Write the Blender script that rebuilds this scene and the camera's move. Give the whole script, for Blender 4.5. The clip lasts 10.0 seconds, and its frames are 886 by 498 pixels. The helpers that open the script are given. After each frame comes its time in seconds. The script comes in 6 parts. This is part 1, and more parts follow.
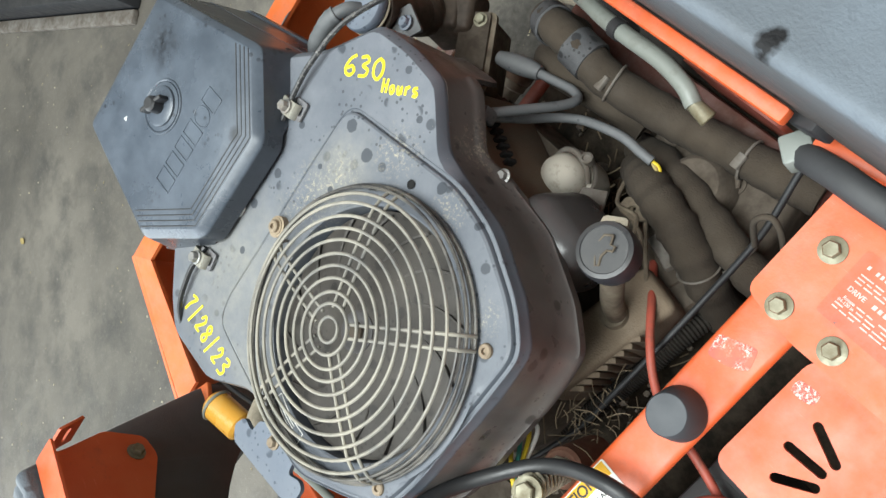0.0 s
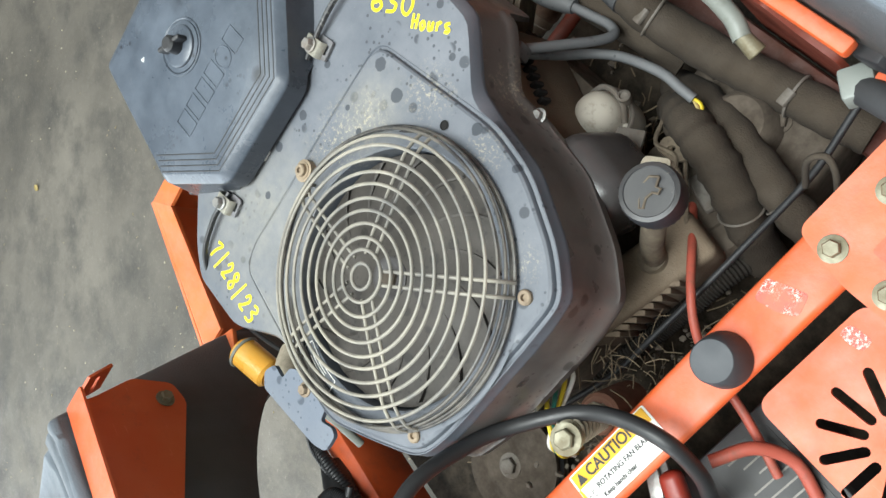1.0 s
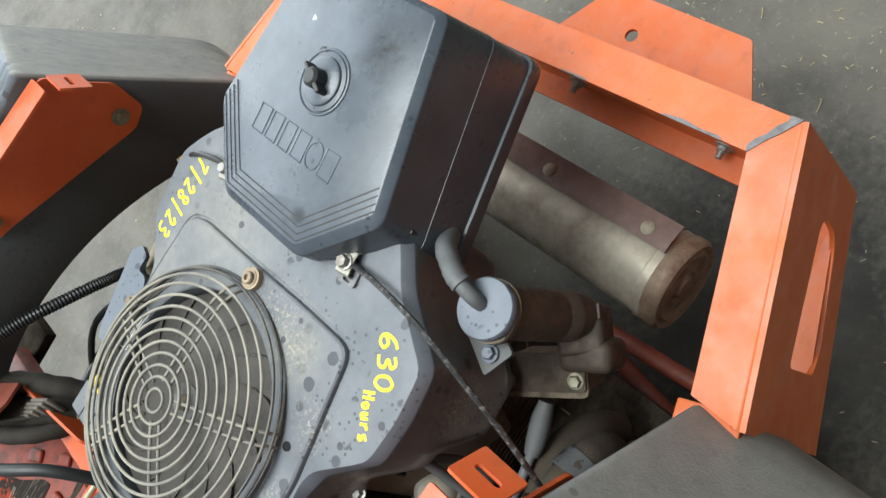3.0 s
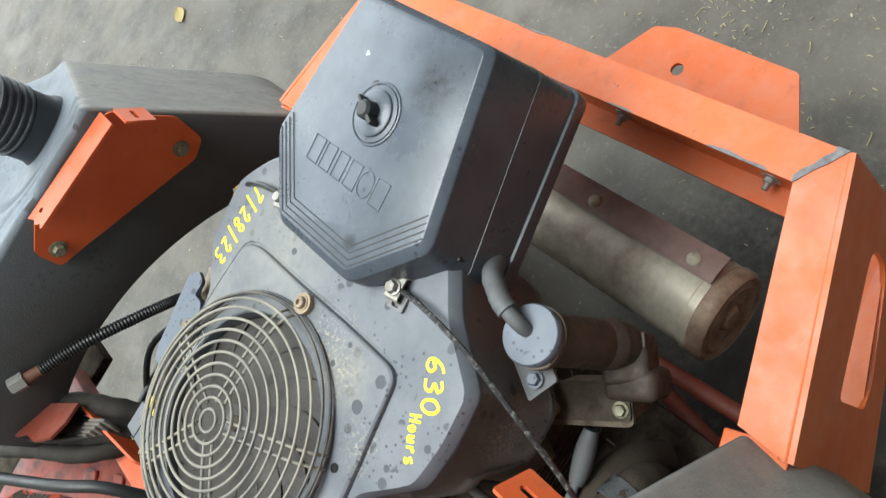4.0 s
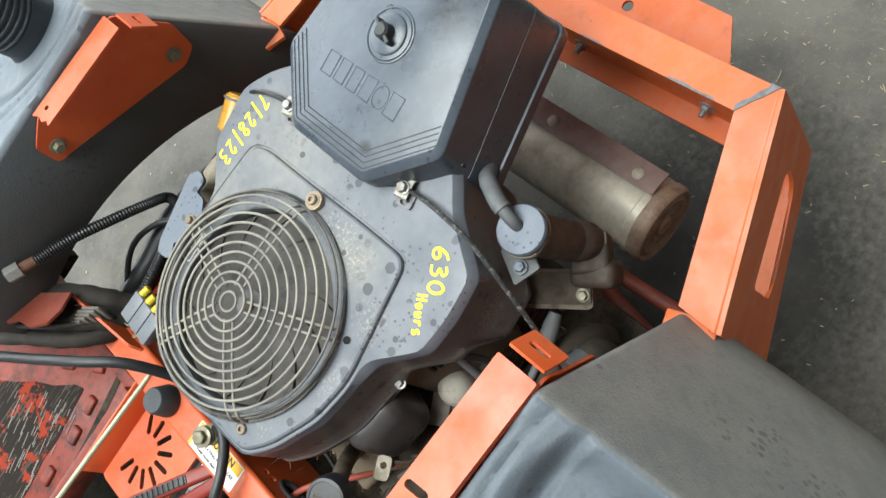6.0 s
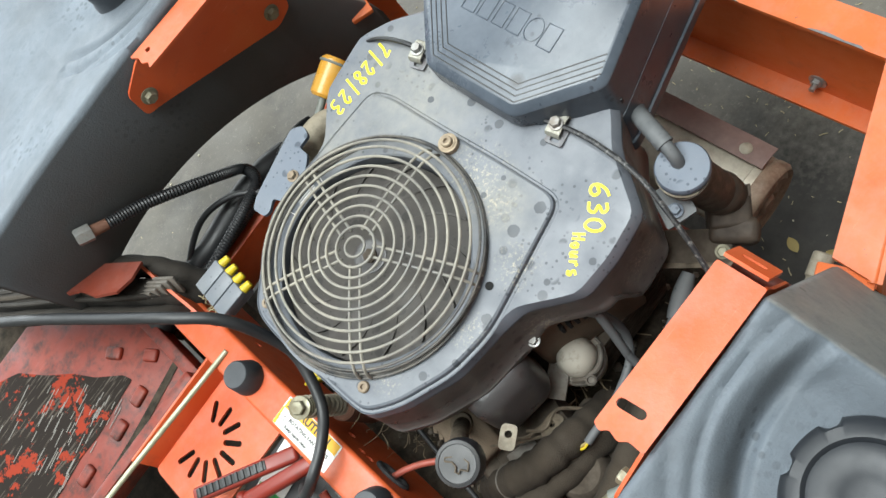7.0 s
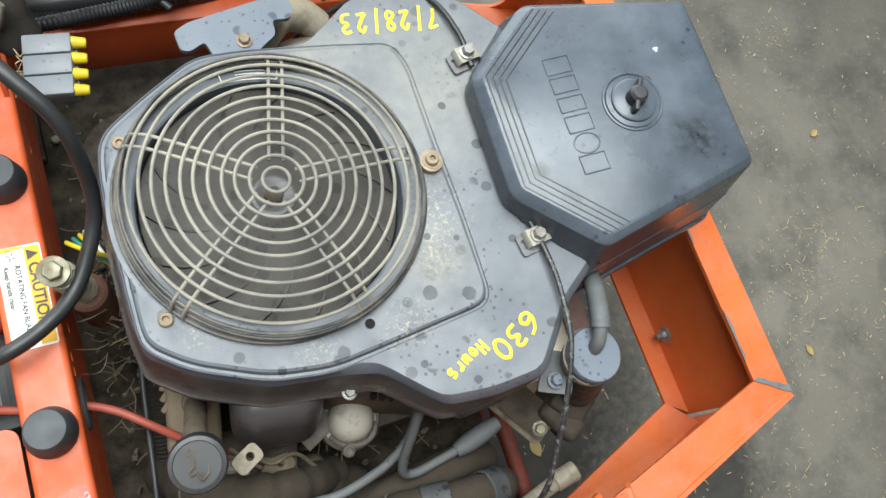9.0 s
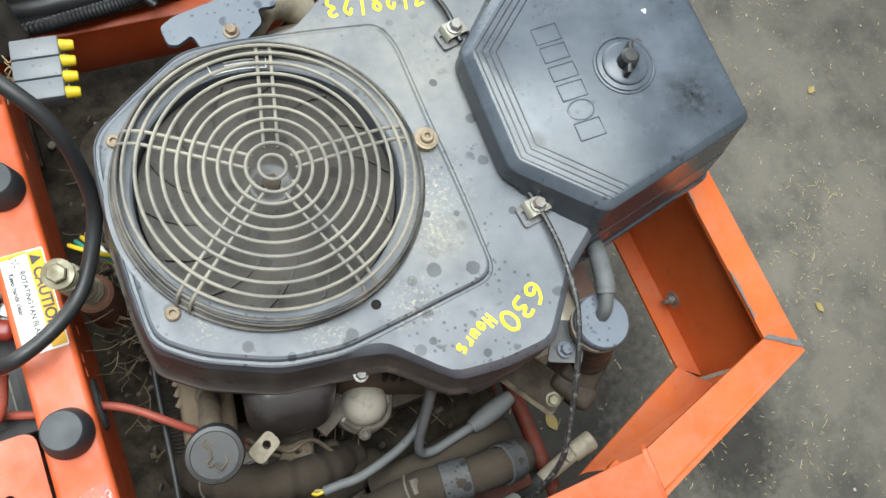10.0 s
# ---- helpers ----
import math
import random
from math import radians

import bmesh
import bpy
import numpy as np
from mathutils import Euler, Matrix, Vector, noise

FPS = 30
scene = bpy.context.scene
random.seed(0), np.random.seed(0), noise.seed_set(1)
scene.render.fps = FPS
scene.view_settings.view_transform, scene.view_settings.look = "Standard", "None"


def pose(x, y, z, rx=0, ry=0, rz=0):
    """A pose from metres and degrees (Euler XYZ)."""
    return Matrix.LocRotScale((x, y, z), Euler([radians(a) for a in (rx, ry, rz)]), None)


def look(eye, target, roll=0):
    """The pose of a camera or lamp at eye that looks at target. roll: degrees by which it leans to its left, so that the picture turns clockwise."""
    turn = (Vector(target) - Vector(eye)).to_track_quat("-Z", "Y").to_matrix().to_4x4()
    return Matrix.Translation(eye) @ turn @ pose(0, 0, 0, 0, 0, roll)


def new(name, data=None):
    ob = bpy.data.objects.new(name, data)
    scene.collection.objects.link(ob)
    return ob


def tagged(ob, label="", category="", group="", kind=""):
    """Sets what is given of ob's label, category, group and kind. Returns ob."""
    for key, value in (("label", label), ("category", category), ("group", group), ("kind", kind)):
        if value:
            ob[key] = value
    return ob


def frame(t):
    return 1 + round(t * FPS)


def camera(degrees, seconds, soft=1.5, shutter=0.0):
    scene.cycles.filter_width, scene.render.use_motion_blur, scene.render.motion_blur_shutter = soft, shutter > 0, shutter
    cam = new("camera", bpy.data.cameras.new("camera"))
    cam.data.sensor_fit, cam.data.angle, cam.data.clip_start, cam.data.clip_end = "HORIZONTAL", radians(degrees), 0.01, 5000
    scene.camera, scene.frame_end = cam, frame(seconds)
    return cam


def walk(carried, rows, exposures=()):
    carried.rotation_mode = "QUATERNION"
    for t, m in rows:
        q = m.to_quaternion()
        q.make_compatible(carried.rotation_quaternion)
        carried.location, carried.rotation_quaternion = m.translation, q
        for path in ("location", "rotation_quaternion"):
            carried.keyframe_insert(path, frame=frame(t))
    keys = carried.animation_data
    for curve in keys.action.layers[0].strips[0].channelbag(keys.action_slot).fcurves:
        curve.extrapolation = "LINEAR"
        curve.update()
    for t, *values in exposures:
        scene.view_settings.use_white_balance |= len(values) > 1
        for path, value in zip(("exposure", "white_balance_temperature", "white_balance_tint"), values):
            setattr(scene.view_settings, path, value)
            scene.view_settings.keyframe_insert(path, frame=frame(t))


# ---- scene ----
cam = camera(58.9, 10.0)
# the camera and its walk: seconds, eye, target, roll
PATH = [
    (0, (-0.368, -0.318, 1.181), (0.714, 0.32, -0.375), -77.8),
    (0.5, (-0.376, -0.3, 1.174), (0.691, 0.41, -0.36), -82.6),
    (0.8, (-0.363, -0.294, 1.177), (0.695, 0.442, -0.352), -83.7),
    (1, (-0.345, -0.3, 1.178), (0.656, 0.461, -0.378), -83.5),
    (1.2, (-0.2888, -0.304, 1.176), (0.5471, 0.4426, -0.232), -80.3),
    (1.5, (-0.129, -0.339, 1.141), (0.625, 0.603, -0.453), -68.8),
    (1.7, (-0.01166, -0.3894, 1.131), (0.5012, 0.5181, -0.3367), -62.5),
    (2, (0.129, -0.446, 1.137), (0.479, 0.541, -0.567), -54.7),
    (2.2, (0.2212, -0.4616, 1.155), (0.417, 0.4437, -0.3887), -55.9),
    (2.5, (0.317, -0.481, 1.181), (0.304, 0.554, -0.53), -61.3),
    (2.7, (0.338, -0.496, 1.204), (0.178, 0.556, -0.489), -65.1),
    (4, (0.333, -0.52, 1.229), (0.136, 0.69, -0.352), -64.7),
    (4.5, (0.325, -0.523, 1.252), (0.127, 0.677, -0.335), -64.7),
    (5, (0.327, -0.538, 1.304), (0.138, 0.554, -0.361), -66.7),
    (5.2, (0.321, -0.54, 1.329), (0.133, 0.487, -0.377), -67.2),
    (6.3, (0.229, -0.512, 1.385), (0.028, 0.402, -0.383), -65.0),
    (6.5, (0.183, -0.5, 1.39), (0.037, 0.418, -0.381), -63.1),
    (6.8, (0.1051, -0.4843, 1.388), (0.06219, 0.3826, -0.1892), -58.6),
    (7, (0.049, -0.437, 1.383), (0.054, 0.5, -0.383), -53.4),
    (7.2, (-0.01374, -0.3807, 1.388), (0.08938, 0.4278, -0.2164), -40.9),
    (7.4, (-0.05353, -0.3182, 1.372), (0.2035, 0.39, -0.2628), -18.3),
    (7.5, (-0.075, -0.288, 1.36), (0.323, 0.422, -0.467), -3.6),
    (7.7, (-0.09233, -0.2672, 1.34), (0.3807, 0.2794, -0.3089), 17.7),
    (8, (-0.111, -0.248, 1.327), (0.491, 0.264, -0.51), 31.8),
    (8.5, (-0.106, -0.238, 1.323), (0.561, 0.222, -0.505), 40.5),
    (9, (-0.102, -0.238, 1.32), (0.566, 0.211, -0.511), 40.0),
    (9.5, (-0.099, -0.24, 1.319), (0.561, 0.2, -0.518), 38.3),
    (10, (-0.101, -0.247, 1.318), (0.545, 0.175, -0.527), 36.8),
]
walk(cam, [(t, look(eye, target, roll)) for t, eye, target, roll in PATH],
     [(0.0, 0.09), (1.0, 0.12), (1.5, 0.20), (2.0, -0.10), (2.5, -0.10), (4.0, -0.05), (5.0, -0.03), (6.5, 0.0), (10.0, 0.0)])

# ---------------------------------------------------------------- light
world = bpy.data.worlds.new("world")
scene.world = world
world.use_nodes = True
_wn = world.node_tree
_sky = _wn.nodes.new("ShaderNodeTexSky")
_sky.sky_type, _sky.sun_disc = "NISHITA", False
_sky.sun_elevation, _sky.sun_rotation = radians(48), radians(-35)
_wn.links.new(_sky.outputs[0], _wn.nodes["Background"].inputs[0])
_wn.nodes["Background"].inputs[1].default_value = 0.10


def area(name, m, w, h, watts, colour):
    lamp = bpy.data.lights.new(name, "AREA")
    lamp.shape, lamp.size, lamp.size_y, lamp.energy, lamp.color = "RECTANGLE", w, h, watts, colour
    ob = new(name, lamp)
    ob.matrix_world = m
    return ob


DOOR_X0, DOOR_X1, DOOR_H, WALL_Y = -3.4, 2.6, 3.7, 3.5
area("door_daylight", look(((DOOR_X0 + DOOR_X1) / 2, WALL_Y - 0.05, DOOR_H / 2), ((DOOR_X0 + DOOR_X1) / 2, 0, DOOR_H / 2)), 5.9, 3.6, 275, (0.87, 0.95, 0.965))
# daylight through a flat rooflight
ROOF_X0, ROOF_X1, ROOF_Y0, ROOF_Y1 = -2.1, 0.9, -0.75, 1.95
area("rooflight_daylight", look(((ROOF_X0 + ROOF_X1) / 2, (ROOF_Y0 + ROOF_Y1) / 2, 4.38), ((ROOF_X0 + ROOF_X1) / 2, (ROOF_Y0 + ROOF_Y1) / 2, 0)), ROOF_X1 - ROOF_X0 - 0.06, ROOF_Y1 - ROOF_Y0 - 0.06, 354, (0.905, 0.965, 0.945))


# ---------------------------------------------------------------- materials


class Nodes:
    """A material with a principled shader and short ways to add nodes to it."""

    def __init__(self, name):
        self.m = bpy.data.materials.new(name)
        self.m.use_nodes = True
        self.t = self.m.node_tree
        self.b = self.t.nodes["Principled BSDF"]
        self.co = self.t.nodes.new("ShaderNodeTexCoord").outputs["Object"]

    def add(self, kind, **inputs):
        n = self.t.nodes.new(kind)
        for key, v in inputs.items():
            k = key.replace("_", " ")
            if isinstance(v, bpy.types.NodeSocket):
                self.t.links.new(v, n.inputs[k])
            else:
                n.inputs[k].default_value = v
        return n

    def noise(self, scale, detail=4.0, rough=0.6, stretch=None):
        co = self.co
        if stretch:
            mp = self.t.nodes.new("ShaderNodeMapping")
            mp.inputs["Scale"].default_value = stretch
            self.t.links.new(co, mp.inputs["Vector"])
            co = mp.outputs[0]
        return self.add("ShaderNodeTexNoise", Vector=co, Scale=scale, Detail=detail, Roughness=rough).outputs["Fac"]

    def ramp(self, fac, a, b, lo=0.0, hi=1.0):
        n = self.t.nodes.new("ShaderNodeMapRange")
        self.t.links.new(fac, n.inputs[0])
        n.inputs[1].default_value, n.inputs[2].default_value = a, b
        n.inputs[3].default_value, n.inputs[4].default_value = lo, hi
        return n.outputs[0]

    def mix(self, fac, a, b):
        n = self.t.nodes.new("ShaderNodeMix")
        n.data_type = "RGBA"
        for sock, v in ((n.inputs[0], fac), (n.inputs[6], a), (n.inputs[7], b)):
            if isinstance(v, bpy.types.NodeSocket):
                self.t.links.new(v, sock)
            else:
                sock.default_value = (*v, 1) if isinstance(v, tuple) else v
        return n.outputs[2]

    def math(self, op, a, b=0.0):
        n = self.t.nodes.new("ShaderNodeMath")
        n.operation = op
        for sock, v in zip(n.inputs, (a, b)):
            if isinstance(v, bpy.types.NodeSocket):
                self.t.links.new(v, sock)
            else:
                sock.default_value = v
        return n.outputs[0]

    def up(self, lo=0.2, hi=0.95):
        """How much a face looks upward, 0 to 1: for settled dust, and for sheen and shade put into colour."""
        g = self.t.nodes.new("ShaderNodeNewGeometry")
        s = self.t.nodes.new("ShaderNodeSeparateXYZ")
        self.t.links.new(g.outputs["Normal"], s.inputs[0])
        return self.ramp(s.outputs[2], lo, hi)

    def near(self, place, radius, soft):
        """1 inside a blob round a place, 0 outside, with an uneven edge."""
        d = self.t.nodes.new("ShaderNodeVectorMath")
        d.operation = "DISTANCE"
        self.t.links.new(self.co, d.inputs[0])
        d.inputs[1].default_value = place
        wob = self.math("MULTIPLY", self.math("SUBTRACT", self.noise(70, 3), 0.5), radius * 0.9)
        return self.ramp(self.math("ADD", d.outputs["Value"], wob), radius, radius - soft)

    def done(self, colour, rough, metal=0.0, bump=None, depth=0.001, spec=0.5):
        for sock, v in (("Base Color", colour), ("Roughness", rough), ("Metallic", metal)):
            if isinstance(v, bpy.types.NodeSocket):
                self.t.links.new(v, self.b.inputs[sock])
            else:
                self.b.inputs[sock].default_value = (*v, 1) if isinstance(v, tuple) else v
        self.b.inputs["Specular IOR Level"].default_value = spec
        if bump is not None:
            n = self.add("ShaderNodeBump", Height=bump, Strength=1.0, Distance=depth)
            self.t.links.new(n.outputs[0], self.b.inputs["Normal"])
        return self.m


def paint_orange(name, base, faded, dirt, rough=0.38, dust=0.34, grime=(0.55, 0.80, 0.55)):
    k = Nodes(name)
    c = k.mix(k.ramp(k.noise(9, 3), 0.4, 0.68), base, faded)
    # dust that settled, rubbed off in patches
    veil = k.math("MULTIPLY", k.up(0.5, 0.98), k.ramp(k.noise(26, 7, 0.75), 0.42, 0.70, 0, dust))
    c = k.mix(veil, c, tuple(0.55 * v + 0.16 for v in base))
    c = k.mix(k.ramp(k.noise(38, 6, 0.7), grime[0], grime[1], 0, grime[2]), c, dirt)
    # long fine scratches and small chips
    c = k.mix(k.ramp(k.noise(34, 3, 0.7, (0.8, 14, 6)), 0.665, 0.70, 0, 0.35), c, tuple(min(v * 1.15 + 0.10, 1) for v in base))
    c = k.mix(k.ramp(k.noise(210, 3, 0.7), 0.69, 0.76, 0, 0.7), c, (0.16, 0.07, 0.04))
    c = k.mix(k.ramp(k.noise(75, 4, 0.75), 0.71, 0.73, 0, 0.85), c, (0.10, 0.075, 0.065))
    r = k.ramp(k.noise(22, 5), 0.3, 0.7, rough - 0.08, rough + 0.2)
    return k.done(c, r, 0, k.noise(420, 2), 0.00012)


ORANGE = paint_orange("orange_paint", (0.60, 0.090, 0.019), (0.62, 0.118, 0.035), (0.28, 0.062, 0.029), 0.44)
DECAL = paint_orange("decal_film", (0.52, 0.070, 0.018), (0.55, 0.095, 0.030), (0.25, 0.052, 0.026), 0.5)
ORANGE_FADED = paint_orange("sun_faded_orange_paint", (0.60, 0.116, 0.022), (0.62, 0.148, 0.040), (0.28, 0.075, 0.030), 0.42)
# frame orange with grime, and darkened further for shade low beside the engine
GRIMY_SHADE_ORANGE = paint_orange("grimy_shaded_orange_paint", (0.105, 0.024, 0.013), (0.070, 0.028, 0.017), (0.020, 0.015, 0.012), 0.65)
ORANGE_WORN = paint_orange("orange_paint_worn", (0.19, 0.021, 0.008), (0.23, 0.032, 0.013), (0.020, 0.012, 0.009), 0.50, 0.10, (0.46, 0.66, 0.85))
# darker, duller orange for the stays, rail web and torn bracket
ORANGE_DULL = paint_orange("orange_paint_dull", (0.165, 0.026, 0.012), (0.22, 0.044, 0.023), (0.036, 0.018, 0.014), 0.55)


def plastic(name, base, dust, amount, rough, grain=900, depth=0.00008, spots=0.0, sparse=0.56, lo=0.2, hi=0.95, drops=(), scuffs=(), dusty=()):
    k = Nodes(name)
    f = k.math("MULTIPLY", k.ramp(k.noise(16, 6, 0.65), 0.32, 0.72, 0.25, 1), k.math("MULTIPLY", k.up(lo, hi), amount))
    c = k.mix(f, base, dust)
    c = k.mix(k.ramp(k.noise(120, 5, 0.75), 0.58, 0.78, 0, 0.35), c, tuple(v * 0.6 for v in base))
    if spots:
        v = k.add("ShaderNodeTexVoronoi", Vector=k.co, Scale=52.0)
        s = k.math("MULTIPLY", k.ramp(v.outputs["Distance"], 0.30, 0.24), k.ramp(k.noise(21, 1), sparse, sparse + 0.04))
        w = k.add("ShaderNodeTexVoronoi", Vector=k.co, Scale=150.0)
        s2 = k.math("MULTIPLY", k.ramp(w.outputs["Distance"], 0.26, 0.2), k.ramp(k.noise(24, 1), sparse + 0.01, sparse + 0.06))
        c = k.mix(k.math("MULTIPLY", k.math("MAXIMUM", s, s2), spots), c, tuple(v * 0.55 for v in base))
        # pale scuffs and specks
        c = k.mix(k.ramp(k.noise(330, 4, 0.8), 0.66, 0.76, 0, 0.6), c, (0.42, 0.38, 0.31))
    for place, radius in dusty:
        c = k.mix(k.math("MULTIPLY", k.near(place, radius, radius), k.ramp(k.noise(45, 6, 0.8), 0.30, 0.65, 0.25, 0.75)), c, (0.27, 0.26, 0.225))
    for place, radius in scuffs:
        c = k.mix(k.math("MULTIPLY", k.near(place, radius, radius), k.ramp(k.noise(260, 5, 0.85), 0.52, 0.62, 0, 0.9)), c, (0.44, 0.39, 0.28))
    plan = k.add("ShaderNodeMapping", Vector=k.co, Scale=(1, 1, 0)).outputs[0] if drops else None
    for place, radius in drops:
        d = k.add("ShaderNodeVectorMath", Vector=plan)
        d.operation = "DISTANCE"
        d.inputs[1].default_value = (place[0], place[1], 0)
        e = k.math("ADD", d.outputs["Value"], k.math("MULTIPLY", k.math("SUBTRACT", k.noise(160, 2), 0.5), radius * 0.5))
        c = k.mix(k.ramp(e, radius, radius * 0.88, 0, 0.9), c, tuple(v * 0.52 for v in base))
    r = k.ramp(k.noise(30, 5), 0.3, 0.7, rough - 0.1, rough + 0.15)
    return k.done(c, r, 0, k.noise(grain, 2), depth)


TOP_Z = 0.682
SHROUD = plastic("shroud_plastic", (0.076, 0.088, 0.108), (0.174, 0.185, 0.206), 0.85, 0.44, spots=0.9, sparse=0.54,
                 drops=[((x, y, TOP_Z), r) for x, y, r in ((0.106, -0.1175, 0.0068), (0.139, -0.127, 0.0066), (0.021, -0.146, 0.0058), (0.124, -0.2, 0.0040), (0.188, -0.035, 0.0052), (0.195, -0.089, 0.0042),
                                                          (0.193, 0.007, 0.0052), (-0.031, -0.147, 0.0040), (0.084, -0.174, 0.0036), (0.119, -0.068, 0.0034), (0.144, -0.076, 0.0030), (0.173, 0.052, 0.0040))],
                 dusty=(((0.17, 0.075, TOP_Z), 0.11), ((0.07, 0.13, TOP_Z), 0.05), ((0.12, -0.09, TOP_Z), 0.05)),
                 scuffs=(((0.132, -0.045, TOP_Z), 0.045), ((0.08, -0.14, TOP_Z), 0.030), ((0.118, -0.085, TOP_Z), 0.030), ((0.0, -0.138, TOP_Z), 0.025), ((-0.09, -0.1, TOP_Z), 0.02)))
# browner and darker than the top of the housing, with spots and scuffs
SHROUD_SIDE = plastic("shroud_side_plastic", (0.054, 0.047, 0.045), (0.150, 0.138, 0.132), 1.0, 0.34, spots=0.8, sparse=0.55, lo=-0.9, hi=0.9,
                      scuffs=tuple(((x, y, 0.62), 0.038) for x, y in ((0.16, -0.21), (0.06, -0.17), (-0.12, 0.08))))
LOBE = plastic("lobe_plastic", (0.046, 0.042, 0.042), (0.105, 0.100, 0.100), 0.6, 0.32, spots=0.5)
COWL = plastic("dusty_cowl", (0.120, 0.088, 0.060), (0.21, 0.162, 0.112), 0.9, 0.85, 500, 0.0006)
BLACK = plastic("black_plastic", (0.016, 0.017, 0.020), (0.10, 0.095, 0.09), 0.35, 0.45)
RUBBER = plastic("rubber", (0.030, 0.031, 0.034), (0.09, 0.088, 0.085), 0.4, 0.62)
GLOSS_BLACK = plastic("gloss_black_plastic", (0.016, 0.018, 0.022), (0.042, 0.047, 0.055), 0.5, 0.46)
NECK_PLASTIC = plastic("neck_plastic", (0.040, 0.046, 0.055), (0.085, 0.095, 0.110), 0.6, 0.55)
CABLE = plastic("cable_jacket", (0.013, 0.014, 0.016), (0.07, 0.068, 0.065), 0.25, 0.42)
GREY_PLASTIC = plastic("grey_plastic", (0.150, 0.170, 0.200), (0.26, 0.26, 0.26), 0.5, 0.5, spots=0.5)
RELAY = plastic("pale_relay_plastic", (0.185, 0.205, 0.190), (0.235, 0.235, 0.210), 0.4, 0.5)
LEAD_GREY = plastic("grey_lead_jacket", (0.085, 0.090, 0.095), (0.190, 0.195, 0.197), 0.6, 0.6, spots=0.8)
WRAP = plastic("cracked_wrap", (0.026, 0.027, 0.030), (0.105, 0.108, 0.112), 0.8, 0.6, 300, 0.0006, spots=1.0, sparse=0.36)
STOP = plastic("stop_rubber", (0.038, 0.043, 0.051), (0.085, 0.088, 0.092), 0.5, 0.6)
CAP_BLUE = plastic("oil_cap_plastic", (0.020, 0.022, 0.028), (0.072, 0.068, 0.062), 0.8, 0.38, spots=0.6)
BLUEGREY = plastic("blue_grey_plastic", (0.125, 0.152, 0.198), (0.20, 0.218, 0.245), 0.6, 0.55, spots=0.95, sparse=0.42)
HOSE = plastic("braided_hose", (0.028, 0.021, 0.0145), (0.064, 0.049, 0.034), 0.9, 0.88, 620, 0.0009)
DUSTY_RUBBER = plastic("dusty_rubber", (0.012, 0.010, 0.008), (0.034, 0.027, 0.020), 0.9, 0.8, 420, 0.0008)


def tank_plastic():
    k = Nodes("tank_plastic")
    # sky sheen put into the colour: upward faces bluish, walls left dark
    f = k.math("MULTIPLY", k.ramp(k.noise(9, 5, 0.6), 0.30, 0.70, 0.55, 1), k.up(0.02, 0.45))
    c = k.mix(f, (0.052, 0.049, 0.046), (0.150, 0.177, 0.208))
    # patchy beige dust on faces towards the rear
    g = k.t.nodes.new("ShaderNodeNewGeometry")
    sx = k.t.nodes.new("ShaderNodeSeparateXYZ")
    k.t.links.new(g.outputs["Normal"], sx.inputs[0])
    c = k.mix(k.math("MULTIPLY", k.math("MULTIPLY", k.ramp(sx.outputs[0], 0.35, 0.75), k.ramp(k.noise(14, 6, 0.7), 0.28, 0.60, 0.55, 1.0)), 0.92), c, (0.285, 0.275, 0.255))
    c = k.mix(k.math("MULTIPLY", f, k.ramp(k.noise(60, 7, 0.85), 0.50, 0.66, 0, 0.5)), c, (0.095, 0.108, 0.126))
    c = k.mix(k.ramp(k.noise(85, 4, 0.8), 0.66, 0.74, 0, 0.6), c, (0.045, 0.047, 0.052))
    v = k.add("ShaderNodeTexVoronoi", Vector=k.co, Scale=95.0)
    blot = k.math("MULTIPLY", k.ramp(v.outputs["Distance"], 0.36, 0.26), k.ramp(k.noise(9, 3, 0.6), 0.54, 0.64))
    c = k.mix(k.math("MULTIPLY", blot, 0.4), c, (0.034, 0.034, 0.036))
    c = k.mix(k.math("MULTIPLY", f, k.ramp(k.noise(380, 3, 0.8), 0.70, 0.78, 0, 0.7)), c, (0.42, 0.43, 0.43))
    for place, radius in (((-0.180, -0.364, 0.786), 0.0100), ((-0.207, -0.391, 0.778), 0.0035)):
        c = k.mix(k.near(place, radius, radius * 0.25), c, (0.008, 0.008, 0.009))
    c = k.mix(k.math("MULTIPLY", k.near((-0.187, -0.364, 0.788), 0.0028, 0.0015), 0.5), c, (0.45, 0.46, 0.47))
    r = k.ramp(k.noise(30, 5), 0.3, 0.7, 0.52, 0.72)
    return k.done(c, r, 0, k.noise(420, 3), 0.0006, 0.3)


TANK = tank_plastic()


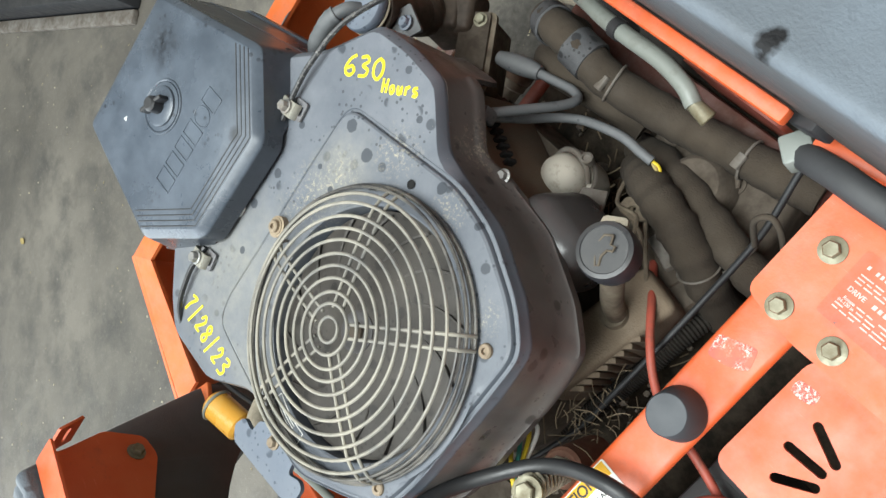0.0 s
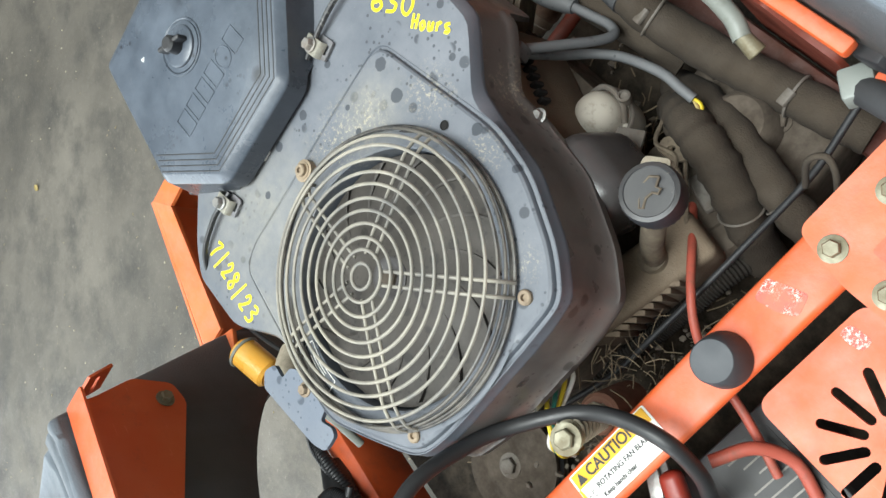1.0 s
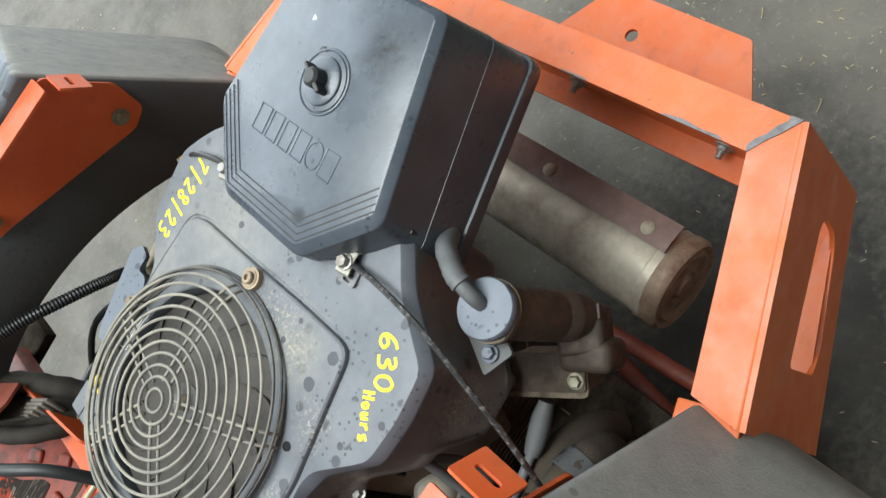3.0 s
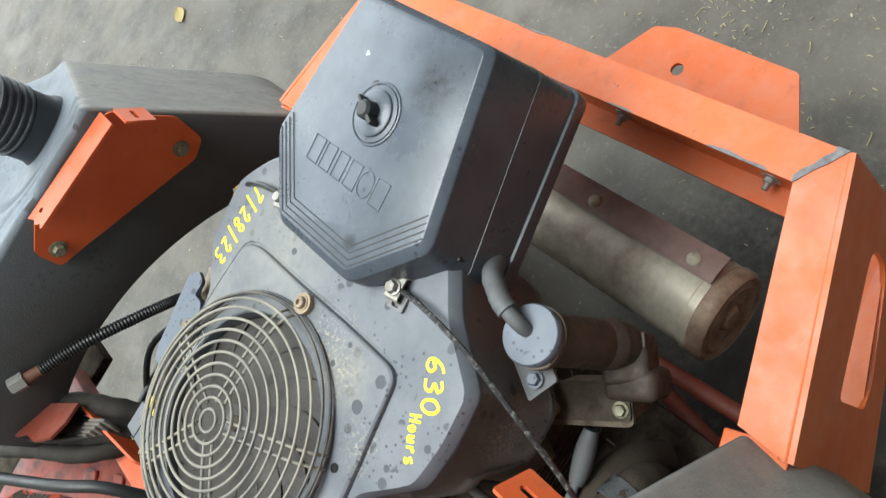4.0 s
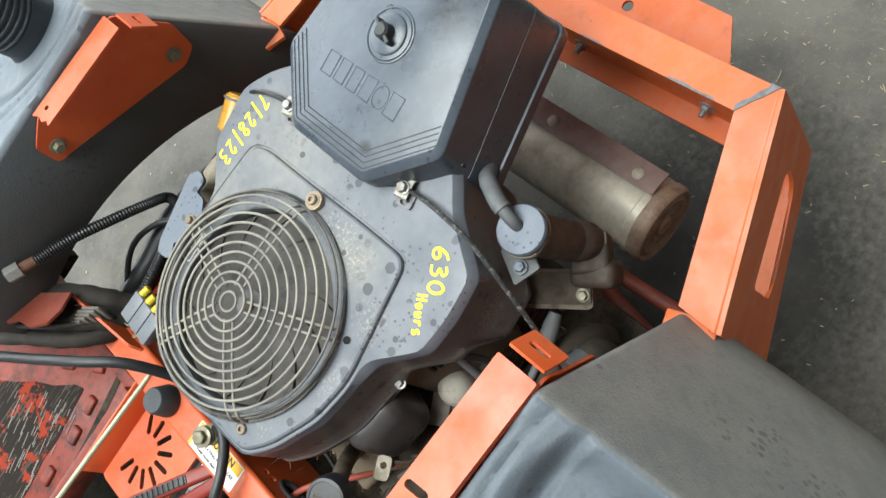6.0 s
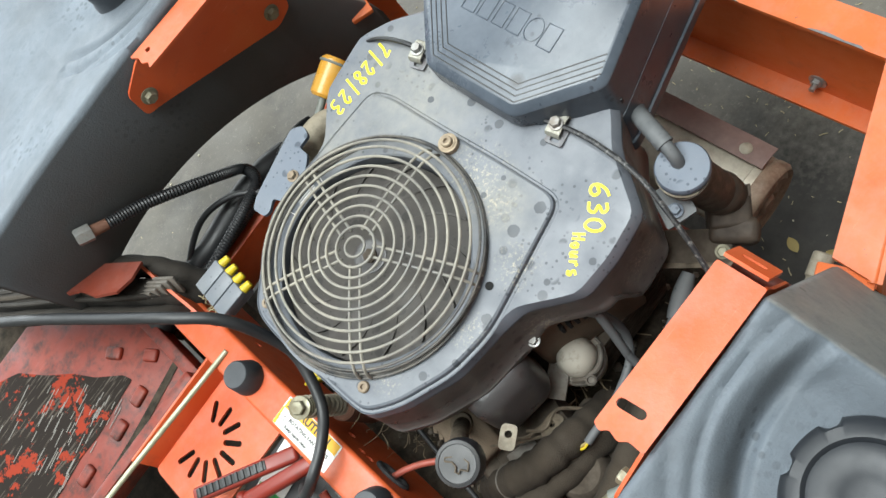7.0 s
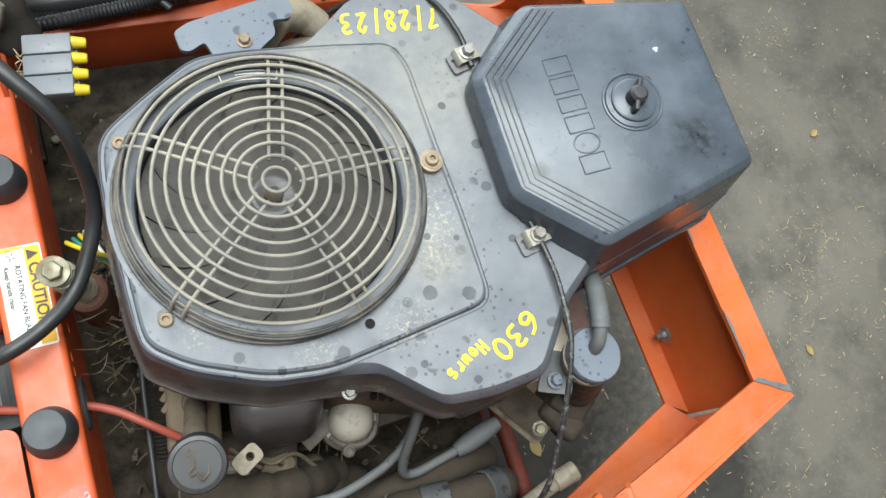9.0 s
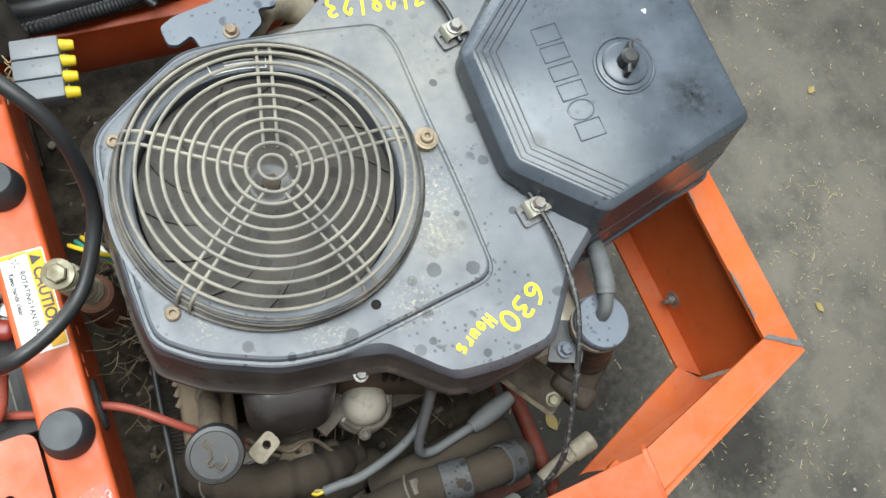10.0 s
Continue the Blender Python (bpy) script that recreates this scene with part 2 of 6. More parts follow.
def cover_plastic():
    k = Nodes("cover_plastic")
    c = k.mix(k.ramp(k.noise(10, 6, 0.7), 0.38, 0.64), (0.052, 0.064, 0.082), (0.094, 0.112, 0.138))
    c = k.mix(k.ramp(k.noise(90, 6, 0.75), 0.60, 0.82, 0, 0.5), c, (0.16, 0.165, 0.172))
    v = k.add("ShaderNodeTexVoronoi", Vector=k.co, Scale=130.0)
    spots = k.math("MULTIPLY", k.ramp(v.outputs["Distance"], 0.34, 0.26), k.ramp(k.noise(17, 3, 0.7), 0.57, 0.62))
    c = k.mix(k.math("MULTIPLY", spots, 0.75), c, (0.022, 0.024, 0.030))
    c = k.mix(k.ramp(k.noise(280, 4, 0.8), 0.69, 0.76, 0, 0.55), c, (0.30, 0.30, 0.29))
    # shade painted on the side faces; the bluish top colour carries its sheen
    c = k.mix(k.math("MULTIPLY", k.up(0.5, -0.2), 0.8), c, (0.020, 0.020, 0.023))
    c = k.mix(k.math("MULTIPLY", k.near((0.381, -0.050, 0.746), 0.034, 0.034), k.ramp(k.noise(130, 6, 0.8), 0.36, 0.60, 0.15, 1.0)), c, (0.009, 0.009, 0.010))
    c = k.mix(k.math("MULTIPLY", k.near((0.225, -0.045, 0.727), 0.010, 0.007), 0.7), c, (0.012, 0.012, 0.013))
    r = k.ramp(k.noise(14, 6, 0.7), 0.3, 0.75, 0.22, 0.40)
    return k.done(c, r, 0, k.noise(1100, 2), 0.00006)


COVER = cover_plastic()


def metal(name, base, rust, amount, rough, metallic=0.9, scale=40, spec=0.5):
    k = Nodes(name)
    f = k.ramp(k.noise(scale, 6, 0.7), 0.62 - 0.3 * amount, 0.80 - 0.2 * amount, 0, amount)
    c = k.mix(f, base, rust)
    m = k.math("SUBTRACT", metallic, k.math("MULTIPLY", f, metallic * 0.9))
    r = k.ramp(k.noise(scale * 2, 4), 0.3, 0.7, rough - 0.1, rough + 0.2)
    return k.done(c, r, m, k.noise(scale * 8, 4), 0.0003, spec)


ZINC = metal("zinc_plate", (0.26, 0.25, 0.185), (0.14, 0.112, 0.06), 0.9, 0.5, 0.6)
CLAMP_ZINC = metal("bright_zinc", (0.38, 0.37, 0.32), (0.19, 0.165, 0.12), 0.7, 0.45, 0.5, 90)
STEEL = metal("bare_steel", (0.36, 0.36, 0.35), (0.17, 0.12, 0.08), 0.6, 0.48)
BRASSY = metal("brown_screw_head", (0.33, 0.26, 0.18), (0.15, 0.11, 0.08), 0.7, 0.6, 0.4)
CAST = metal("dusty_cast_metal", (0.20, 0.185, 0.165), (0.085, 0.068, 0.052), 0.9, 0.75, 0.2, 22)
DARKCAST = metal("grimy_block", (0.096, 0.077, 0.058), (0.042, 0.032, 0.023), 0.9, 0.85, 0.1, 26)
DIRTY_TAN = metal("dirty_tan_tube", (0.155, 0.124, 0.086), (0.060, 0.046, 0.034), 0.8, 0.75, 0.1, 50)
DARKRUST = metal("dark_rusted_steel", (0.070, 0.050, 0.036), (0.032, 0.024, 0.018), 0.8, 0.6, 0.3, 40)
TAN = metal("tan_coated_metal", (0.34, 0.30, 0.23), (0.13, 0.105, 0.075), 0.6, 0.6, 0.1, 60)
MUFFLER = metal("muffler_steel", (0.58, 0.53, 0.43), (0.22, 0.155, 0.105), 0.7, 0.42, 0.35, 17)
RUSTY = metal("rusted_steel", (0.20, 0.095, 0.06), (0.12, 0.055, 0.035), 0.8, 0.75, 0.15, 30)
SHIELD = metal("heat_shield", (0.24, 0.160, 0.140), (0.135, 0.085, 0.070), 0.7, 0.6, 0.25, 18)
END_CAP = metal("stained_end_cap", (0.34, 0.25, 0.18), (0.15, 0.085, 0.055), 0.9, 0.55, 0.3, 30)
WIRE = metal("guard_wire", (0.140, 0.136, 0.128), (0.335, 0.308, 0.252), 0.9, 0.55, 0.10, 16)
WIRE_BLACK = metal("guard_wire_black", (0.040, 0.040, 0.041), (0.19, 0.172, 0.145), 0.8, 0.45, 0.15, 30)
# dirt over a near-black base that stands for shade low in the frame
DECK = metal("dirty_shade_plate", (0.020, 0.017, 0.013), (0.080, 0.064, 0.048), 0.8, 0.85, 0.0, 40, 0.1)
GRIME = metal("oily_grime", (0.090, 0.076, 0.061), (0.20, 0.165, 0.125), 0.8, 0.8, 0.0, 60)
FANMAT = plastic("fan_plastic", (0.024, 0.021, 0.019), (0.082, 0.072, 0.062), 1.0, 0.62, spots=0.6, sparse=0.45)


def plain(name, colour, rough, wear=(0.2, 0.17, 0.13), amount=0.4, scale=60, metallic=0.0):
    k = Nodes(name)
    c = k.mix(k.ramp(k.noise(scale, 5, 0.7), 0.52, 0.78, 0, amount), colour, wear)
    return k.done(c, k.ramp(k.noise(scale / 2, 4), 0.3, 0.7, rough - 0.08, rough + 0.12), metallic, k.noise(700, 2), 0.0001)


YELLOW_INK = plain("yellow_marker", (0.88, 0.74, 0.015), 0.45, (0.62, 0.50, 0.03), 0.5, 300)
YELLOW = plain("yellow_plastic", (0.62, 0.46, 0.02), 0.45)
LABEL_YELLOW = plain("label_yellow", (0.72, 0.38, 0.008), 0.6, (0.5, 0.29, 0.03), 0.4)
LABEL_WHITE = plain("label_white", (0.78, 0.77, 0.73), 0.4, (0.45, 0.41, 0.34), 0.5)
PRINT = plain("black_print", (0.012, 0.012, 0.012), 0.5, (0.1, 0.09, 0.07), 0.2)
FADED_PRINT = plain("faded_print", (0.20, 0.185, 0.165), 0.6, (0.07, 0.06, 0.05), 0.9, 200)
PRINT_PALE = plain("pale_print", (0.46, 0.43, 0.39), 0.5, (0.2, 0.17, 0.14), 0.8, 220)
CRUMB = plain("floor_crumb", (0.40, 0.36, 0.27), 0.8, (0.2, 0.18, 0.14), 0.5)
FLECKED = plain("flecked_cable", (0.018, 0.018, 0.020), 0.45, (0.40, 0.39, 0.36), 0.85, 240)
RED = plain("red_vinyl", (0.216, 0.023, 0.013), 0.42, (0.13, 0.04, 0.03), 0.75)
RED_WIRE = plain("red_wire", (0.34, 0.070, 0.045), 0.5, (0.11, 0.06, 0.042), 0.9)
AMBER = plain("amber_fuel_filter", (0.66, 0.33, 0.05), 0.28, (0.62, 0.40, 0.13), 0.6, 40)
GREEN = plain("green_print", (0.05, 0.36, 0.09), 0.4)
TEAL = plain("teal_wire", (0.02, 0.20, 0.16), 0.45)
# near-black colour that paints the shade inside hollows
HOLLOW_SHADE = plain("hollow_shade", (0.006, 0.006, 0.006), 0.9, (0.01, 0.01, 0.01), 0.3)
WHITE_DAB = plain("white_paint_dab", (0.46, 0.48, 0.48), 0.6, (0.35, 0.35, 0.35), 0.6, 220)
CLEARHOSE = plain("grey_vinyl_hose", (0.205, 0.220, 0.198), 0.40, (0.105, 0.095, 0.075), 0.8, 30)
STRAW = plain("dry_straw", (0.42, 0.35, 0.21), 0.9, (0.13, 0.11, 0.075), 0.8, 60)
TWIG = plain("dusty_twig", (0.165, 0.125, 0.080), 0.9, (0.055, 0.043, 0.030), 0.8, 60)
LEAF = plain("dry_leaf", (0.34, 0.26, 0.10), 0.8, (0.18, 0.13, 0.06), 0.6, 30)
WALLPAINT = plain("shop_wall_paint", (0.50, 0.485, 0.45), 0.8, (0.34, 0.32, 0.29), 0.5, 3)
CEILING = plain("ceiling_board", (0.52, 0.52, 0.51), 0.9, (0.38, 0.37, 0.35), 0.4, 3)
GOLD = plain("plated_rod", (0.40, 0.40, 0.28), 0.45, (0.20, 0.18, 0.12), 0.7, 50, 0.4)


def scuffed():
    """Bright red undercoat, with white flecks where the top coat has lifted."""
    k = Nodes("scuffed_orange_paint")
    c = k.mix(k.ramp(k.noise(40, 4, 0.7), 0.40, 0.60), (0.46, 0.030, 0.008), (0.58, 0.075, 0.016))
    fleck = k.math("MULTIPLY", k.ramp(k.noise(420, 4, 0.8), 0.50, 0.56), k.ramp(k.noise(55, 3, 0.6), 0.44, 0.56))
    c = k.mix(fleck, c, (0.80, 0.74, 0.68))
    return k.done(c, 0.4, 0, fleck, 0.0002)


SCUFF = scuffed()
PALE_DUST = plain("pale_dusty_metal", (0.42, 0.39, 0.33), 0.7, (0.14, 0.115, 0.085), 0.9, 70)
WELD = metal("bare_grey_weld", (0.19, 0.19, 0.20), (0.10, 0.08, 0.07), 0.6, 0.6, 0.4, 80)


# place and radius: painted shade inside the bumper, then a dark patch outside
FLOOR_DARKS = (((0.37, -0.26, 0.0), 0.34), ((0.74, -0.46, 0.0), 0.13))


def floor_material():
    k = Nodes("worn_concrete")
    c = k.mix(k.ramp(k.noise(1.3, 6, 0.6), 0.35, 0.68), (0.084, 0.076, 0.064), (0.176, 0.159, 0.132))
    c = k.mix(k.ramp(k.noise(6, 7, 0.7), 0.46, 0.66, 0, 0.8), c, (0.055, 0.052, 0.047))
    c = k.mix(k.ramp(k.noise(75, 7, 0.85), 0.56, 0.72, 0, 0.7), c, (0.32, 0.29, 0.24))
    c = k.mix(k.ramp(k.noise(24, 7, 0.8), 0.60, 0.72, 0, 0.45), c, (0.30, 0.275, 0.235))
    c = k.mix(k.ramp(k.noise(60, 5, 0.8), 0.60, 0.75, 0, 0.75), c, (0.060, 0.058, 0.056))
    c = k.mix(k.ramp(k.noise(260, 3, 0.8), 0.66, 0.74, 0, 0.8), c, (0.40, 0.36, 0.28))
    # shade below the machine painted into the concrete, and a smaller dark patch beyond
    for place, radius in FLOOR_DARKS:
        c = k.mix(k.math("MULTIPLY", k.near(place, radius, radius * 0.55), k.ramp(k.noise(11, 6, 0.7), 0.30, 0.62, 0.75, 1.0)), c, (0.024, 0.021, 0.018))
    h = k.math("ADD", k.noise(140, 6, 0.75), k.math("MULTIPLY", k.noise(18, 4), 0.6))
    return k.done(c, k.ramp(k.noise(9, 5), 0.3, 0.7, 0.55, 0.85), 0, h, 0.0012)


FLOOR = floor_material()


def peeled_sticker():
    k = Nodes("peeled_black_sticker")
    f = k.ramp(k.noise(17, 5, 0.7), 0.545, 0.575)
    c = k.mix(f, (0.016, 0.011, 0.008), (0.25, 0.030, 0.012))
    c = k.mix(k.math("MULTIPLY", k.ramp(k.noise(42, 3, 0.6, (0.4, 6, 1)), 0.57, 0.61, 0, 0.9), k.ramp(f, 0.6, 0.2)), c, (0.085, 0.070, 0.056))
    return k.done(c, 0.75, 0, f, 0.0006, 0.15)


STICKER = peeled_sticker()

# ---------------------------------------------------------------- mesh helpers
BASE = {}


def thing(name, place, label, category, group="", kind=""):
    """An empty at the base of a thing, which its parts hang from."""
    ob = new(name)
    ob.empty_display_size = 0.02
    ob.location = place
    BASE[ob] = Matrix.Translation(place)
    return tagged(ob, label, category, group, kind)


def finish(bm, smooth=38):
    bmesh.ops.recalc_face_normals(bm, faces=bm.faces)
    me = bpy.data.meshes.new("mesh")
    bm.to_mesh(me)
    bm.free()
    if smooth:
        me.shade_smooth()
        me.set_sharp_from_angle(angle=radians(smooth))
    return me


def part(name, bm, material, parent=None, label="", smooth=38):
    """Links a bmesh, built in world metres, as one mesh object under a thing or a part."""
    me = bm if isinstance(bm, bpy.types.Mesh) else finish(bm, smooth)
    me.name = name
    if not me.materials:
        me.materials.append(material)
    ob = new(name, me)
    if parent:
        ob.parent = parent
        if parent in BASE:
            ob.matrix_parent_inverse = BASE[parent].inverted()
    if label:
        ob["label"] = label
    return ob


def structure(name, bm, material, label, category, smooth=0):
    return tagged(part(name, bm, material, None, "", smooth), label, category, "", "structure")


def M(x, y, z, rx=0, ry=0, rz=0):
    return pose(x, y, z, rx, ry, rz)


def along(a, b):
    """A matrix at a whose z points to b."""
    d = Vector(b) - Vector(a)
    return Matrix.Translation(a) @ d.to_track_quat("Z", "Y").to_matrix().to_4x4()


def box(bm, m, sx, sy, sz, bevel=0.0, seg=2):
    """A box centred on m, with rounded edges."""
    vs = bmesh.ops.create_cube(bm, size=1, matrix=m @ Matrix.Diagonal((sx, sy, sz, 1)))["verts"]
    if bevel:
        es = list({e for v in vs for e in v.link_edges})
        bmesh.ops.bevel(bm, geom=es, offset=bevel, segments=seg, affect="EDGES", profile=0.5)
    return bm


def lathe(bm, m, profile, seg=32, wave=None):
    """Turns (radius, height) pairs round the z axis of m. wave(angle, row) scales the radius."""
    rows = []
    for i, (r, h) in enumerate(profile):
        if r < 1e-6:
            rows.append([bm.verts.new(m @ Vector((0, 0, h)))])
            continue
        row = []
        for s in range(seg):
            a = 2 * math.pi * s / seg
            k = wave(a, i) if wave else 1.0
            row.append(bm.verts.new(m @ Vector((r * k * math.cos(a), r * k * math.sin(a), h))))
        rows.append(row)
    for p, q in zip(rows, rows[1:]):
        for s in range(seg):
            t = (s + 1) % seg
            vs = [p[s % len(p)], p[t % len(p)], q[t % len(q)], q[s % len(q)]]
            vs = [v for n, v in enumerate(vs) if v not in vs[:n]]
            if len(vs) > 2:
                bm.faces.new(vs)
    return bm


def rod(bm, a, b, r, seg=20, r2=None, bevel=0.0):
    h = (Vector(b) - Vector(a)).length
    r2 = r if r2 is None else r2
    c = min(bevel, r * 0.4) if bevel else 0
    prof = [(0, 0), (r - c, 0), (r, c), (r2, h - c), (r2 - c, h), (0, h)] if c else [(0, 0), (r, 0), (r2, h), (0, h)]
    return lathe(bm, along(a, b), prof, seg)


def spline(pts, per=8):
    p = [Vector(v) for v in pts]
    p = [2 * p[0] - p[1]] + p + [2 * p[-1] - p[-2]]
    out = []
    for i in range(1, len(p) - 2):
        for s in range(per):
            t = s / per
            out.append(0.5 * (2 * p[i] + (p[i + 1] - p[i - 1]) * t + (2 * p[i - 1] - 5 * p[i] + 4 * p[i + 1] - p[i + 2]) * t * t
                              + (3 * p[i] - p[i - 1] - 3 * p[i + 1] + p[i + 2]) * t ** 3))
    out.append(p[-2])
    return out


def tube(bm, pts, r, seg=10, per=8, smooth=True, wave=None, flat=1.0):
    """A round hose through the points. wave(n) scales the radius ring by ring; flat squashes it in z."""
    line = spline(pts, per) if smooth else [Vector(v) for v in pts]
    d = (line[1] - line[0]).normalized()
    side = d.orthogonal().normalized()
    rows = []
    for i, c in enumerate(line):
        d = (line[min(i + 1, len(line) - 1)] - line[max(i - 1, 0)]).normalized()
        side = (side - d * side.dot(d)).normalized()
        other = d.cross(side)
        k = wave(i) if wave else 1.0
        row = []
        for s in range(seg):
            a = 2 * math.pi * s / seg
            off = (side * math.cos(a) + other * math.sin(a)) * r * k
            off.z *= flat
            row.append(bm.verts.new(c + off))
        rows.append(row)
    for p, q in zip(rows, rows[1:]):
        for s in range(seg):
            bm.faces.new((p[s], p[(s + 1) % seg], q[(s + 1) % seg], q[s]))
    bm.faces.new(rows[0][::-1])
    bm.faces.new(rows[-1])
    return bm


def ring(bm, m, radius, r, seg=72, sides=7):
    rows = []
    for s in range(seg):
        a = 2 * math.pi * s / seg
        rows.append([bm.verts.new(m @ Vector(((radius + r * math.cos(b)) * math.cos(a), (radius + r * math.cos(b)) * math.sin(a), r * math.sin(b))))
                     for b in (2 * math.pi * n / sides for n in range(sides))])
    for i in range(seg):
        p, q = rows[i], rows[(i + 1) % seg]
        for n in range(sides):
            bm.faces.new((p[n], p[(n + 1) % sides], q[(n + 1) % sides], q[n]))
    return bm


def round_poly(pts, r, n=5):
    """A closed polygon with its corners rounded to about r."""
    out = []
    for i, p in enumerate(pts):
        p = Vector(p)
        a, b = Vector(pts[i - 1]), Vector(pts[(i + 1) % len(pts)])
        k = min(r, 0.45 * (a - p).length, 0.45 * (b - p).length)
        s, e = p + (a - p).normalized() * k, p + (b - p).normalized() * k
        out += [(s * (1 - t) ** 2 + p * 2 * t * (1 - t) + e * t * t) for t in (j / n for j in range(n + 1))]
    return out


def slot(x, y, length, width, turn=0.0, n=5):
    """A round-ended slot as a polygon."""
    out = []
    c, s = math.cos(radians(turn)), math.sin(radians(turn))
    for end in (1, -1):
        for j in range(n + 1):
            a = math.pi * (j / n - 0.5) + (0 if end > 0 else math.pi)
            u, v = end * (length - width) / 2 + width / 2 * math.cos(a), width / 2 * math.sin(a)
            out.append(Vector((x + u * c - v * s, y + u * s + v * c)))
    return out


def plate(bm, m, outer, holes=(), thick=0.004, bevel=0.0):
    """A flat sheet in the xy plane of m, with holes right through it; its top lies at z = 0."""
    edges, start = [], len(bm.verts)
    for loop in (outer, *holes):
        vs = [bm.verts.new((p[0], p[1], 0)) for p in loop]
        edges += [bm.edges.new((vs[i - 1], vs[i])) for i in range(len(vs))]
    faces = [g for g in bmesh.ops.triangle_fill(bm, use_beauty=True, edges=edges)["geom"] if isinstance(g, bmesh.types.BMFace)]
    low = bmesh.ops.extrude_face_region(bm, geom=faces)["geom"]
    bmesh.ops.translate(bm, verts=[g for g in low if isinstance(g, bmesh.types.BMVert)], vec=(0, 0, -thick))
    bm.verts.ensure_lookup_table()
    bmesh.ops.transform(bm, matrix=m, verts=bm.verts[start:])
    return bm


def hexhead(bm, m, r=0.0075, h=0.006, washer=0.0):
    if washer:
        lathe(bm, m, [(0, 0), (washer, 0), (washer, 0.0015), (washer * 0.8, 0.002), (0, 0.002)], 24)
    n = 6
    lathe(bm, m, [(r, 0.0015), (r, h), (r * 0.85, h + 0.0012), (0, h + 0.0012)], n)
    return bm


def text_mesh(words, size, m, depth=0.0002):
    cu = bpy.data.curves.new("words", "FONT")
    cu.body, cu.size, cu.extrude, cu.offset = words, size, depth, size * 0.022
    ob = bpy.data.objects.new("words", cu)
    scene.collection.objects.link(ob)
    me = bpy.data.meshes.new_from_object(ob)
    bpy.data.objects.remove(ob)
    bpy.data.curves.remove(cu)
    me.transform(m)
    return me


def nb():
    return bmesh.new()


def smoothstep(a, b, x):
    k = min(max((x - a) / (b - a), 0.0), 1.0)
    return k * k * (3 - 2 * k)


# ---------------------------------------------------------------- the workshop
b = nb()
box(b, M(0, 0, -0.06), 14, 10, 0.12)
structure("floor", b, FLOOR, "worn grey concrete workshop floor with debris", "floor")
b = nb()
box(b, M((-7 + ROOF_X0) / 2, 0, 4.35), 7 + ROOF_X0, 10, 0.1)
box(b, M((7 + ROOF_X1) / 2, 0, 4.35), 7 - ROOF_X1, 10, 0.1)
box(b, M((ROOF_X0 + ROOF_X1) / 2, (-5 + ROOF_Y0) / 2, 4.35), ROOF_X1 - ROOF_X0, 5 + ROOF_Y0, 0.1)
box(b, M((ROOF_X0 + ROOF_X1) / 2, (5 + ROOF_Y1) / 2, 4.35), ROOF_X1 - ROOF_X0, 5 - ROOF_Y1, 0.1)
structure("ceiling", b, CEILING, "pale board ceiling of the workshop with an open rooflight", "ceiling")
b = nb()
box(b, M(0, -4.5, 2.15), 14, 0.2, 4.3)
structure("wall_south", b, WALLPAINT, "plain painted workshop wall", "wall")
b = nb()
box(b, M(-6.1, -0.5, 2.15), 0.2, 7.8, 4.3)
structure("wall_west", b, WALLPAINT, "plain painted workshop wall", "wall")
b = nb()
box(b, M(6.1, -0.5, 2.15), 0.2, 7.8, 4.3)
structure("wall_east", b, WALLPAINT, "plain painted workshop wall", "wall")
b = nb()
box(b, M((-7 + DOOR_X0) / 2, WALL_Y + 0.1, 2.15), DOOR_X0 + 7, 0.2, 4.3)
box(b, M((7 + DOOR_X1) / 2, WALL_Y + 0.1, 2.15), 7 - DOOR_X1, 0.2, 4.3)
box(b, M((DOOR_X0 + DOOR_X1) / 2, WALL_Y + 0.1, (4.3 + DOOR_H) / 2), DOOR_X1 - DOOR_X0, 0.2, 4.3 - DOOR_H)
structure("wall_north", b, WALLPAINT, "painted workshop wall with a wide open doorway", "wall")

# ---------------------------------------------------------------- mower frame
frame_thing = thing("mower_frame", (0.1, 0, 0.30), "orange painted steel rear frame of a ride-on mower, scratched and dusty", "mower frame")


# rear bumper: a deep channel with its open side towards the engine
BX, BT, BL = 0.512, 0.568, 0.345


def askew(bm):
    """The channel is not quite square to the engine: its far end stands a little nearer."""
    for v in bm.verts:
        v.co.x -= 0.036 * (v.co.y + 0.30)


b = nb()
plate(b, M(0, 0, BT), round_poly([(0.472, -0.284), (BX, -0.309), (BX, 0.309), (0.472, 0.284)], 0.002), (), 0.005)
box(b, M(BX - 0.0025, 0, (BT + BL) / 2), 0.005, 0.617, BT - BL - 0.004)
plate(b, M(0, 0, 0.366), [(0.479, -0.286), (BX - 0.005, -0.306), (BX - 0.005, 0.306), (0.479, 0.286)], (), 0.005)
askew(b)
rear = part("rear_channel", b, ORANGE_FADED, frame_thing, "orange rear channel with chipped paint")
b = nb()
plate(b, M(0, 0, BT + 0.0016), [(0.4710, -0.2838), (0.4745, -0.2862), (0.486, -0.2925), (0.497, -0.3005), (0.5125, -0.3095), (0.5125, -0.2985), (0.508, -0.2995), (0.500, -0.2935), (0.492, -0.2905), (0.484, -0.2845), (0.477, -0.2815)], (), 0.0012)
askew(b)
part("bare_weld", b, WELD, rear, "bare grey weld")
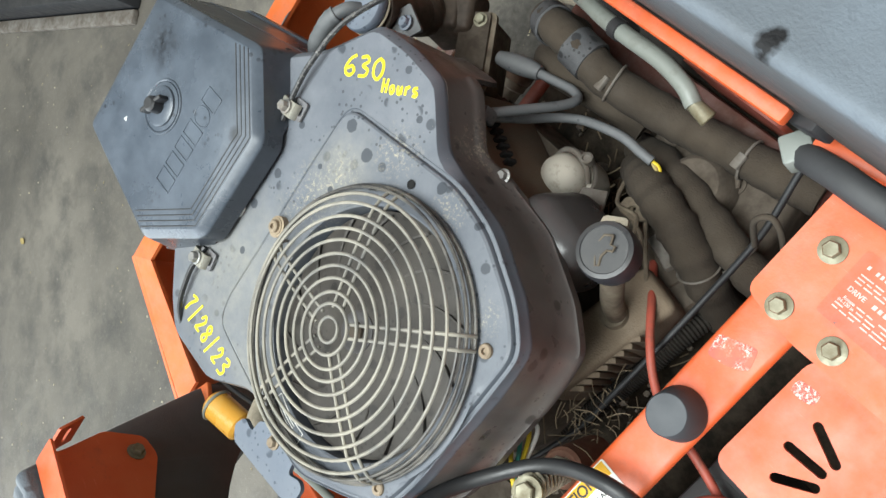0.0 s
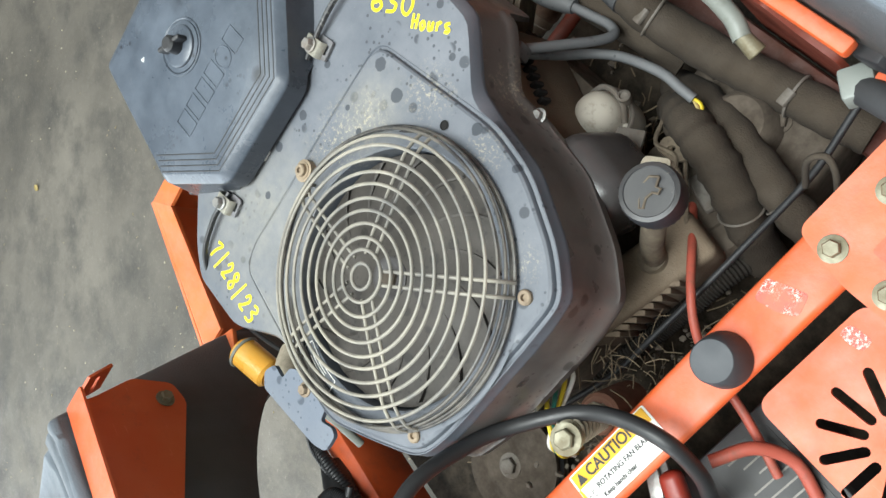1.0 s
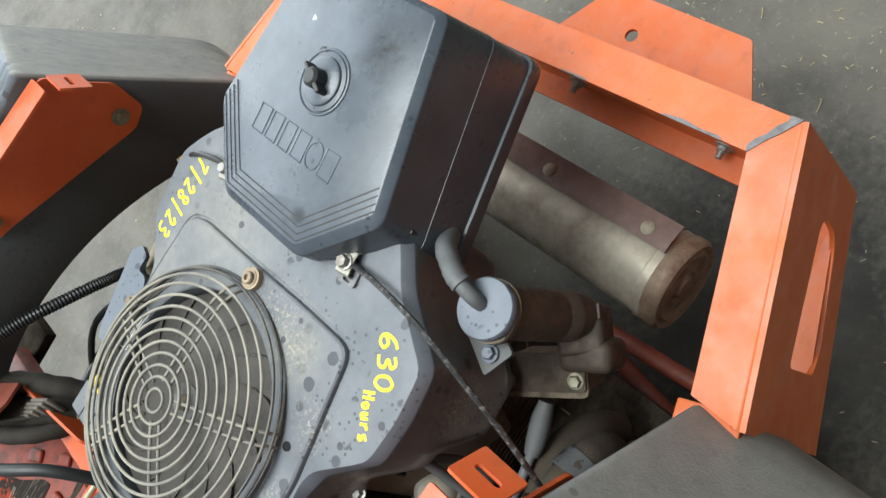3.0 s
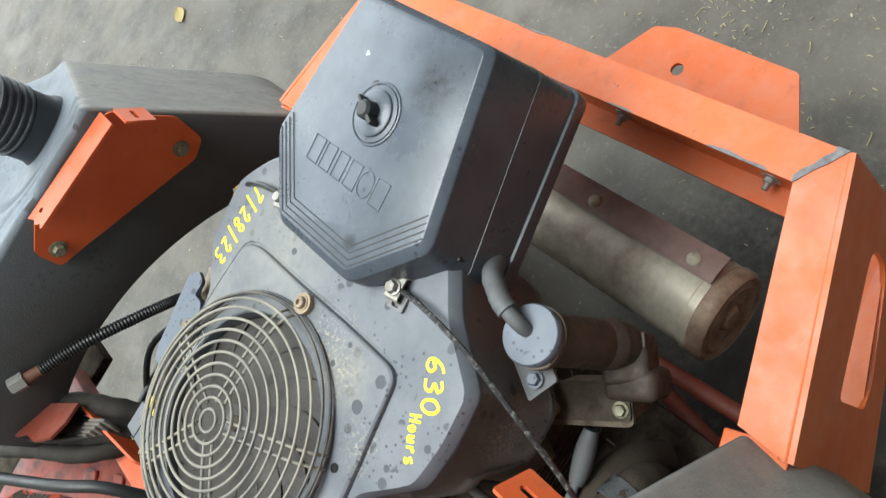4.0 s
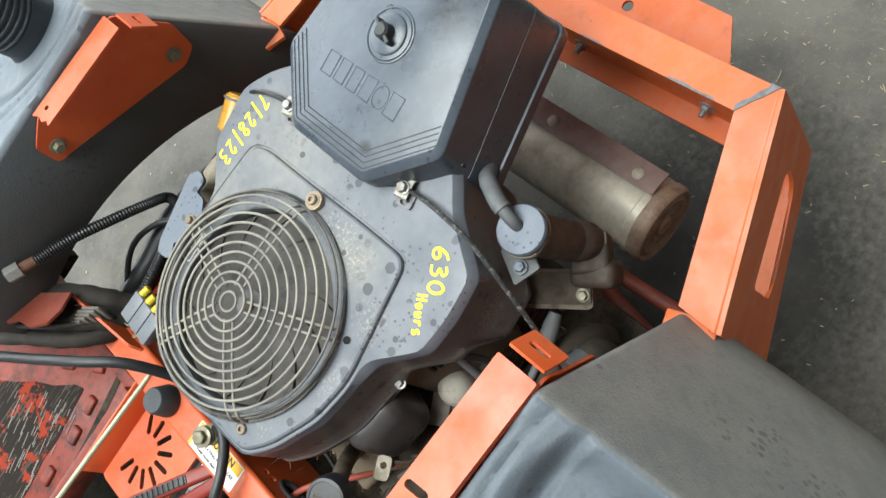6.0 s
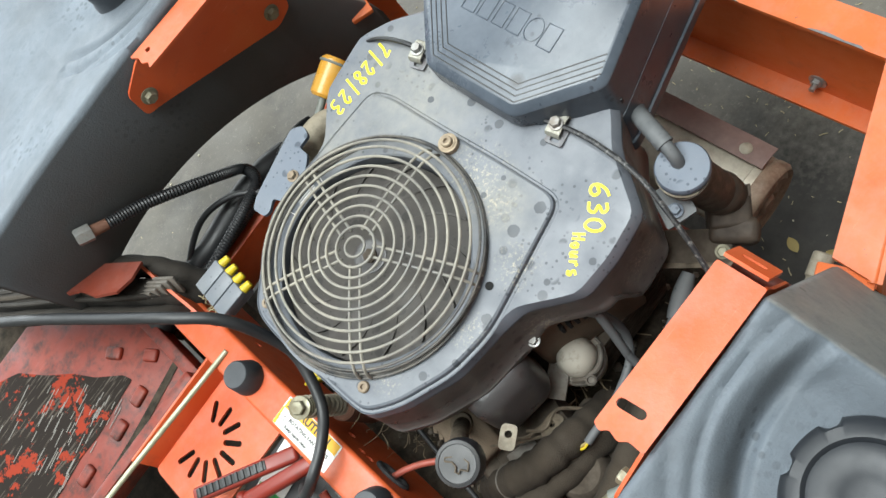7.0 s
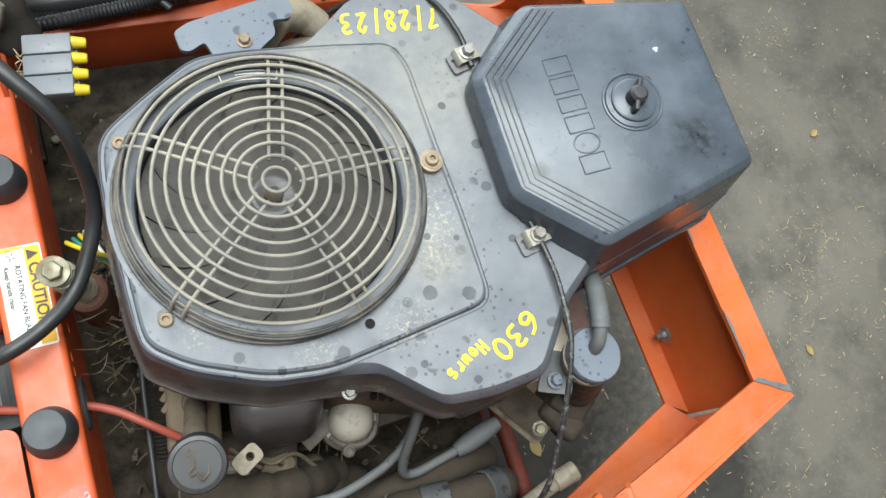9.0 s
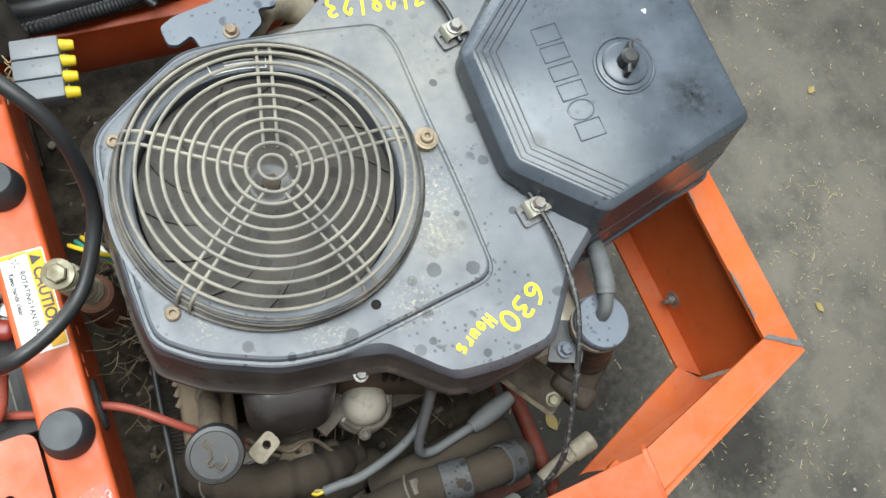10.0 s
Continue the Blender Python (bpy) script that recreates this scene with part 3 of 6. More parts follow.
for chip in ([(0.4715, -0.262), (0.4745, -0.256), (0.4735, -0.240), (0.4752, -0.222), (0.4732, -0.204), (0.4715, -0.200)],
             [(0.4716, -0.12), (0.4738, -0.112), (0.4728, -0.09), (0.4716, -0.085)],
             [(0.5128, 0.02), (0.5105, 0.03), (0.5112, 0.06), (0.5128, 0.07)]):
    b = nb()
    plate(b, M(0, 0, BT + 0.0014), chip, (), 0.001)
    askew(b)
    part("paint_chip", b, WELD, rear, "bare grey metal where paint is chipped")

for sy in (-1, 1):
    back = 0.036 * 0.60 if sy > 0 else 0.0
    a0, a1 = (BX - back, sy * 0.309), (0.275, sy * 0.394)
    i0, i1 = (0.472 - back, sy * 0.284), (0.277, sy * 0.350)
    b = nb()
    zt0, zt1 = BT, 0.534
    rows = []
    for k in range(13):
        u = k / 12
        o = (a0[0] + (a1[0] - a0[0]) * u, a0[1] + (a1[1] - a0[1]) * u)
        n = (i0[0] + (i1[0] - i0[0]) * u, i0[1] + (i1[1] - i0[1]) * u)
        z = zt0 + (zt1 - zt0) * u
        rows.append([b.verts.new((*o, z)), b.verts.new((*n, z)), b.verts.new((*n, z - 0.005)), b.verts.new((*o, z - 0.005))])
    for p, q in zip(rows, rows[1:]):
        for i in range(4):
            b.faces.new((p[i], p[(i + 1) % 4], q[(i + 1) % 4], q[i]))
    b.faces.new(rows[0])
    b.faces.new(rows[-1])
    tube(b, [(a0[0] - 0.003, a0[1], zt0 - 0.0055), (a1[0], a1[1], zt1 - 0.0055)], 0.0055, 12)
    part("side_flange", b, ORANGE_FADED, frame_thing)
    # outer sheet with a long slot, bent on forwards below the tank
    d = (Vector(a1) - Vector(a0))
    run = d.length
    ang = math.degrees(math.atan2(d.y, d.x))
    outer = [(0, BT), (run, zt1), (run, 0.262), (-0.022, 0.316)]
    hole = round_poly([(0.050, 0.446), (0.038, 0.425), (0.040, 0.384), (0.054, 0.366), (0.150, 0.338), (0.178, 0.350), (0.184, 0.446)], 0.010, 4)
    b = nb()
    m = Matrix.Translation((*a0, 0)) @ Matrix.Rotation(radians(ang), 4, "Z") @ Matrix.Rotation(radians(90), 4, "X")
    plate(b, m @ Matrix.Translation((0, 0, 0.0 if sy < 0 else 0.005)), outer, [hole], 0.005)
    for v in b.verts:
        v.co.y += sy * (0.568 - v.co.z) * (0.06 + 0.04 * min(max((BX - v.co.x) / 0.237, 0), 1))
    part("side_sheet", b, ORANGE_FADED, frame_thing, "orange side sheet with a long slot")
    b = nb()
    vs = []
    for x, y, z in ((BX - 0.001 - back, sy * 0.3225, 0.3775), (0.277, sy * 0.4185, 0.330), (0.268, sy * 0.376, 0.330), (0.472 - back, sy * 0.284, 0.3775)):
        vs.append((b.verts.new((x, y, z)), b.verts.new((x, y, z - 0.005))))
    for i in range(4):
        j = (i + 1) % 4
        b.faces.new((vs[i][0], vs[j][0], vs[j][1], vs[i][1]))
    b.faces.new([v[0] for v in vs])
    b.faces.new([v[1] for v in vs][::-1])
    part("lower_flange", b, ORANGE_FADED, frame_thing)
    # saddle at the joint and the low side rail that runs on under the tank
    b = nb()
    box(b, M(0.262, sy * 0.372, 0.524, 0, 8, -sy * 20), 0.034, 0.056, 0.008, 0.002)
    part("joint_strap", b, ORANGE_FADED, frame_thing)
    b = nb()
    box(b, M(-0.02, sy * 0.322, 0.448 if sy > 0 else 0.405), 0.44, 0.034, 0.085, 0.006)
    # the left rail has its shade put into the paint colour
    part("engine_rail", b, ORANGE if sy > 0 else GRIMY_SHADE_ORANGE, frame_thing, "dirty orange rail beside the engine, shade in the left one's colour")

b = nb()
plate(b, M(0, 0, 0.332), round_poly([(BX, -0.213), (0.637, -0.134), (0.637, 0.037), (0.628, 0.070), (BX, 0.138)], 0.005), [slot(0.587, 0.0055, 0.0175, 0.0174)], 0.006)
part("hitch_plate", b, ORANGE_FADED, frame_thing, "orange hitch plate with one round hole")
for y in (-0.199, 0.0, 0.199):
    b = nb()
    hexhead(b, along((BX - 0.005, y, 0.388), (BX - 0.05, y, 0.388)), 0.0075, 0.006, 0.012)
    rod(b, (BX - 0.012, y, 0.388), (BX - 0.020, y, 0.388), 0.004, 12)
    askew(b)
    part("bolt", b, STEEL, frame_thing, "zinc bolt and nut")

# front cross beam
BEAM_Z = 0.571
b = nb()
box(b, M(-0.2185, -0.012, BEAM_Z - 0.006), 0.047, 0.65, 0.012, 0.0055, 3)
front = part("cross_beam", b, ORANGE, frame_thing, "orange cross beam in front of the engine")
b = nb()
holes = [slot(y, z, 0.0105, 0.0104) for y, z in ((-0.062, 0.540), (-0.076, 0.540), (-0.03, 0.52), (-0.20, 0.51), (-0.215, 0.53), (0.16, 0.52))]
holes += [slot(-0.106, 0.527, 0.046, 0.026)]
plate(b, Matrix.Translation((-0.196, 0, 0)) @ Matrix.Rotation(radians(90), 4, "Z") @ Matrix.Rotation(radians(90), 4, "X"),
      [(-0.337, 0.44), (0.313, 0.44), (0.313, BEAM_Z - 0.006), (-0.337, BEAM_Z - 0.006)], holes, 0.004)
part("beam_face", b, ORANGE, frame_thing, "orange face of the beam with punched holes")
b = nb()
tube(b, [(-0.1955, -0.106 + 0.022 * math.cos(a), 0.527 + 0.0135 * math.sin(a)) for a in (i * math.pi / 8 for i in range(17))], 0.0035, 8, 2)
part("grommet", b, RUBBER, frame_thing, "black rubber grommet")
for y in (-0.1297, 0.106):
    b = nb()
    lathe(b, M(-0.2195, y, BEAM_Z), [(0.0218, 0), (0.0222, 0.003), (0.0174, 0.027), (0.0160, 0.0290), (0, 0.0296)], 36)
    part("rubber_stop", b, STOP, frame_thing, "black rubber bump stop")

# caution label on the beam
LBL = Matrix.Translation((-0.2180, -0.006, BEAM_Z + 0.0006)) @ Matrix.Rotation(radians(-90), 4, "Z")
b = nb()
plate(b, LBL, round_poly([(-0.048, -0.018), (0.048, -0.018), (0.048, 0.019), (-0.048, 0.019)], 0.002, 2), (), 0.0004)
label = part("caution_label", b, LABEL_WHITE, front, "white and yellow caution label")
b = nb()
plate(b, LBL @ Matrix.Translation((0, 0, 0.0004)), [(-0.046, 0.005), (0.046, 0.005), (0.046, 0.018), (-0.046, 0.018)], (), 0.0003)
plate(b, LBL @ Matrix.Translation((0, 0, 0.0004)), [(-0.0475, -0.0175), (-0.043, -0.0175), (-0.0455, 0.005), (-0.0475, 0.005)], (), 0.0003)
part("label_band", b, LABEL_YELLOW, label, "yellow warning band")
part("label_title", text_mesh("CAUTION", 0.0135, LBL @ Matrix.Translation((-0.030, 0.0070, 0.0006))), PRINT, label, "black lettering", 0)
part("label_line", text_mesh("ROTATING FAN BLADES", 0.0064, LBL @ Matrix.Translation((-0.030, -0.0045, 0.0003))), PRINT, label, "black lettering", 0)
part("label_line", text_mesh("Keep hands clear", 0.0058, LBL @ Matrix.Translation((-0.030, -0.0135, 0.0003))), PRINT, label, "black lettering", 0)
b = nb()
plate(b, LBL @ Matrix.Translation((-0.038, 0.0115, 0.0008)), [(-0.005, -0.0045), (0.005, -0.0045), (0, 0.005)], (), 0.0003)
for a in range(4):
    m = LBL @ Matrix.Translation((-0.0385, -0.006, 0.0004)) @ Matrix.Rotation(radians(90 * a + 20), 4, "Z")
    ring(b, m @ Matrix.Translation((0.004, 0, 0)), 0.0026, 0.00022, 14, 4)
part("label_symbol", b, PRINT, label, "warning triangle and fan symbol")

# plate bolted over the left end of the beam
b = nb()
plate(b, M(0, 0, BEAM_Z + 0.007), round_poly([(-0.192, -0.237), (-0.192, -0.345), (-0.235, -0.40), (-0.52, -0.40), (-0.52, -0.236), (-0.24, -0.228)], 0.010), (), 0.006)
corner_plate = part("corner_plate", b, ORANGE, frame_thing, "orange corner plate with three flange bolts")
for x, y in ((-0.219, -0.243), (-0.219, -0.297), (-0.266, -0.2435)):
    b = nb()
    hexhead(b, M(x, y, BEAM_Z + 0.0072, 0, 0, 17), 0.0066, 0.0065, 0.0104)
    part("flange_bolt", b, ZINC, corner_plate, "yellow zinc flange bolt")
b = nb()
DEC = Matrix.Translation((-0.288, -0.284, BEAM_Z + 0.0073)) @ Matrix.Rotation(radians(180), 4, "Z")
plate(b, DEC, round_poly([(-0.050, -0.026), (0.060, -0.026), (0.060, 0.028), (-0.052, 0.028)], 0.003, 2), (), 0.0002)
decal = part("worn_decal", b, DECAL, corner_plate, "worn clear decal with small pale print")
b = nb()
bars = random.Random(8)
for row, (v, tall) in enumerate(((0.0185, 0.0030), (0.0120, 0.0010), (0.0090, 0.0010), (0.0060, 0.0010), (0.0000, 0.0032), (-0.0070, 0.0010), (-0.0100, 0.0010), (-0.0130, 0.0010), (-0.0160, 0.0010))):
    u = {4: -0.024, 5: -0.031, 6: -0.029}.get(row, -0.044)
    while u < 0.050:
        w = bars.uniform(0.004, 0.011) if tall < 0.002 else bars.uniform(0.0018, 0.0030)
        plate(b, DEC @ Matrix.Translation((0, v, 0.0004)), [(u, -tall / 2), (u + w, -tall / 2), (u + w, tall / 2), (u, tall / 2)], (), 0.0002)
        u += w + (0.0016 if bars.random() < 0.8 else 0.005)
tagged(part("print_bar", b, PRINT_PALE, decal, "pale rows of unreadable print"), kind="stuff")
for words, size, u, v in (("DRIVE", 0.0052, -0.044, -0.0018), ("Rotate", 0.0034, -0.042, -0.0080), ("84-120 in", 0.0034, -0.044, -0.0112)):
    part("decal_line", text_mesh(words, size, DEC @ Matrix.Translation((u, v, 0.0004))), PRINT_PALE, decal, "pale lettering", 0)


# slotted fan plates beside the battery well
def fan_plate(cx, cy, z, outline, first, step, long):
    bm = nb()
    holes = []
    for n in range(9):
        a = first + step * n
        holes.append(slot(cx + 0.039 * math.cos(radians(a)), cy + 0.039 * math.sin(radians(a)), long, 0.0078, a))
    plate(bm, M(0, 0, z), round_poly(outline, 0.014), holes, 0.004)
    return part("slotted_plate", bm, ORANGE, frame_thing, "orange plate with a fan of slots")


fan_plate(-0.340, 0.142, 0.505, [(-0.205, 0.186), (-0.205, 0.062), (-0.395, 0.062), (-0.42, 0.08), (-0.42, 0.186)], 31, -28.9, 0.030)
b = nb()
box(b, M(-0.318, 0.190, 0.523, -14, 0, 0), 0.20, 0.005, 0.045, 0.002)
part("well_side", b, ORANGE, frame_thing)
fan_plate(-0.3375, -0.1665, 0.530, [(-0.252, -0.110), (-0.252, -0.226), (-0.46, -0.226), (-0.46, -0.125), (-0.44, -0.110)], -24, 29, 0.037)

# tray with a peeled sticker, in front of the right tank
b = nb()
box(b, M(-0.475, 0.400, 0.470, 0, 0, 0), 0.35, 0.34, 0.030, 0.008)
tray = part("side_tray", b, ORANGE_WORN, frame_thing, "dirty orange tray with a peeled black sticker")
b = nb()
plate(b, M(0, 0, 0.4862), round_poly([(-0.372, 0.326), (-0.378, 0.345), (-0.412, 0.385), (-0.436, 0.427), (-0.470, 0.468), (-0.503, 0.519), (-0.56, 0.555), (-0.645, 0.55), (-0.645, 0.305), (-0.560, 0.308), (-0.505, 0.316), (-0.465, 0.314), (-0.41, 0.322)], 0.004), (), 0.0008)
sticker = part("peeled_sticker", b, STICKER, tray, "peeling black sticker")
b = nb()
bars = random.Random(3)
for n in range(95):
    u, v, w = bars.uniform(-0.60, -0.40), bars.uniform(0.305, 0.50), bars.uniform(0.008, 0.034)
    if u + 0.62 * (v - 0.33) > -0.405 or bars.random() < smoothstep(0.36, 0.46, v) * 0.5:
        continue
    plate(b, M(u, v, 0.4866, 0, 0, 13 + bars.uniform(-2, 2)), [(0, -0.0007), (w, -0.0007), (w, 0.0007), (0, 0.0007)], (), 0.0003)
tagged(part("print_bar", b, FADED_PRINT, sticker, "pale rows of unreadable print"), kind="stuff")
for x, y, a, l in ((-0.380, 0.296, 8, 0.030), (-0.434, 0.288, 8, 0.030), (-0.515, 0.287, 6, 0.032), (-0.365, 0.382, 122, 0.030), (-0.326, 0.323, 122, 0.026)):
    b = nb()
    box(b, M(x, y, 0.4870, 0, 0, a), l, 0.020, 0.010, 0.0045, 3)
    part("moulded_tab", b, ORANGE_WORN, tray)
# thin dark strip that paints the shadow band at the tray's edge
b = nb()
plate(b, M(0, 0, 0.4864), [(-0.300, 0.286), (-0.300, 0.274), (-0.430, 0.250), (-0.645, 0.236), (-0.645, 0.244), (-0.430, 0.264)], (), 0.0008)
part("edge_shade_strip", b, DECK, tray, "dark strip for the shade along the edge of the tray")
b = nb()
box(b, M(-0.295, 0.385, 0.486), 0.020, 0.34, 0.03, 0.004)
box(b, M(-0.46, 0.222, 0.500), 0.34, 0.020, 0.045, 0.006)
for n in range(2):
    box(b, M(-0.300, 0.40 + 0.07 * n, 0.503), 0.018, 0.030, 0.016, 0.003)
part("tray_lip", b, ORANGE_WORN, tray)
b = nb()
plate(b, M(-0.248, 0.338, 0.646, 0, 0, 126) @ M(0, 0, 0, 28, 0, 0), [(-0.060, -0.03), (0.060, -0.03), (0.064, 0.004), (0.030, 0.022), (0.012, 0.017), (-0.02, 0.028), (-0.052, 0.022), (-0.062, 0.0)], (), 0.004)
part("torn_bracket", b, ORANGE_DULL, frame_thing, "bent orange bracket with torn edges")
b = nb()
for n in range(5):
    box(b, M(-0.196 - 0.009 * n, 0.268 + 0.004 * n, 0.606, 0, 24, 36), 0.0045, 0.034, 0.030, 0.0015)
part("louvre", b, CAST, frame_thing)
b = nb()
plate(b, M(-0.1985, 0.30, 0.585, 0, 0, 90) @ M(0, 0, 0, 90, 0, 0), round_poly([(-0.110, -0.020), (0.030, -0.050), (0.036, 0.004), (0.014, 0.034), (-0.010, 0.030), (-0.100, 0.006)], 0.006), (), 0.004)
part("beam_ear", b, ORANGE, frame_thing)

# dark bar added to cover lit floor between conduit and rail
b = nb()
box(b, M(-0.165, 0.362, 0.440), 0.27, 0.046, 0.03, 0.004)
part("floor_blocker", b, DECK, frame_thing, "added dark bar that hides the bright floor")
# dark plates added in front of the engine, to hide lit floor under the looms
b = nb()
box(b, M(-0.47, 0.675, 0.440), 0.42, 0.23, 0.020, 0.003)
box(b, M(-0.250, 0.300, 0.400), 0.11, 0.20, 0.016, 0.003)
part("foot_plate", b, DECK, frame_thing, "added dark plate that hides the floor under the wiring looms")
# deck added under the engine, its dark colour standing for the shade there
b = nb()
box(b, M(-0.21, 0, 0.345), 0.88, 0.69, 0.012, 0.003)
part("engine_deck", b, DECK, frame_thing, "added dirty dark deck plate under the engine")
# plates added down to the floor to block low daylight from the door
for sy in (-1, 1):
    b = nb()
    box(b, M(-0.16, sy * 0.343, 0.170), 0.92, 0.005, 0.34, 0.001)
    part("deck_light_block", b, DECK, frame_thing, "added side plate that keeps daylight out under the deck")
for p, q in (((0.258, -0.10, 0.325), (0.275, -0.375, 0.294)), ((0.250, -0.16, 0.305), (0.212, -0.345, 0.298))):
    b = nb()
    tube(b, [p, ((p[0] + q[0]) / 2, (p[1] + q[1]) / 2, (p[2] + q[2]) / 2 + 0.002), q], 0.0105, 12)
    part("stay", b, ORANGE_DULL, frame_thing)
b = nb()
box(b, M(-0.0115, -0.3475, 0.6445, 0, 1, 0), 0.290, 0.012, 0.013, 0.003)
part("tank_rest", b, ORANGE, frame_thing, "orange rail that carries the tank")
b = nb()
box(b, M(-0.193, -0.3535, 0.597, 0, 0, 7), 0.060, 0.012, 0.012, 0.003)
part("rail_end", b, ORANGE, frame_thing)
b = nb()
box(b, M(-0.166, -0.356, 0.628, 0, 28, 6), 0.026, 0.016, 0.022, 0.003)
part("rail_bracket", b, BLACK, frame_thing, "black bracket at the end of the rail")
b = nb()
plate(b, M(-0.06, -0.3485, 0.50, 90, 0, 0), round_poly([(-0.07, -0.09), (0.07, -0.10), (0.05, 0.05), (0.0, 0.09), (-0.03, 0.06), (-0.06, 0.05)], 0.008), (), 0.005)
part("rail_web", b, ORANGE_DULL, frame_thing, "dull dark orange web behind the hoses")
for x, y, lx, ly, turn, z in ((-0.2165, -0.1915, 0.036, 0.020, 25, BEAM_Z + 0.0004), (-0.2655, -0.200, 0.022, 0.012, 10, 0.5304)):
    b = nb()
    plate(b, M(x, y, z, 0, 0, turn), round_poly([(-lx / 2, -ly / 2), (lx * 0.4, -ly * 0.6), (lx / 2, ly * 0.3), (0, ly / 2), (-lx * 0.45, ly * 0.4)], 0.004, 3), (), 0.0003)
    part("scuff_patch", b, SCUFF, frame_thing, "red scuff with white flecks in the orange paint")

# ---------------------------------------------------------------- engine
engine = thing("engine", (0.05, 0, 0.35), "dusty dark grey two-cylinder mower engine under a plastic blower housing", "engine")
TOP = 0.672


def deck(x):
    """How far the top of the housing rises towards the air cleaner."""
    return 0.105 * max(x - 0.03, 0.0)




SEG = 240


def radial(pts):
    """The radius of a star-shaped outline in SEG directions round the fan's axis."""
    p = np.array(pts)
    a = np.arctan2(p[:, 1], p[:, 0])
    order = np.argsort(a)
    a, r = a[order], np.hypot(p[:, 0], p[:, 1])[order]
    want = np.linspace(-math.pi, math.pi, SEG, endpoint=False)
    return np.interp(want, np.r_[a - 2 * math.pi, a, a + 2 * math.pi], np.r_[r, r, r])


def dense(pts, n=12):
    out = []
    for i, p in enumerate(pts):
        q = pts[(i + 1) % len(pts)]
        out += [(p[0] + (q[0] - p[0]) * k / n, p[1] + (q[1] - p[1]) * k / n) for k in range(n)]
    return out


HOUSE = [(-0.135, -0.070), (-0.130, -0.105), (-0.098, -0.130), (-0.04, -0.156), (0.020, -0.163), (0.050, -0.170), (0.095, -0.213),
         (0.140, -0.217), (0.187, -0.213), (0.229, -0.158), (0.266, -0.130), (0.266, 0.120), (0.228, 0.165), (0.198, 0.188), (0.125, 0.188),
         (0.075, 0.152), (0.02, 0.149), (-0.035, 0.149), (-0.085, 0.117), (-0.128, 0.086), (-0.135, 0.05)]
PANEL = [(-0.128, -0.070), (-0.127, -0.098), (-0.098, -0.122), (-0.04, -0.148), (0.010, -0.155), (0.055, -0.150), (0.105, -0.144), (0.156, -0.138),
         (0.156, -0.06), (0.153, 0.02), (0.152, 0.10), (0.143, 0.124), (0.085, 0.134), (0.02, 0.143), (-0.033, 0.143), (-0.082, 0.112), (-0.122, 0.083), (-0.128, 0.05)]
house_r = radial(dense([tuple(p) for p in round_poly(HOUSE, 0.009, 4)], 5))
panel_r = np.minimum(radial(dense([tuple(p) for p in round_poly(PANEL, 0.016, 4)], 5)), house_r - 0.006)
DIRS = np.linspace(-math.pi, math.pi, SEG, endpoint=False)


def loft(bm, loops):
    rows = []
    for r, z in loops:
        row = []
        for i in range(SEG):
            x, h = float(r[i]) * math.cos(DIRS[i]), z if isinstance(z, float) else float(z[i])
            row.append(bm.verts.new((x, float(r[i]) * math.sin(DIRS[i]), h + deck(x) * smoothstep(TOP - 0.09, TOP - 0.02, h))))
        rows.append(row)
    for p, q in zip(rows, rows[1:]):
        for i in range(SEG):
            j = (i + 1) % SEG
            bm.faces.new((p[i], p[j], q[j], q[i]))
    return bm


one = np.ones(SEG)
b = nb()
lift = TOP + 0.0045
loft(b, [(one * 0.1120, 0.625), (one * 0.1120, lift - 0.004), (one * 0.1126, lift - 0.001), (one * 0.1145, lift), (one * 0.1335, lift),
         (one * 0.1342, lift), (panel_r - 0.0035, lift - 0.0004), (panel_r - 0.0012, lift - 0.0016), (panel_r, lift - 0.0035),
         (panel_r + 0.0004, TOP - 0.0012), (panel_r + 0.0030, TOP - 0.0012), (panel_r + 0.0040, TOP),
         (np.maximum(house_r - 0.0092, panel_r + 0.0045), TOP - 0.0002), (np.maximum(house_r - 0.0086, panel_r + 0.0049), TOP - 0.0006), (house_r - 0.0007, TOP - 0.0098), (house_r - 0.0002, TOP - 0.0108), (house_r, TOP - 0.014)])
shroud = part("blower_housing", b, SHROUD, engine, "dusty dark grey plastic blower housing with spots", 24)
# side walls, deeper round the two cylinder wings
wing = np.clip((house_r - 0.17) / 0.05, 0, 1)
foot = TOP - 0.085 - 0.034 * wing
# notch over the vents beside the lead clip
edge_x, edge_y = house_r * np.cos(DIRS), house_r * np.sin(DIRS)
for i in range(SEG):
    cut = smoothstep(0.020, 0.050, float(edge_x[i])) * (1 - smoothstep(0.108, 0.135, float(edge_x[i]))) if edge_y[i] < 0 else 0.0
    foot[i] += (0.610 - foot[i]) * cut
b = nb()
loft(b, [(house_r, TOP - 0.0142), (house_r + 0.003, TOP - 0.045), (house_r + 0.006, foot + 0.012), (house_r + 0.0085, foot + 0.010), (house_r + 0.0085, foot),
         (house_r + 0.004, foot - 0.001), (house_r + 0.001, foot + 0.012), (house_r - 0.004, TOP - 0.03)])
part("housing_wall", b, SHROUD_SIDE, engine, "dark spotted side wall of the housing", 50)

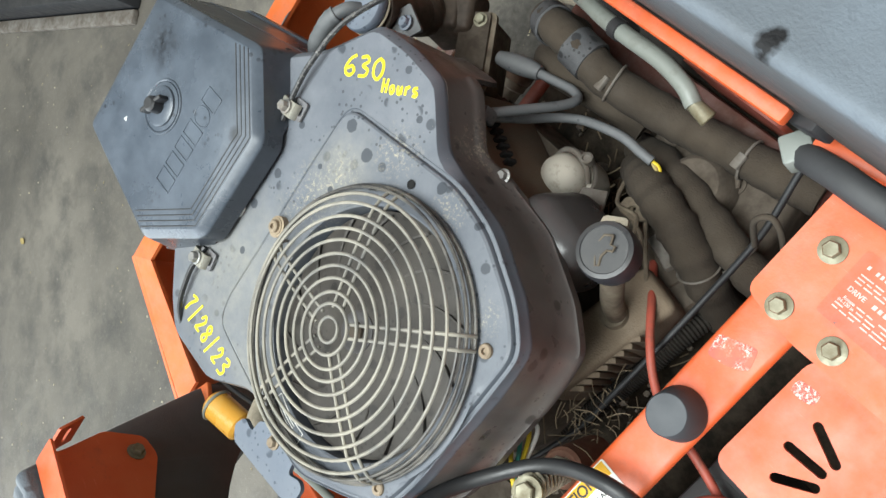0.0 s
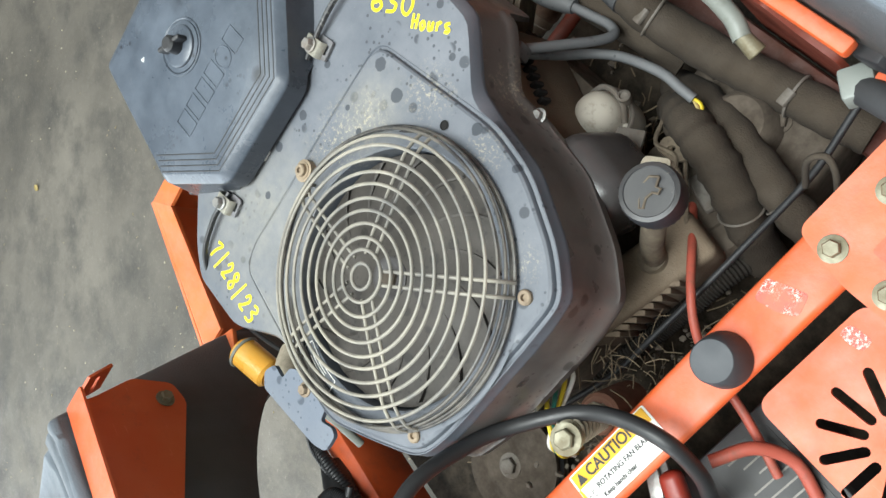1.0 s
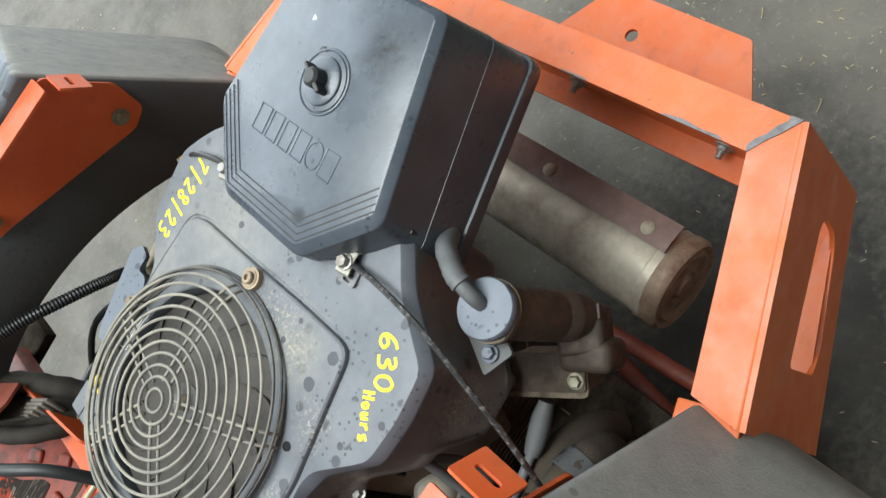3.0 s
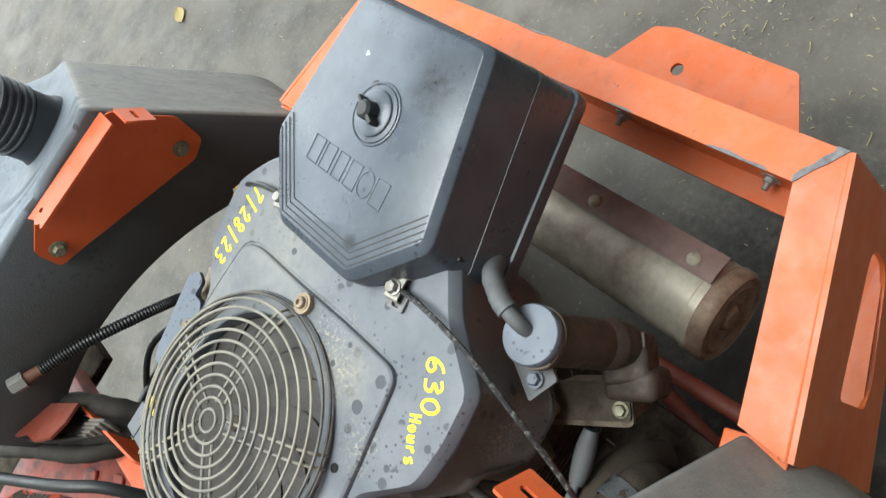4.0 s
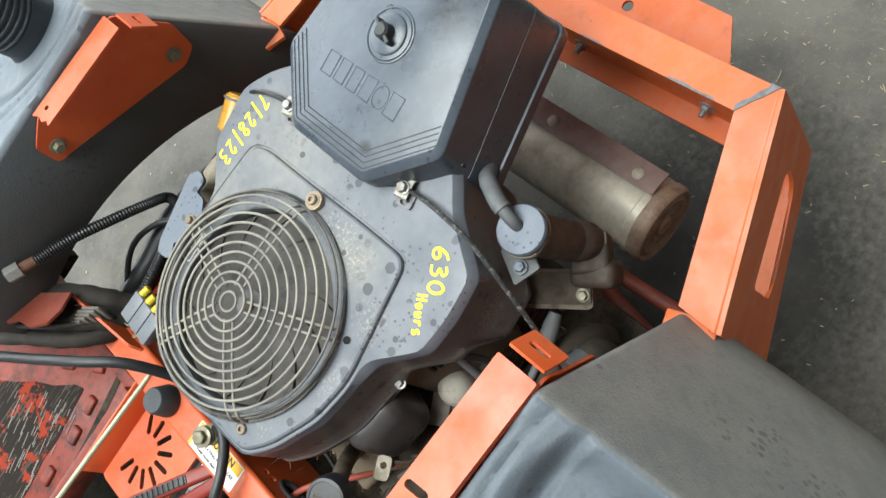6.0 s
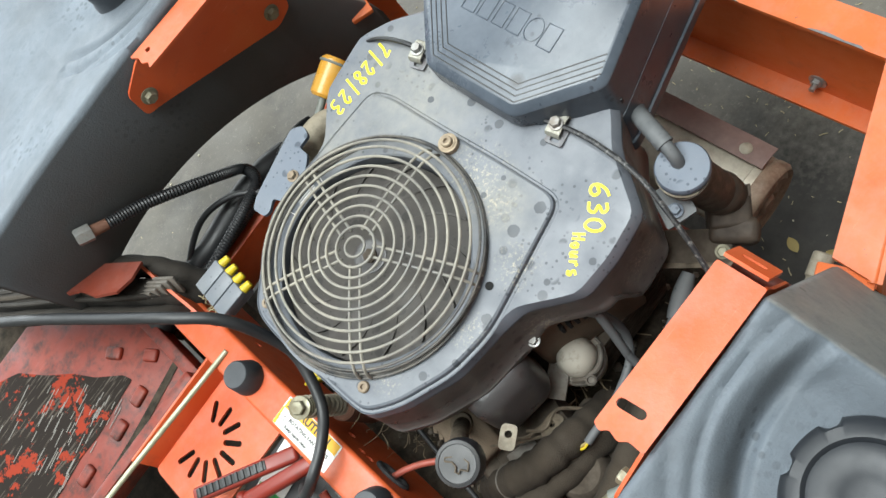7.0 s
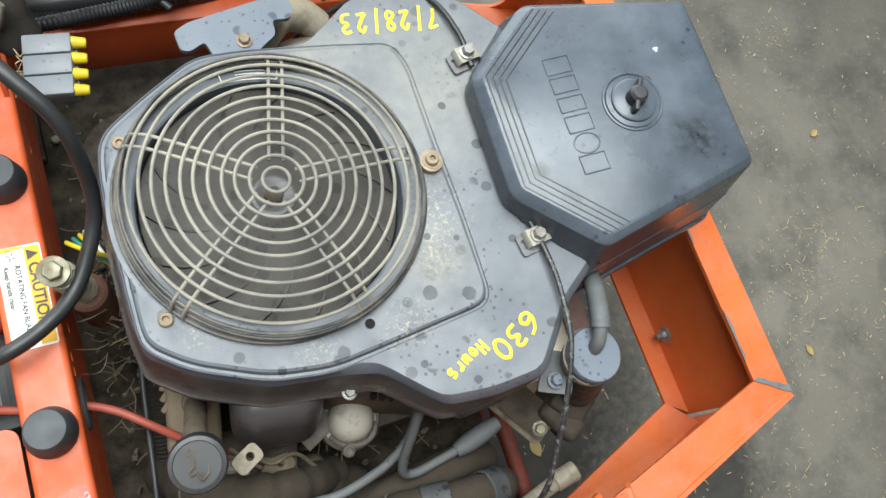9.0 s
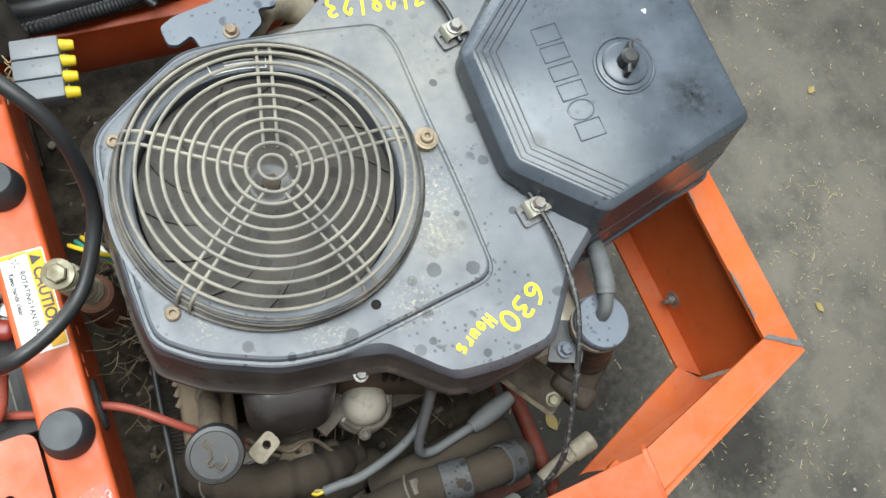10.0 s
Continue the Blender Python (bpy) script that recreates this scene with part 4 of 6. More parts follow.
# lobes below the wall on both sides, where air is led to the cylinders
for sy in (-1, 1):
    b = nb()
    box(b, M(-0.030, sy * 0.152, 0.545, sy * 16, 0, sy * 8), 0.086, 0.078, 0.092, 0.026, 6)
    part("air_lobe", b, LOBE, engine)
    b = nb()
    if sy < 0:
        box(b, M(0.0927, -0.154, 0.530, -8, 0, -20), 0.135, 0.07, 0.105, 0.006, 3)
    else:
        box(b, M(0.125, 0.178, 0.540, 10, 0, 0), 0.135, 0.07, 0.105, 0.018, 3)
    part("cylinder_cowl", b, COWL, engine)
    b = nb()
    box(b, M(0.11, sy * 0.140, 0.43), 0.11, 0.09, 0.11, 0.01)
    barrel = part("cylinder_barrel", b, DARKCAST, engine, "grimy cast cylinder")
    for n in range(9):
        b = nb()
        box(b, M(0.11, sy * 0.150, 0.475 - 0.011 * n, sy * 8, 0, 0), 0.15 - 0.002 * n, 0.11, 0.0035, 0.001, 1)
        part("cylinder_fin", b, DARKCAST, barrel)
b = nb()
lathe(b, M(0.02, 0, 0.35), [(0.12, 0), (0.135, 0.02), (0.135, 0.13), (0.125, 0.16), (0.13, 0.20), (0.115, 0.262), (0, 0.262)], 40)
part("crankcase", b, DARKCAST, engine, "grimy cast crankcase")
b = nb()
box(b, M(-0.098, -0.098, 0.462, 0, -8, 80), 0.150, 0.052, 0.100, 0.008, 3)
part("finned_block", b, COWL, engine, "dusty cast block behind the cooling fins")
for n in range(8):
    b = nb()
    box(b, M(-0.112 + 0.0012 * n, -0.110 + 0.0105 * n, 0.478, 0, -8, 45), 0.050, 0.0058, 0.060, 0.0015, 2)
    part("cooling_fin", b, COWL, engine, "dusty cast cooling fin" if n == 0 else "")
# vent slots: solid blocks, the darkness inside given by their black colour
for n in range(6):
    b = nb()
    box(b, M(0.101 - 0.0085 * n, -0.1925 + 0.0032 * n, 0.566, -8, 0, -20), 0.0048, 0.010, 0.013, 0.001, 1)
    part("vent_slot", b, HOLLOW_SHADE, engine, "black block for a shaded vent slot")

# fan under the guard
b = nb()
lathe(b, M(0, 0, 0.679), [(0, 0.002), (0.018, 0.002), (0.026, 0.000), (0.040, -0.003), (0.062, -0.006), (0.085, -0.010), (0.1105, -0.015), (0.1105, -0.022), (0, -0.022)], 64)
fan = part("fan_disc", b, FANMAT, engine, "dusty fan disc under the guard")
for n in range(14):
    b = nb()
    vs = []
    for k in range(7):
        r, a = 0.034 + 0.0122 * k, radians(360 / 14 * n - 3.2 * k - 0.35 * k * k)
        x, y, z = r * math.cos(a), r * math.sin(a), 0.6712 - 0.0012 * k
        u = Vector((-math.sin(a), math.cos(a), 0)) * 0.0011
        vs.append([b.verts.new((x - u.x, y - u.y, z - 0.008)), b.verts.new((x - u.x * 3.2, y - u.y * 3.2, z + 0.0040)), b.verts.new((x - u.x * 0.6, y - u.y * 0.6, z + 0.0048)), b.verts.new((x + u.x, y + u.y, z - 0.008))])
    for p, q in zip(vs, vs[1:]):
        for k in range(4):
            b.faces.new((p[k], p[(k + 1) % 4], q[(k + 1) % 4], q[k]))
    b.faces.new(vs[0])
    b.faces.new(vs[-1])
    part("fan_blade", b, FANMAT, fan)
b = nb()
lathe(b, M(0, 0, 0.680) @ Matrix.Diagonal((0.75, 0.75, 1, 1)), [(0.012, 0), (0.011, 0.004), (0.007, 0.005), (0, 0.005)], 6)
part("hub_nut", b, DARKCAST, fan)
b = nb()
lathe(b, M(0, 0, 0.6808), [(0.019, -0.002), (0.019, 0.0012), (0.016, 0.0018), (0.013, 0.0004), (0, 0.0004)], 32)
part("hub_washer", b, LOBE, fan, "black dished hub washer")
# bottom of the fan opening, its shade painted in as black
b = nb()
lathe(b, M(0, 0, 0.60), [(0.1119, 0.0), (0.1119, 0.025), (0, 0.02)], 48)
part("fan_well", b, HOLLOW_SHADE, engine)

# wire guard
guard = None


def guard_height(r):
    """The guard's profile: nearly flat, then a rounded shoulder down to the housing."""
    return 0.7160 - 0.0085 * (min(r, 0.112) / 0.11) ** 2.4


RADII = [0.0109 + 0.01095 * n for n in range(10)]
PROFILE = [(r, guard_height(r)) for r in RADII]
PROFILE += [(0.1195, 0.7020), (0.1262, 0.6950), (0.1288, 0.6880), (0.1296, 0.6815)]
for n, (r, z) in enumerate(PROFILE):
    b = nb()
    wob = 0.0004 * math.sin(n * 2.3)
    ring(b, M(wob + 0.004 * (r / 0.13) ** 2, -wob + 0.002 * (r / 0.13) ** 2, z), r, 0.00158, 84)
    ob = part("guard_ring", b, WIRE if r < 0.12 else WIRE_BLACK, guard or engine, "dusty steel wire ring" if n == 0 else "")
    guard = guard or ob
for n in range(5):
    a = radians(3.5 + 72 * n)
    for off in (-0.0058, 0.0058):
        pts = []
        for r in (0.018, 0.04, 0.07, 0.095, 0.108, 0.1195, 0.1255, 0.1288):
            z = guard_height(r) - 0.0027 if r < 0.11 else np.interp(r, [0.108, 0.1195, 0.1255, 0.1288], [0.7055, 0.6990, 0.6925, 0.6810])
            pts.append((r * math.cos(a) - off * math.sin(a), r * math.sin(a) + off * math.cos(a), float(z)))
        b = nb()
        tube(b, pts, 0.0016, 7, 4)
        part("guard_spoke", b, WIRE, guard)
b = nb()
for a0 in (0, 2.1, 4.2):
    ring(b, M(0.0015 * math.cos(a0), 0.0015 * math.sin(a0), 0.6808), 0.1275 + 0.0008 * math.sin(a0), 0.0013, 84)
part("guard_foot", b, WIRE_BLACK, guard)

# screws on the housing
for x, y, h in ((-0.108, -0.083, 0.0035), (-0.111, 0.074, 0.003), (0.1424, -0.0022, 0.0235)):
    b = nb()
    lathe(b, M(x, y, TOP - 0.001), [(0.0108, 0), (0.0108, h), (0.0085, h + 0.0006), (0, h + 0.0006)], 28)
    stand = part("stand_off", b, SHROUD_SIDE if h < 0.01 else BRASSY, engine)
    b = nb()
    lathe(b, M(x, y, TOP - 0.001 + h), [(0.0085, 0), (0.0085, 0.0014), (0.0062, 0.0014), (0.0062, 0.0045), (0.0052, 0.0056), (0.0028, 0.0056), (0.0024, 0.003), (0, 0.003)], 24)
    part("screw", b, BRASSY, stand, "brown torx screw with washer")
# screw hole: a flat disc with the shade of the hole painted on
b = nb()
lathe(b, M(0.0486, -0.1288, lift + deck(0.049)), [(0.0044, 0.0009), (0.0036, 0.0010), (0.0034, 0.0004), (0, 0.0004)], 20)
part("screw_hole", b, HOLLOW_SHADE, engine, "black disc for an empty shaded screw hole")

# blue-grey plate at the right front of the housing
b = nb()
plate(b, M(0, 0, 0.661), round_poly([(-0.044, 0.182), (-0.042, 0.163), (-0.034, 0.160), (-0.019, 0.168), (-0.014, 0.150), (0.019, 0.146), (0.047, 0.166), (0.047, 0.182), (0.065, 0.181), (0.071, 0.197), (0.059, 0.209), (0.020, 0.201), (-0.030, 0.190)], 0.005), (), 0.005)
plate(b, M(0, 0.1465, 0.661) @ M(0, 0, 0, 90, 0, 0), [(-0.012, 0.0), (0.018, 0.0), (0.018, -0.045), (-0.012, -0.045)], (), 0.004)
side_plate = part("mounting_plate", b, BLUEGREY, engine, "blue-grey mounting plate")
b = nb()
hexhead(b, M(0.016, 0.163, 0.6612), 0.0055, 0.005, 0.0075)
part("bolt", b, BRASSY, side_plate)

# label just inside the guard
b = nb()
for a0, a1, r in ((74, 98, 0.1150), (74, 98, 0.1270)):
    pts = [(r * math.cos(radians(a0 + (a1 - a0) * k / 8)), r * math.sin(radians(a0 + (a1 - a0) * k / 8)), lift + 0.0006) for k in range(9)]
    tube(b, pts, 0.0005, 5, 2, True, None, 0.4)
for a0 in (74, 98):
    tube(b, [((0.1150 + 0.0060 * k) * math.cos(radians(a0)), (0.1150 + 0.0060 * k) * math.sin(radians(a0)), lift + 0.0006) for k in range(3)], 0.0006, 5, 2, True, None, 0.4)
for r in (0.1180, 0.1207, 0.1237):
    tube(b, [(r * math.cos(radians(79 + 1.4 * k)), r * math.sin(radians(79 + 1.4 * k)), lift + 0.0006) for k in range(10)], 0.0005, 5, 2, True, None, 0.4)
part("warning_print", b, LABEL_WHITE, engine, "small pale rows of unreadable print")

# marker writing: strokes of each sign in a unit box
GLYPH = {
    "6": [[(0.75, 1.0), (0.35, 0.8), (0.08, 0.4), (0.15, 0.08), (0.5, 0.0), (0.75, 0.22), (0.55, 0.45), (0.15, 0.32)]],
    "3": [[(0.1, 0.92), (0.5, 1.0), (0.68, 0.78), (0.3, 0.55), (0.7, 0.38), (0.6, 0.08), (0.1, 0.02)]],
    "0": [[(0.45, 1.0), (0.12, 0.7), (0.15, 0.2), (0.5, 0.0), (0.78, 0.35), (0.72, 0.8), (0.42, 1.0)]],
    "H": [[(0.1, 1.0), (0.12, 0.0)], [(0.7, 1.0), (0.66, 0.0)], [(0.1, 0.48), (0.7, 0.55)]],
    "o": [[(0.4, 0.6), (0.1, 0.35), (0.35, 0.0), (0.65, 0.25), (0.42, 0.6)]],
    "u": [[(0.1, 0.6), (0.14, 0.1), (0.45, 0.05), (0.62, 0.55), (0.64, 0.0)]],
    "r": [[(0.12, 0.6), (0.14, 0.0)], [(0.14, 0.35), (0.4, 0.6), (0.6, 0.5)]],
    "s": [[(0.62, 0.6), (0.15, 0.5), (0.2, 0.32), (0.6, 0.2), (0.5, 0.0), (0.08, 0.02)]],
    "7": [[(0.05, 0.9), (0.65, 1.0), (0.35, 0.5), (0.25, 0.0)]],
    "/": [[(0.4, 1.15), (0.2, -0.2)]],
    "2": [[(0.08, 0.7), (0.3, 1.0), (0.6, 0.75), (0.3, 0.3), (0.08, 0.05), (0.68, 0.08)]],
    "8": [[(0.6, 0.85), (0.3, 1.0), (0.12, 0.75), (0.6, 0.3), (0.42, 0.0), (0.1, 0.2), (0.55, 0.65), (0.6, 0.85)]],
}


def written(words, origin, angle, height, step, r):
    """Marker strokes along a line that starts at origin and runs in the direction angle."""
    bm = nb()
    c, s = math.cos(radians(angle)), math.sin(radians(angle))
    for n, ch in enumerate(words):
        for stroke in GLYPH.get(ch, ()):
            pts = []
            for u, v in stroke:
                x, y = n * step + u * step * 0.95, v * height
                px = origin[0] + x * c - y * s
                pts.append((px, origin[1] + x * s + y * c, origin[2] + deck(px)))
            tube(bm, pts, r, 6, 6, True, None, 0.35)
    return bm


part("handwriting", written("630", (0.1853, -0.155, TOP), 206.6, 0.0190, 0.0168, 0.0017), YELLOW_INK, shroud, "yellow marker writing")
part("handwriting", written("Hours", (0.1362, -0.1675, TOP), 208.5, 0.0128, 0.0088, 0.0015), YELLOW_INK, shroud, "yellow marker writing")
part("handwriting", written("7/28/23", (0.1992, 0.1531, TOP), 172, 0.0205, 0.0138, 0.0016), YELLOW_INK, shroud, "yellow marker writing")


# cable clamps
def strip(bm, m, profile, width, thick):
    """A bent strip of sheet: its (x, z) profile drawn out along y."""
    rows = []
    for n, (x, z) in enumerate(profile):
        p, q = profile[max(n - 1, 0)], profile[min(n + 1, len(profile) - 1)]
        d = Vector((q[0] - p[0], q[1] - p[1])).normalized() * thick
        rows.append([bm.verts.new(m @ Vector(v)) for v in ((x, -width / 2, z), (x, width / 2, z), (x + d.y, width / 2, z - d.x), (x + d.y, -width / 2, z - d.x))])
    for p, q in zip(rows, rows[1:]):
        for k in range(4):
            bm.faces.new((p[k], p[(k + 1) % 4], q[(k + 1) % 4], q[k]))
    bm.faces.new(rows[0])
    bm.faces.new(rows[-1][::-1])
    return bm


def cable_clamp(x, y, turn, reach):
    """A zinc saddle bolted on a raised foot, over a slotted base tab."""
    m = M(x, y, 0.6745, 0, 0, turn)
    bm = nb()
    box(bm, m @ M(0, 0, 0.0085), 0.013, 0.014, 0.018, 0.002)
    clamp = part("cable_clamp", bm, BLACK, engine, "zinc cable clamp with bolt")
    bm = nb()
    plate(bm, m @ M(reach, -0.003, 0.0190), round_poly([(-0.009, -0.010), (0.012, -0.010), (0.012, 0.010), (-0.009, 0.010)], 0.003, 3), [slot(-0.004, 0.0, 0.010, 0.005, 90)], 0.002)
    part("slotted_tab", bm, WELD, clamp)
    bm = nb()
    strip(bm, m, [(-0.0125, 0.0185), (-0.0125, 0.0235), (-0.0105, 0.0262), (0.0060, 0.0270), (0.0100, 0.0262), (0.0122, 0.0232), (0.0126, 0.0170)], 0.016, 0.0016)
    part("saddle", bm, CLAMP_ZINC, clamp, "bright zinc saddle")
    bm = nb()
    hexhead(bm, m @ M(-0.001, 0.0, 0.0270, 0, 0, 12), 0.0060, 0.0062, 0.0074)
    part("clamp_bolt", bm, STEEL, clamp)
    return clamp


cable_clamp(0.2152, -0.0939, 8, -0.010)
cable_clamp(0.2100, 0.0950, 12, -0.010)

# oil filler
b = nb()
tube(b, [(-0.110, -0.195, 0.625), (-0.108, -0.172, 0.585), (-0.104, -0.148, 0.545), (-0.100, -0.128, 0.500)], 0.0105, 16, 6)
lathe(b, M(-0.100, -0.127, 0.492, 10, 0, 0), [(0, 0), (0.021, 0.0), (0.021, 0.008), (0.015, 0.012), (0.013, 0.022), (0, 0.022)], 24)
filler = part("oil_filler_tube", b, DIRTY_TAN, engine, "dirty tan oil filler tube")
b = nb()
lathe(b, M(-0.1095, -0.1915, 0.612, 10, -3, 0), [(0.021, 0), (0.0242, 0.004), (0.0242, 0.021), (0.0228, 0.0262), (0.0195, 0.0272), (0.0188, 0.0264), (0, 0.0264)], 60, lambda a, i: 1 + (0.012 * math.cos(30 * a) if 0 < i < 3 else 0))
oil_cap = part("oil_cap", b, CAP_BLUE, filler, "black ribbed oil cap")
b = nb()
sym = M(-0.1095, -0.1960, 0.6384, 10, -3, 95)
tube(b, [sym @ Vector((u, v, 0)) for u, v in ((-0.013, 0.001), (-0.009, -0.006), (0.006, -0.0075), (0.0075, -0.002), (0.014, 0.004), (0.012, 0.0065), (0.005, 0.003), (-0.001, 0.0045), (-0.003, 0.009), (-0.007, 0.0085), (-0.006, 0.004), (-0.013, 0.001))], 0.0011, 6, 1, False)
part("cap_symbol", b, DIRTY_TAN, oil_cap, "worn oil can symbol")

# starter solenoid beside the housing
b = nb()
lathe(b, M(0.0425, -0.184, 0.445, 6, 0, 0), [(0, 0), (0.029, 0), (0.0305, 0.004), (0.0305, 0.038), (0.0285, 0.043), (0.0242, 0.044), (0.0238, 0.054), (0.0215, 0.063), (0.0170, 0.070), (0.0100, 0.0745), (0, 0.076)], 40, lambda a, i: 1 + 0.012 * math.sin(5 * a + i))
starter = part("solenoid_can", b, PALE_DUST, engine, "pale tan solenoid can")
b = nb()
ring(b, M(0.0425, -0.1885, 0.486, 6, 0, 0), 0.0300, 0.0026, 40, 6)
tube(b, [(0.018, -0.200, 0.492), (0.026, -0.211, 0.498), (0.036, -0.215, 0.500), (0.048, -0.2165, 0.500), (0.060, -0.211, 0.497), (0.068, -0.200, 0.490)], 0.0030, 8, 6)
box(b, M(0.006, -0.187, 0.492, 0, 0, 28), 0.040, 0.026, 0.004, 0.001)
lathe(b, M(0.031, -0.2165, 0.494, 20, 0, 0), [(0, 0), (0.0065, 0), (0.0065, 0.010), (0.0045, 0.0115), (0.0035, 0.009), (0, 0.009)], 16)
part("solenoid_strap", b, CAST, starter)
b = nb()
hexhead(b, M(0.030, -0.172, 0.600), 0.0052, 0.006, 0.007)
part("wall_bolt", b, STEEL, engine)
b = nb()
plate(b, M(-0.069, -0.200, 0.566, 10, 8, 30), round_poly([(-0.014, -0.009), (0.014, -0.009), (0.014, 0.009), (-0.014, 0.009)], 0.006), [slot(0.003, 0, 0.0085, 0.0084)], 0.003)
part("eye_bracket", b, TAN, engine, "zinc eye bracket")

# ---------------------------------------------------------------- air cleaner
cleaner = thing("air_cleaner", (0.33, 0, 0.60), "black plastic six-sided air cleaner with a wing knob", "air cleaner")
HEX = [(0.194, -0.0600), (0.261, -0.1265), (0.430, -0.0885), (0.430, 0.0910), (0.267, 0.1220), (0.195, 0.0610)]


def tilt(x):
    return 0.7405 + 0.12 * (x - 0.33)


def hex_loop(grow, r=0.008):
    cx, cy = 0.322, 0.0
    pts = []
    for x, y in HEX:
        d = Vector((x - cx, y - cy))
        pts.append((x + grow * d.x / d.length * 1.1, y + grow * d.y / d.length * 1.1))
    return round_poly(pts, r, 5)


b = nb()
rows = []
for grow, drop, r in ((-0.0090, -0.0002, 0.006), (-0.0082, 0.0002, 0.006), (-0.0014, 0.0056, 0.009), (-0.0002, 0.0070, 0.010), (0.0, 0.0085, 0.010), (0.0108, 0.058, 0.011), (0.0114, 0.0582, 0.011),
                      (0.0192, 0.103, 0.012), (0.0222, 0.1035, 0.013), (0.0232, 0.107, 0.013), (0.0236, 0.118, 0.013), (0.020, 0.119, 0.013)):
    loop = hex_loop(0.0, r)
    row = []
    for p0, p1 in zip(loop, hex_loop(grow, r)):
        # the three front sides are shallow, the others reach down behind the housing
        k = smoothstep(0.238, 0.262, p0.x) if drop > 0.02 else 1.0
        d = 0.020 + (min(drop, 0.030) - 0.020) * (1 - k) + (drop - 0.020) * k if drop > 0.02 else drop
        p = p0 + (p1 - p0) * (k if drop > 0.02 else 1.0)
        row.append(b.verts.new((p.x, p.y, tilt(p.x) - d - 0.12 * (p.x - 0.33) * smoothstep(0.02, 0.11, d))))
    rows.append(row)
for p, q in zip(rows, rows[1:]):
    for i in range(len(p)):
        j = (i + 1) % len(p)
        b.faces.new((p[i], p[j], q[j], q[i]))
b.faces.new(rows[0])
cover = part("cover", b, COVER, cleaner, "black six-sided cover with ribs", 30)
b = nb()
rows = []
for grow, z in ((0.002, 0.636), (-0.002, 0.612), (-0.02, 0.604)):
    rows.append([b.verts.new((p.x, p.y, z)) for p in hex_loop(grow, 0.012)])
for p, q in zip(rows, rows[1:]):
    for i in range(len(p)):
        j = (i + 1) % len(p)
        b.faces.new((p[i], p[j], q[j], q[i]))
b.faces.new(rows[-1][::-1])
b.faces.new(rows[0])
part("base_pan", b, BLACK, cleaner)
b = nb()
box(b, M(0.262, -0.118, 0.690, 0, 0, -45), 0.030, 0.014, 0.012, 0.002)
box(b, M(0.240, -0.104, 0.684, 0, 0, -45), 0.016, 0.010, 0.020, 0.002)
part("latch", b, BLACK, cleaner)
b = nb()
box(b, M(0.262, 0.116, 0.690, 0, 0, 45), 0.030, 0.014, 0.012, 0.002)
part("latch", b, BLACK, cleaner)
# ribs that follow the three front edges
def inset(n0, n1, d):
    """The line from corner n0 to n1 of the cover, moved d inwards: a point and a direction."""
    p, q = Vector(HEX[n0]), Vector(HEX[n1])
    u = (q - p).normalized()
    v = Vector((-u.y, u.x))
    if v.dot(Vector((0.32, 0.0)) - p) < 0:
        v = -v
    return p + v * d, u


def cross(a, b):
    (p, u), (q, v) = a, b
    t = ((q - p).x * v.y - (q - p).y * v.x) / (u.x * v.y - u.y * v.x)
    return p + u * t


for n in range(4):
    d = 0.0118 + 0.0057 * n
    left, mid, right = inset(1, 0, d), inset(0, 5, d), inset(5, 4, d)
    ends = [right[0] + right[1] * ((Vector(HEX[4]) - Vector(HEX[5])).length - 0.002 + 0.003 * n), left[0] - left[1] * (0.003 * n - 0.002)]
    pts = [ends[0], cross(mid, right), cross(left, mid), ends[1]]
    b = nb()
    tube(b, [(p.x, p.y, tilt(p.x) - 0.0001) for p in pts], 0.0009, 6, 1, False)
    part("rib", b, BLACK, cover)
# maker's mark as a row of plain outlined shapes
MARK = M(0.2755, 0, tilt(0.2755), 0, -6.84, 0)
for n, half in enumerate((0.0085, 0.0098, 0.0080, 0.0072, 0.0076, 0.0082)):
    b = nb()
    y = -0.0500 + 0.0200 * n
    if n == 1:
        pts = [(0.0125 * math.cos(a), y + half * math.sin(a)) for a in (k * math.pi / 10 for k in range(21))]
    else:
        pts = [(-0.0125, y - half), (0.0125, y - half), (0.0125, y + half), (-0.0125, y + half), (-0.0125, y - half)]
    tube(b, [MARK @ Vector((u, v, 0.0001)) for u, v in pts], 0.0009, 6, 1, False)
    part("raised_outline", b, COVER, cover, "plain raised outline" if n == 0 else "")
KN = M(0.333, -0.002, tilt(0.333), 0, -6.84, 0)
b = nb()
ring(b, KN @ Matrix.Translation((0, 0, 0.0003)), 0.0285, 0.0016, 56, 7)
lathe(b, KN, [(0.0265, 0.0002), (0.0262, 0.0016), (0.022, 0.0024), (0.0215, 0.0045), (0.019, 0.0060), (0.0, 0.0064)], 48)
knob = part("knob", b, COVER, cover, "round wing knob")
b = nb()
box(b, KN @ M(0.0, 0, 0.0115, 0, 0, 62), 0.034, 0.0052, 0.0125, 0.0022, 2)
lathe(b, KN @ Matrix.Translation((0, 0, 0.005)), [(0.0095, 0), (0.0085, 0.012), (0.006, 0.0145), (0, 0.015)], 24)
lathe(b, KN @ M(0.022, 0.0175, 0.0002), [(0.0045, 0.0), (0.004, 0.0012), (0, 0.0014)], 14)
part("knob_wing", b, BLACK, knob)
b = nb()
lathe(b, M(0.376, 0.044, tilt(0.376) - 0.0004, 0, -6.84, 0), [(0.0030, 0), (0.0025, 0.0007), (0, 0.0009)], 14, lambda a, i: 1 + 0.25 * math.sin(3 * a))
part("white_dab", b, WHITE_DAB, cover, "dab of white paint")

# gasket and linkage between cleaner and housing
b = nb()
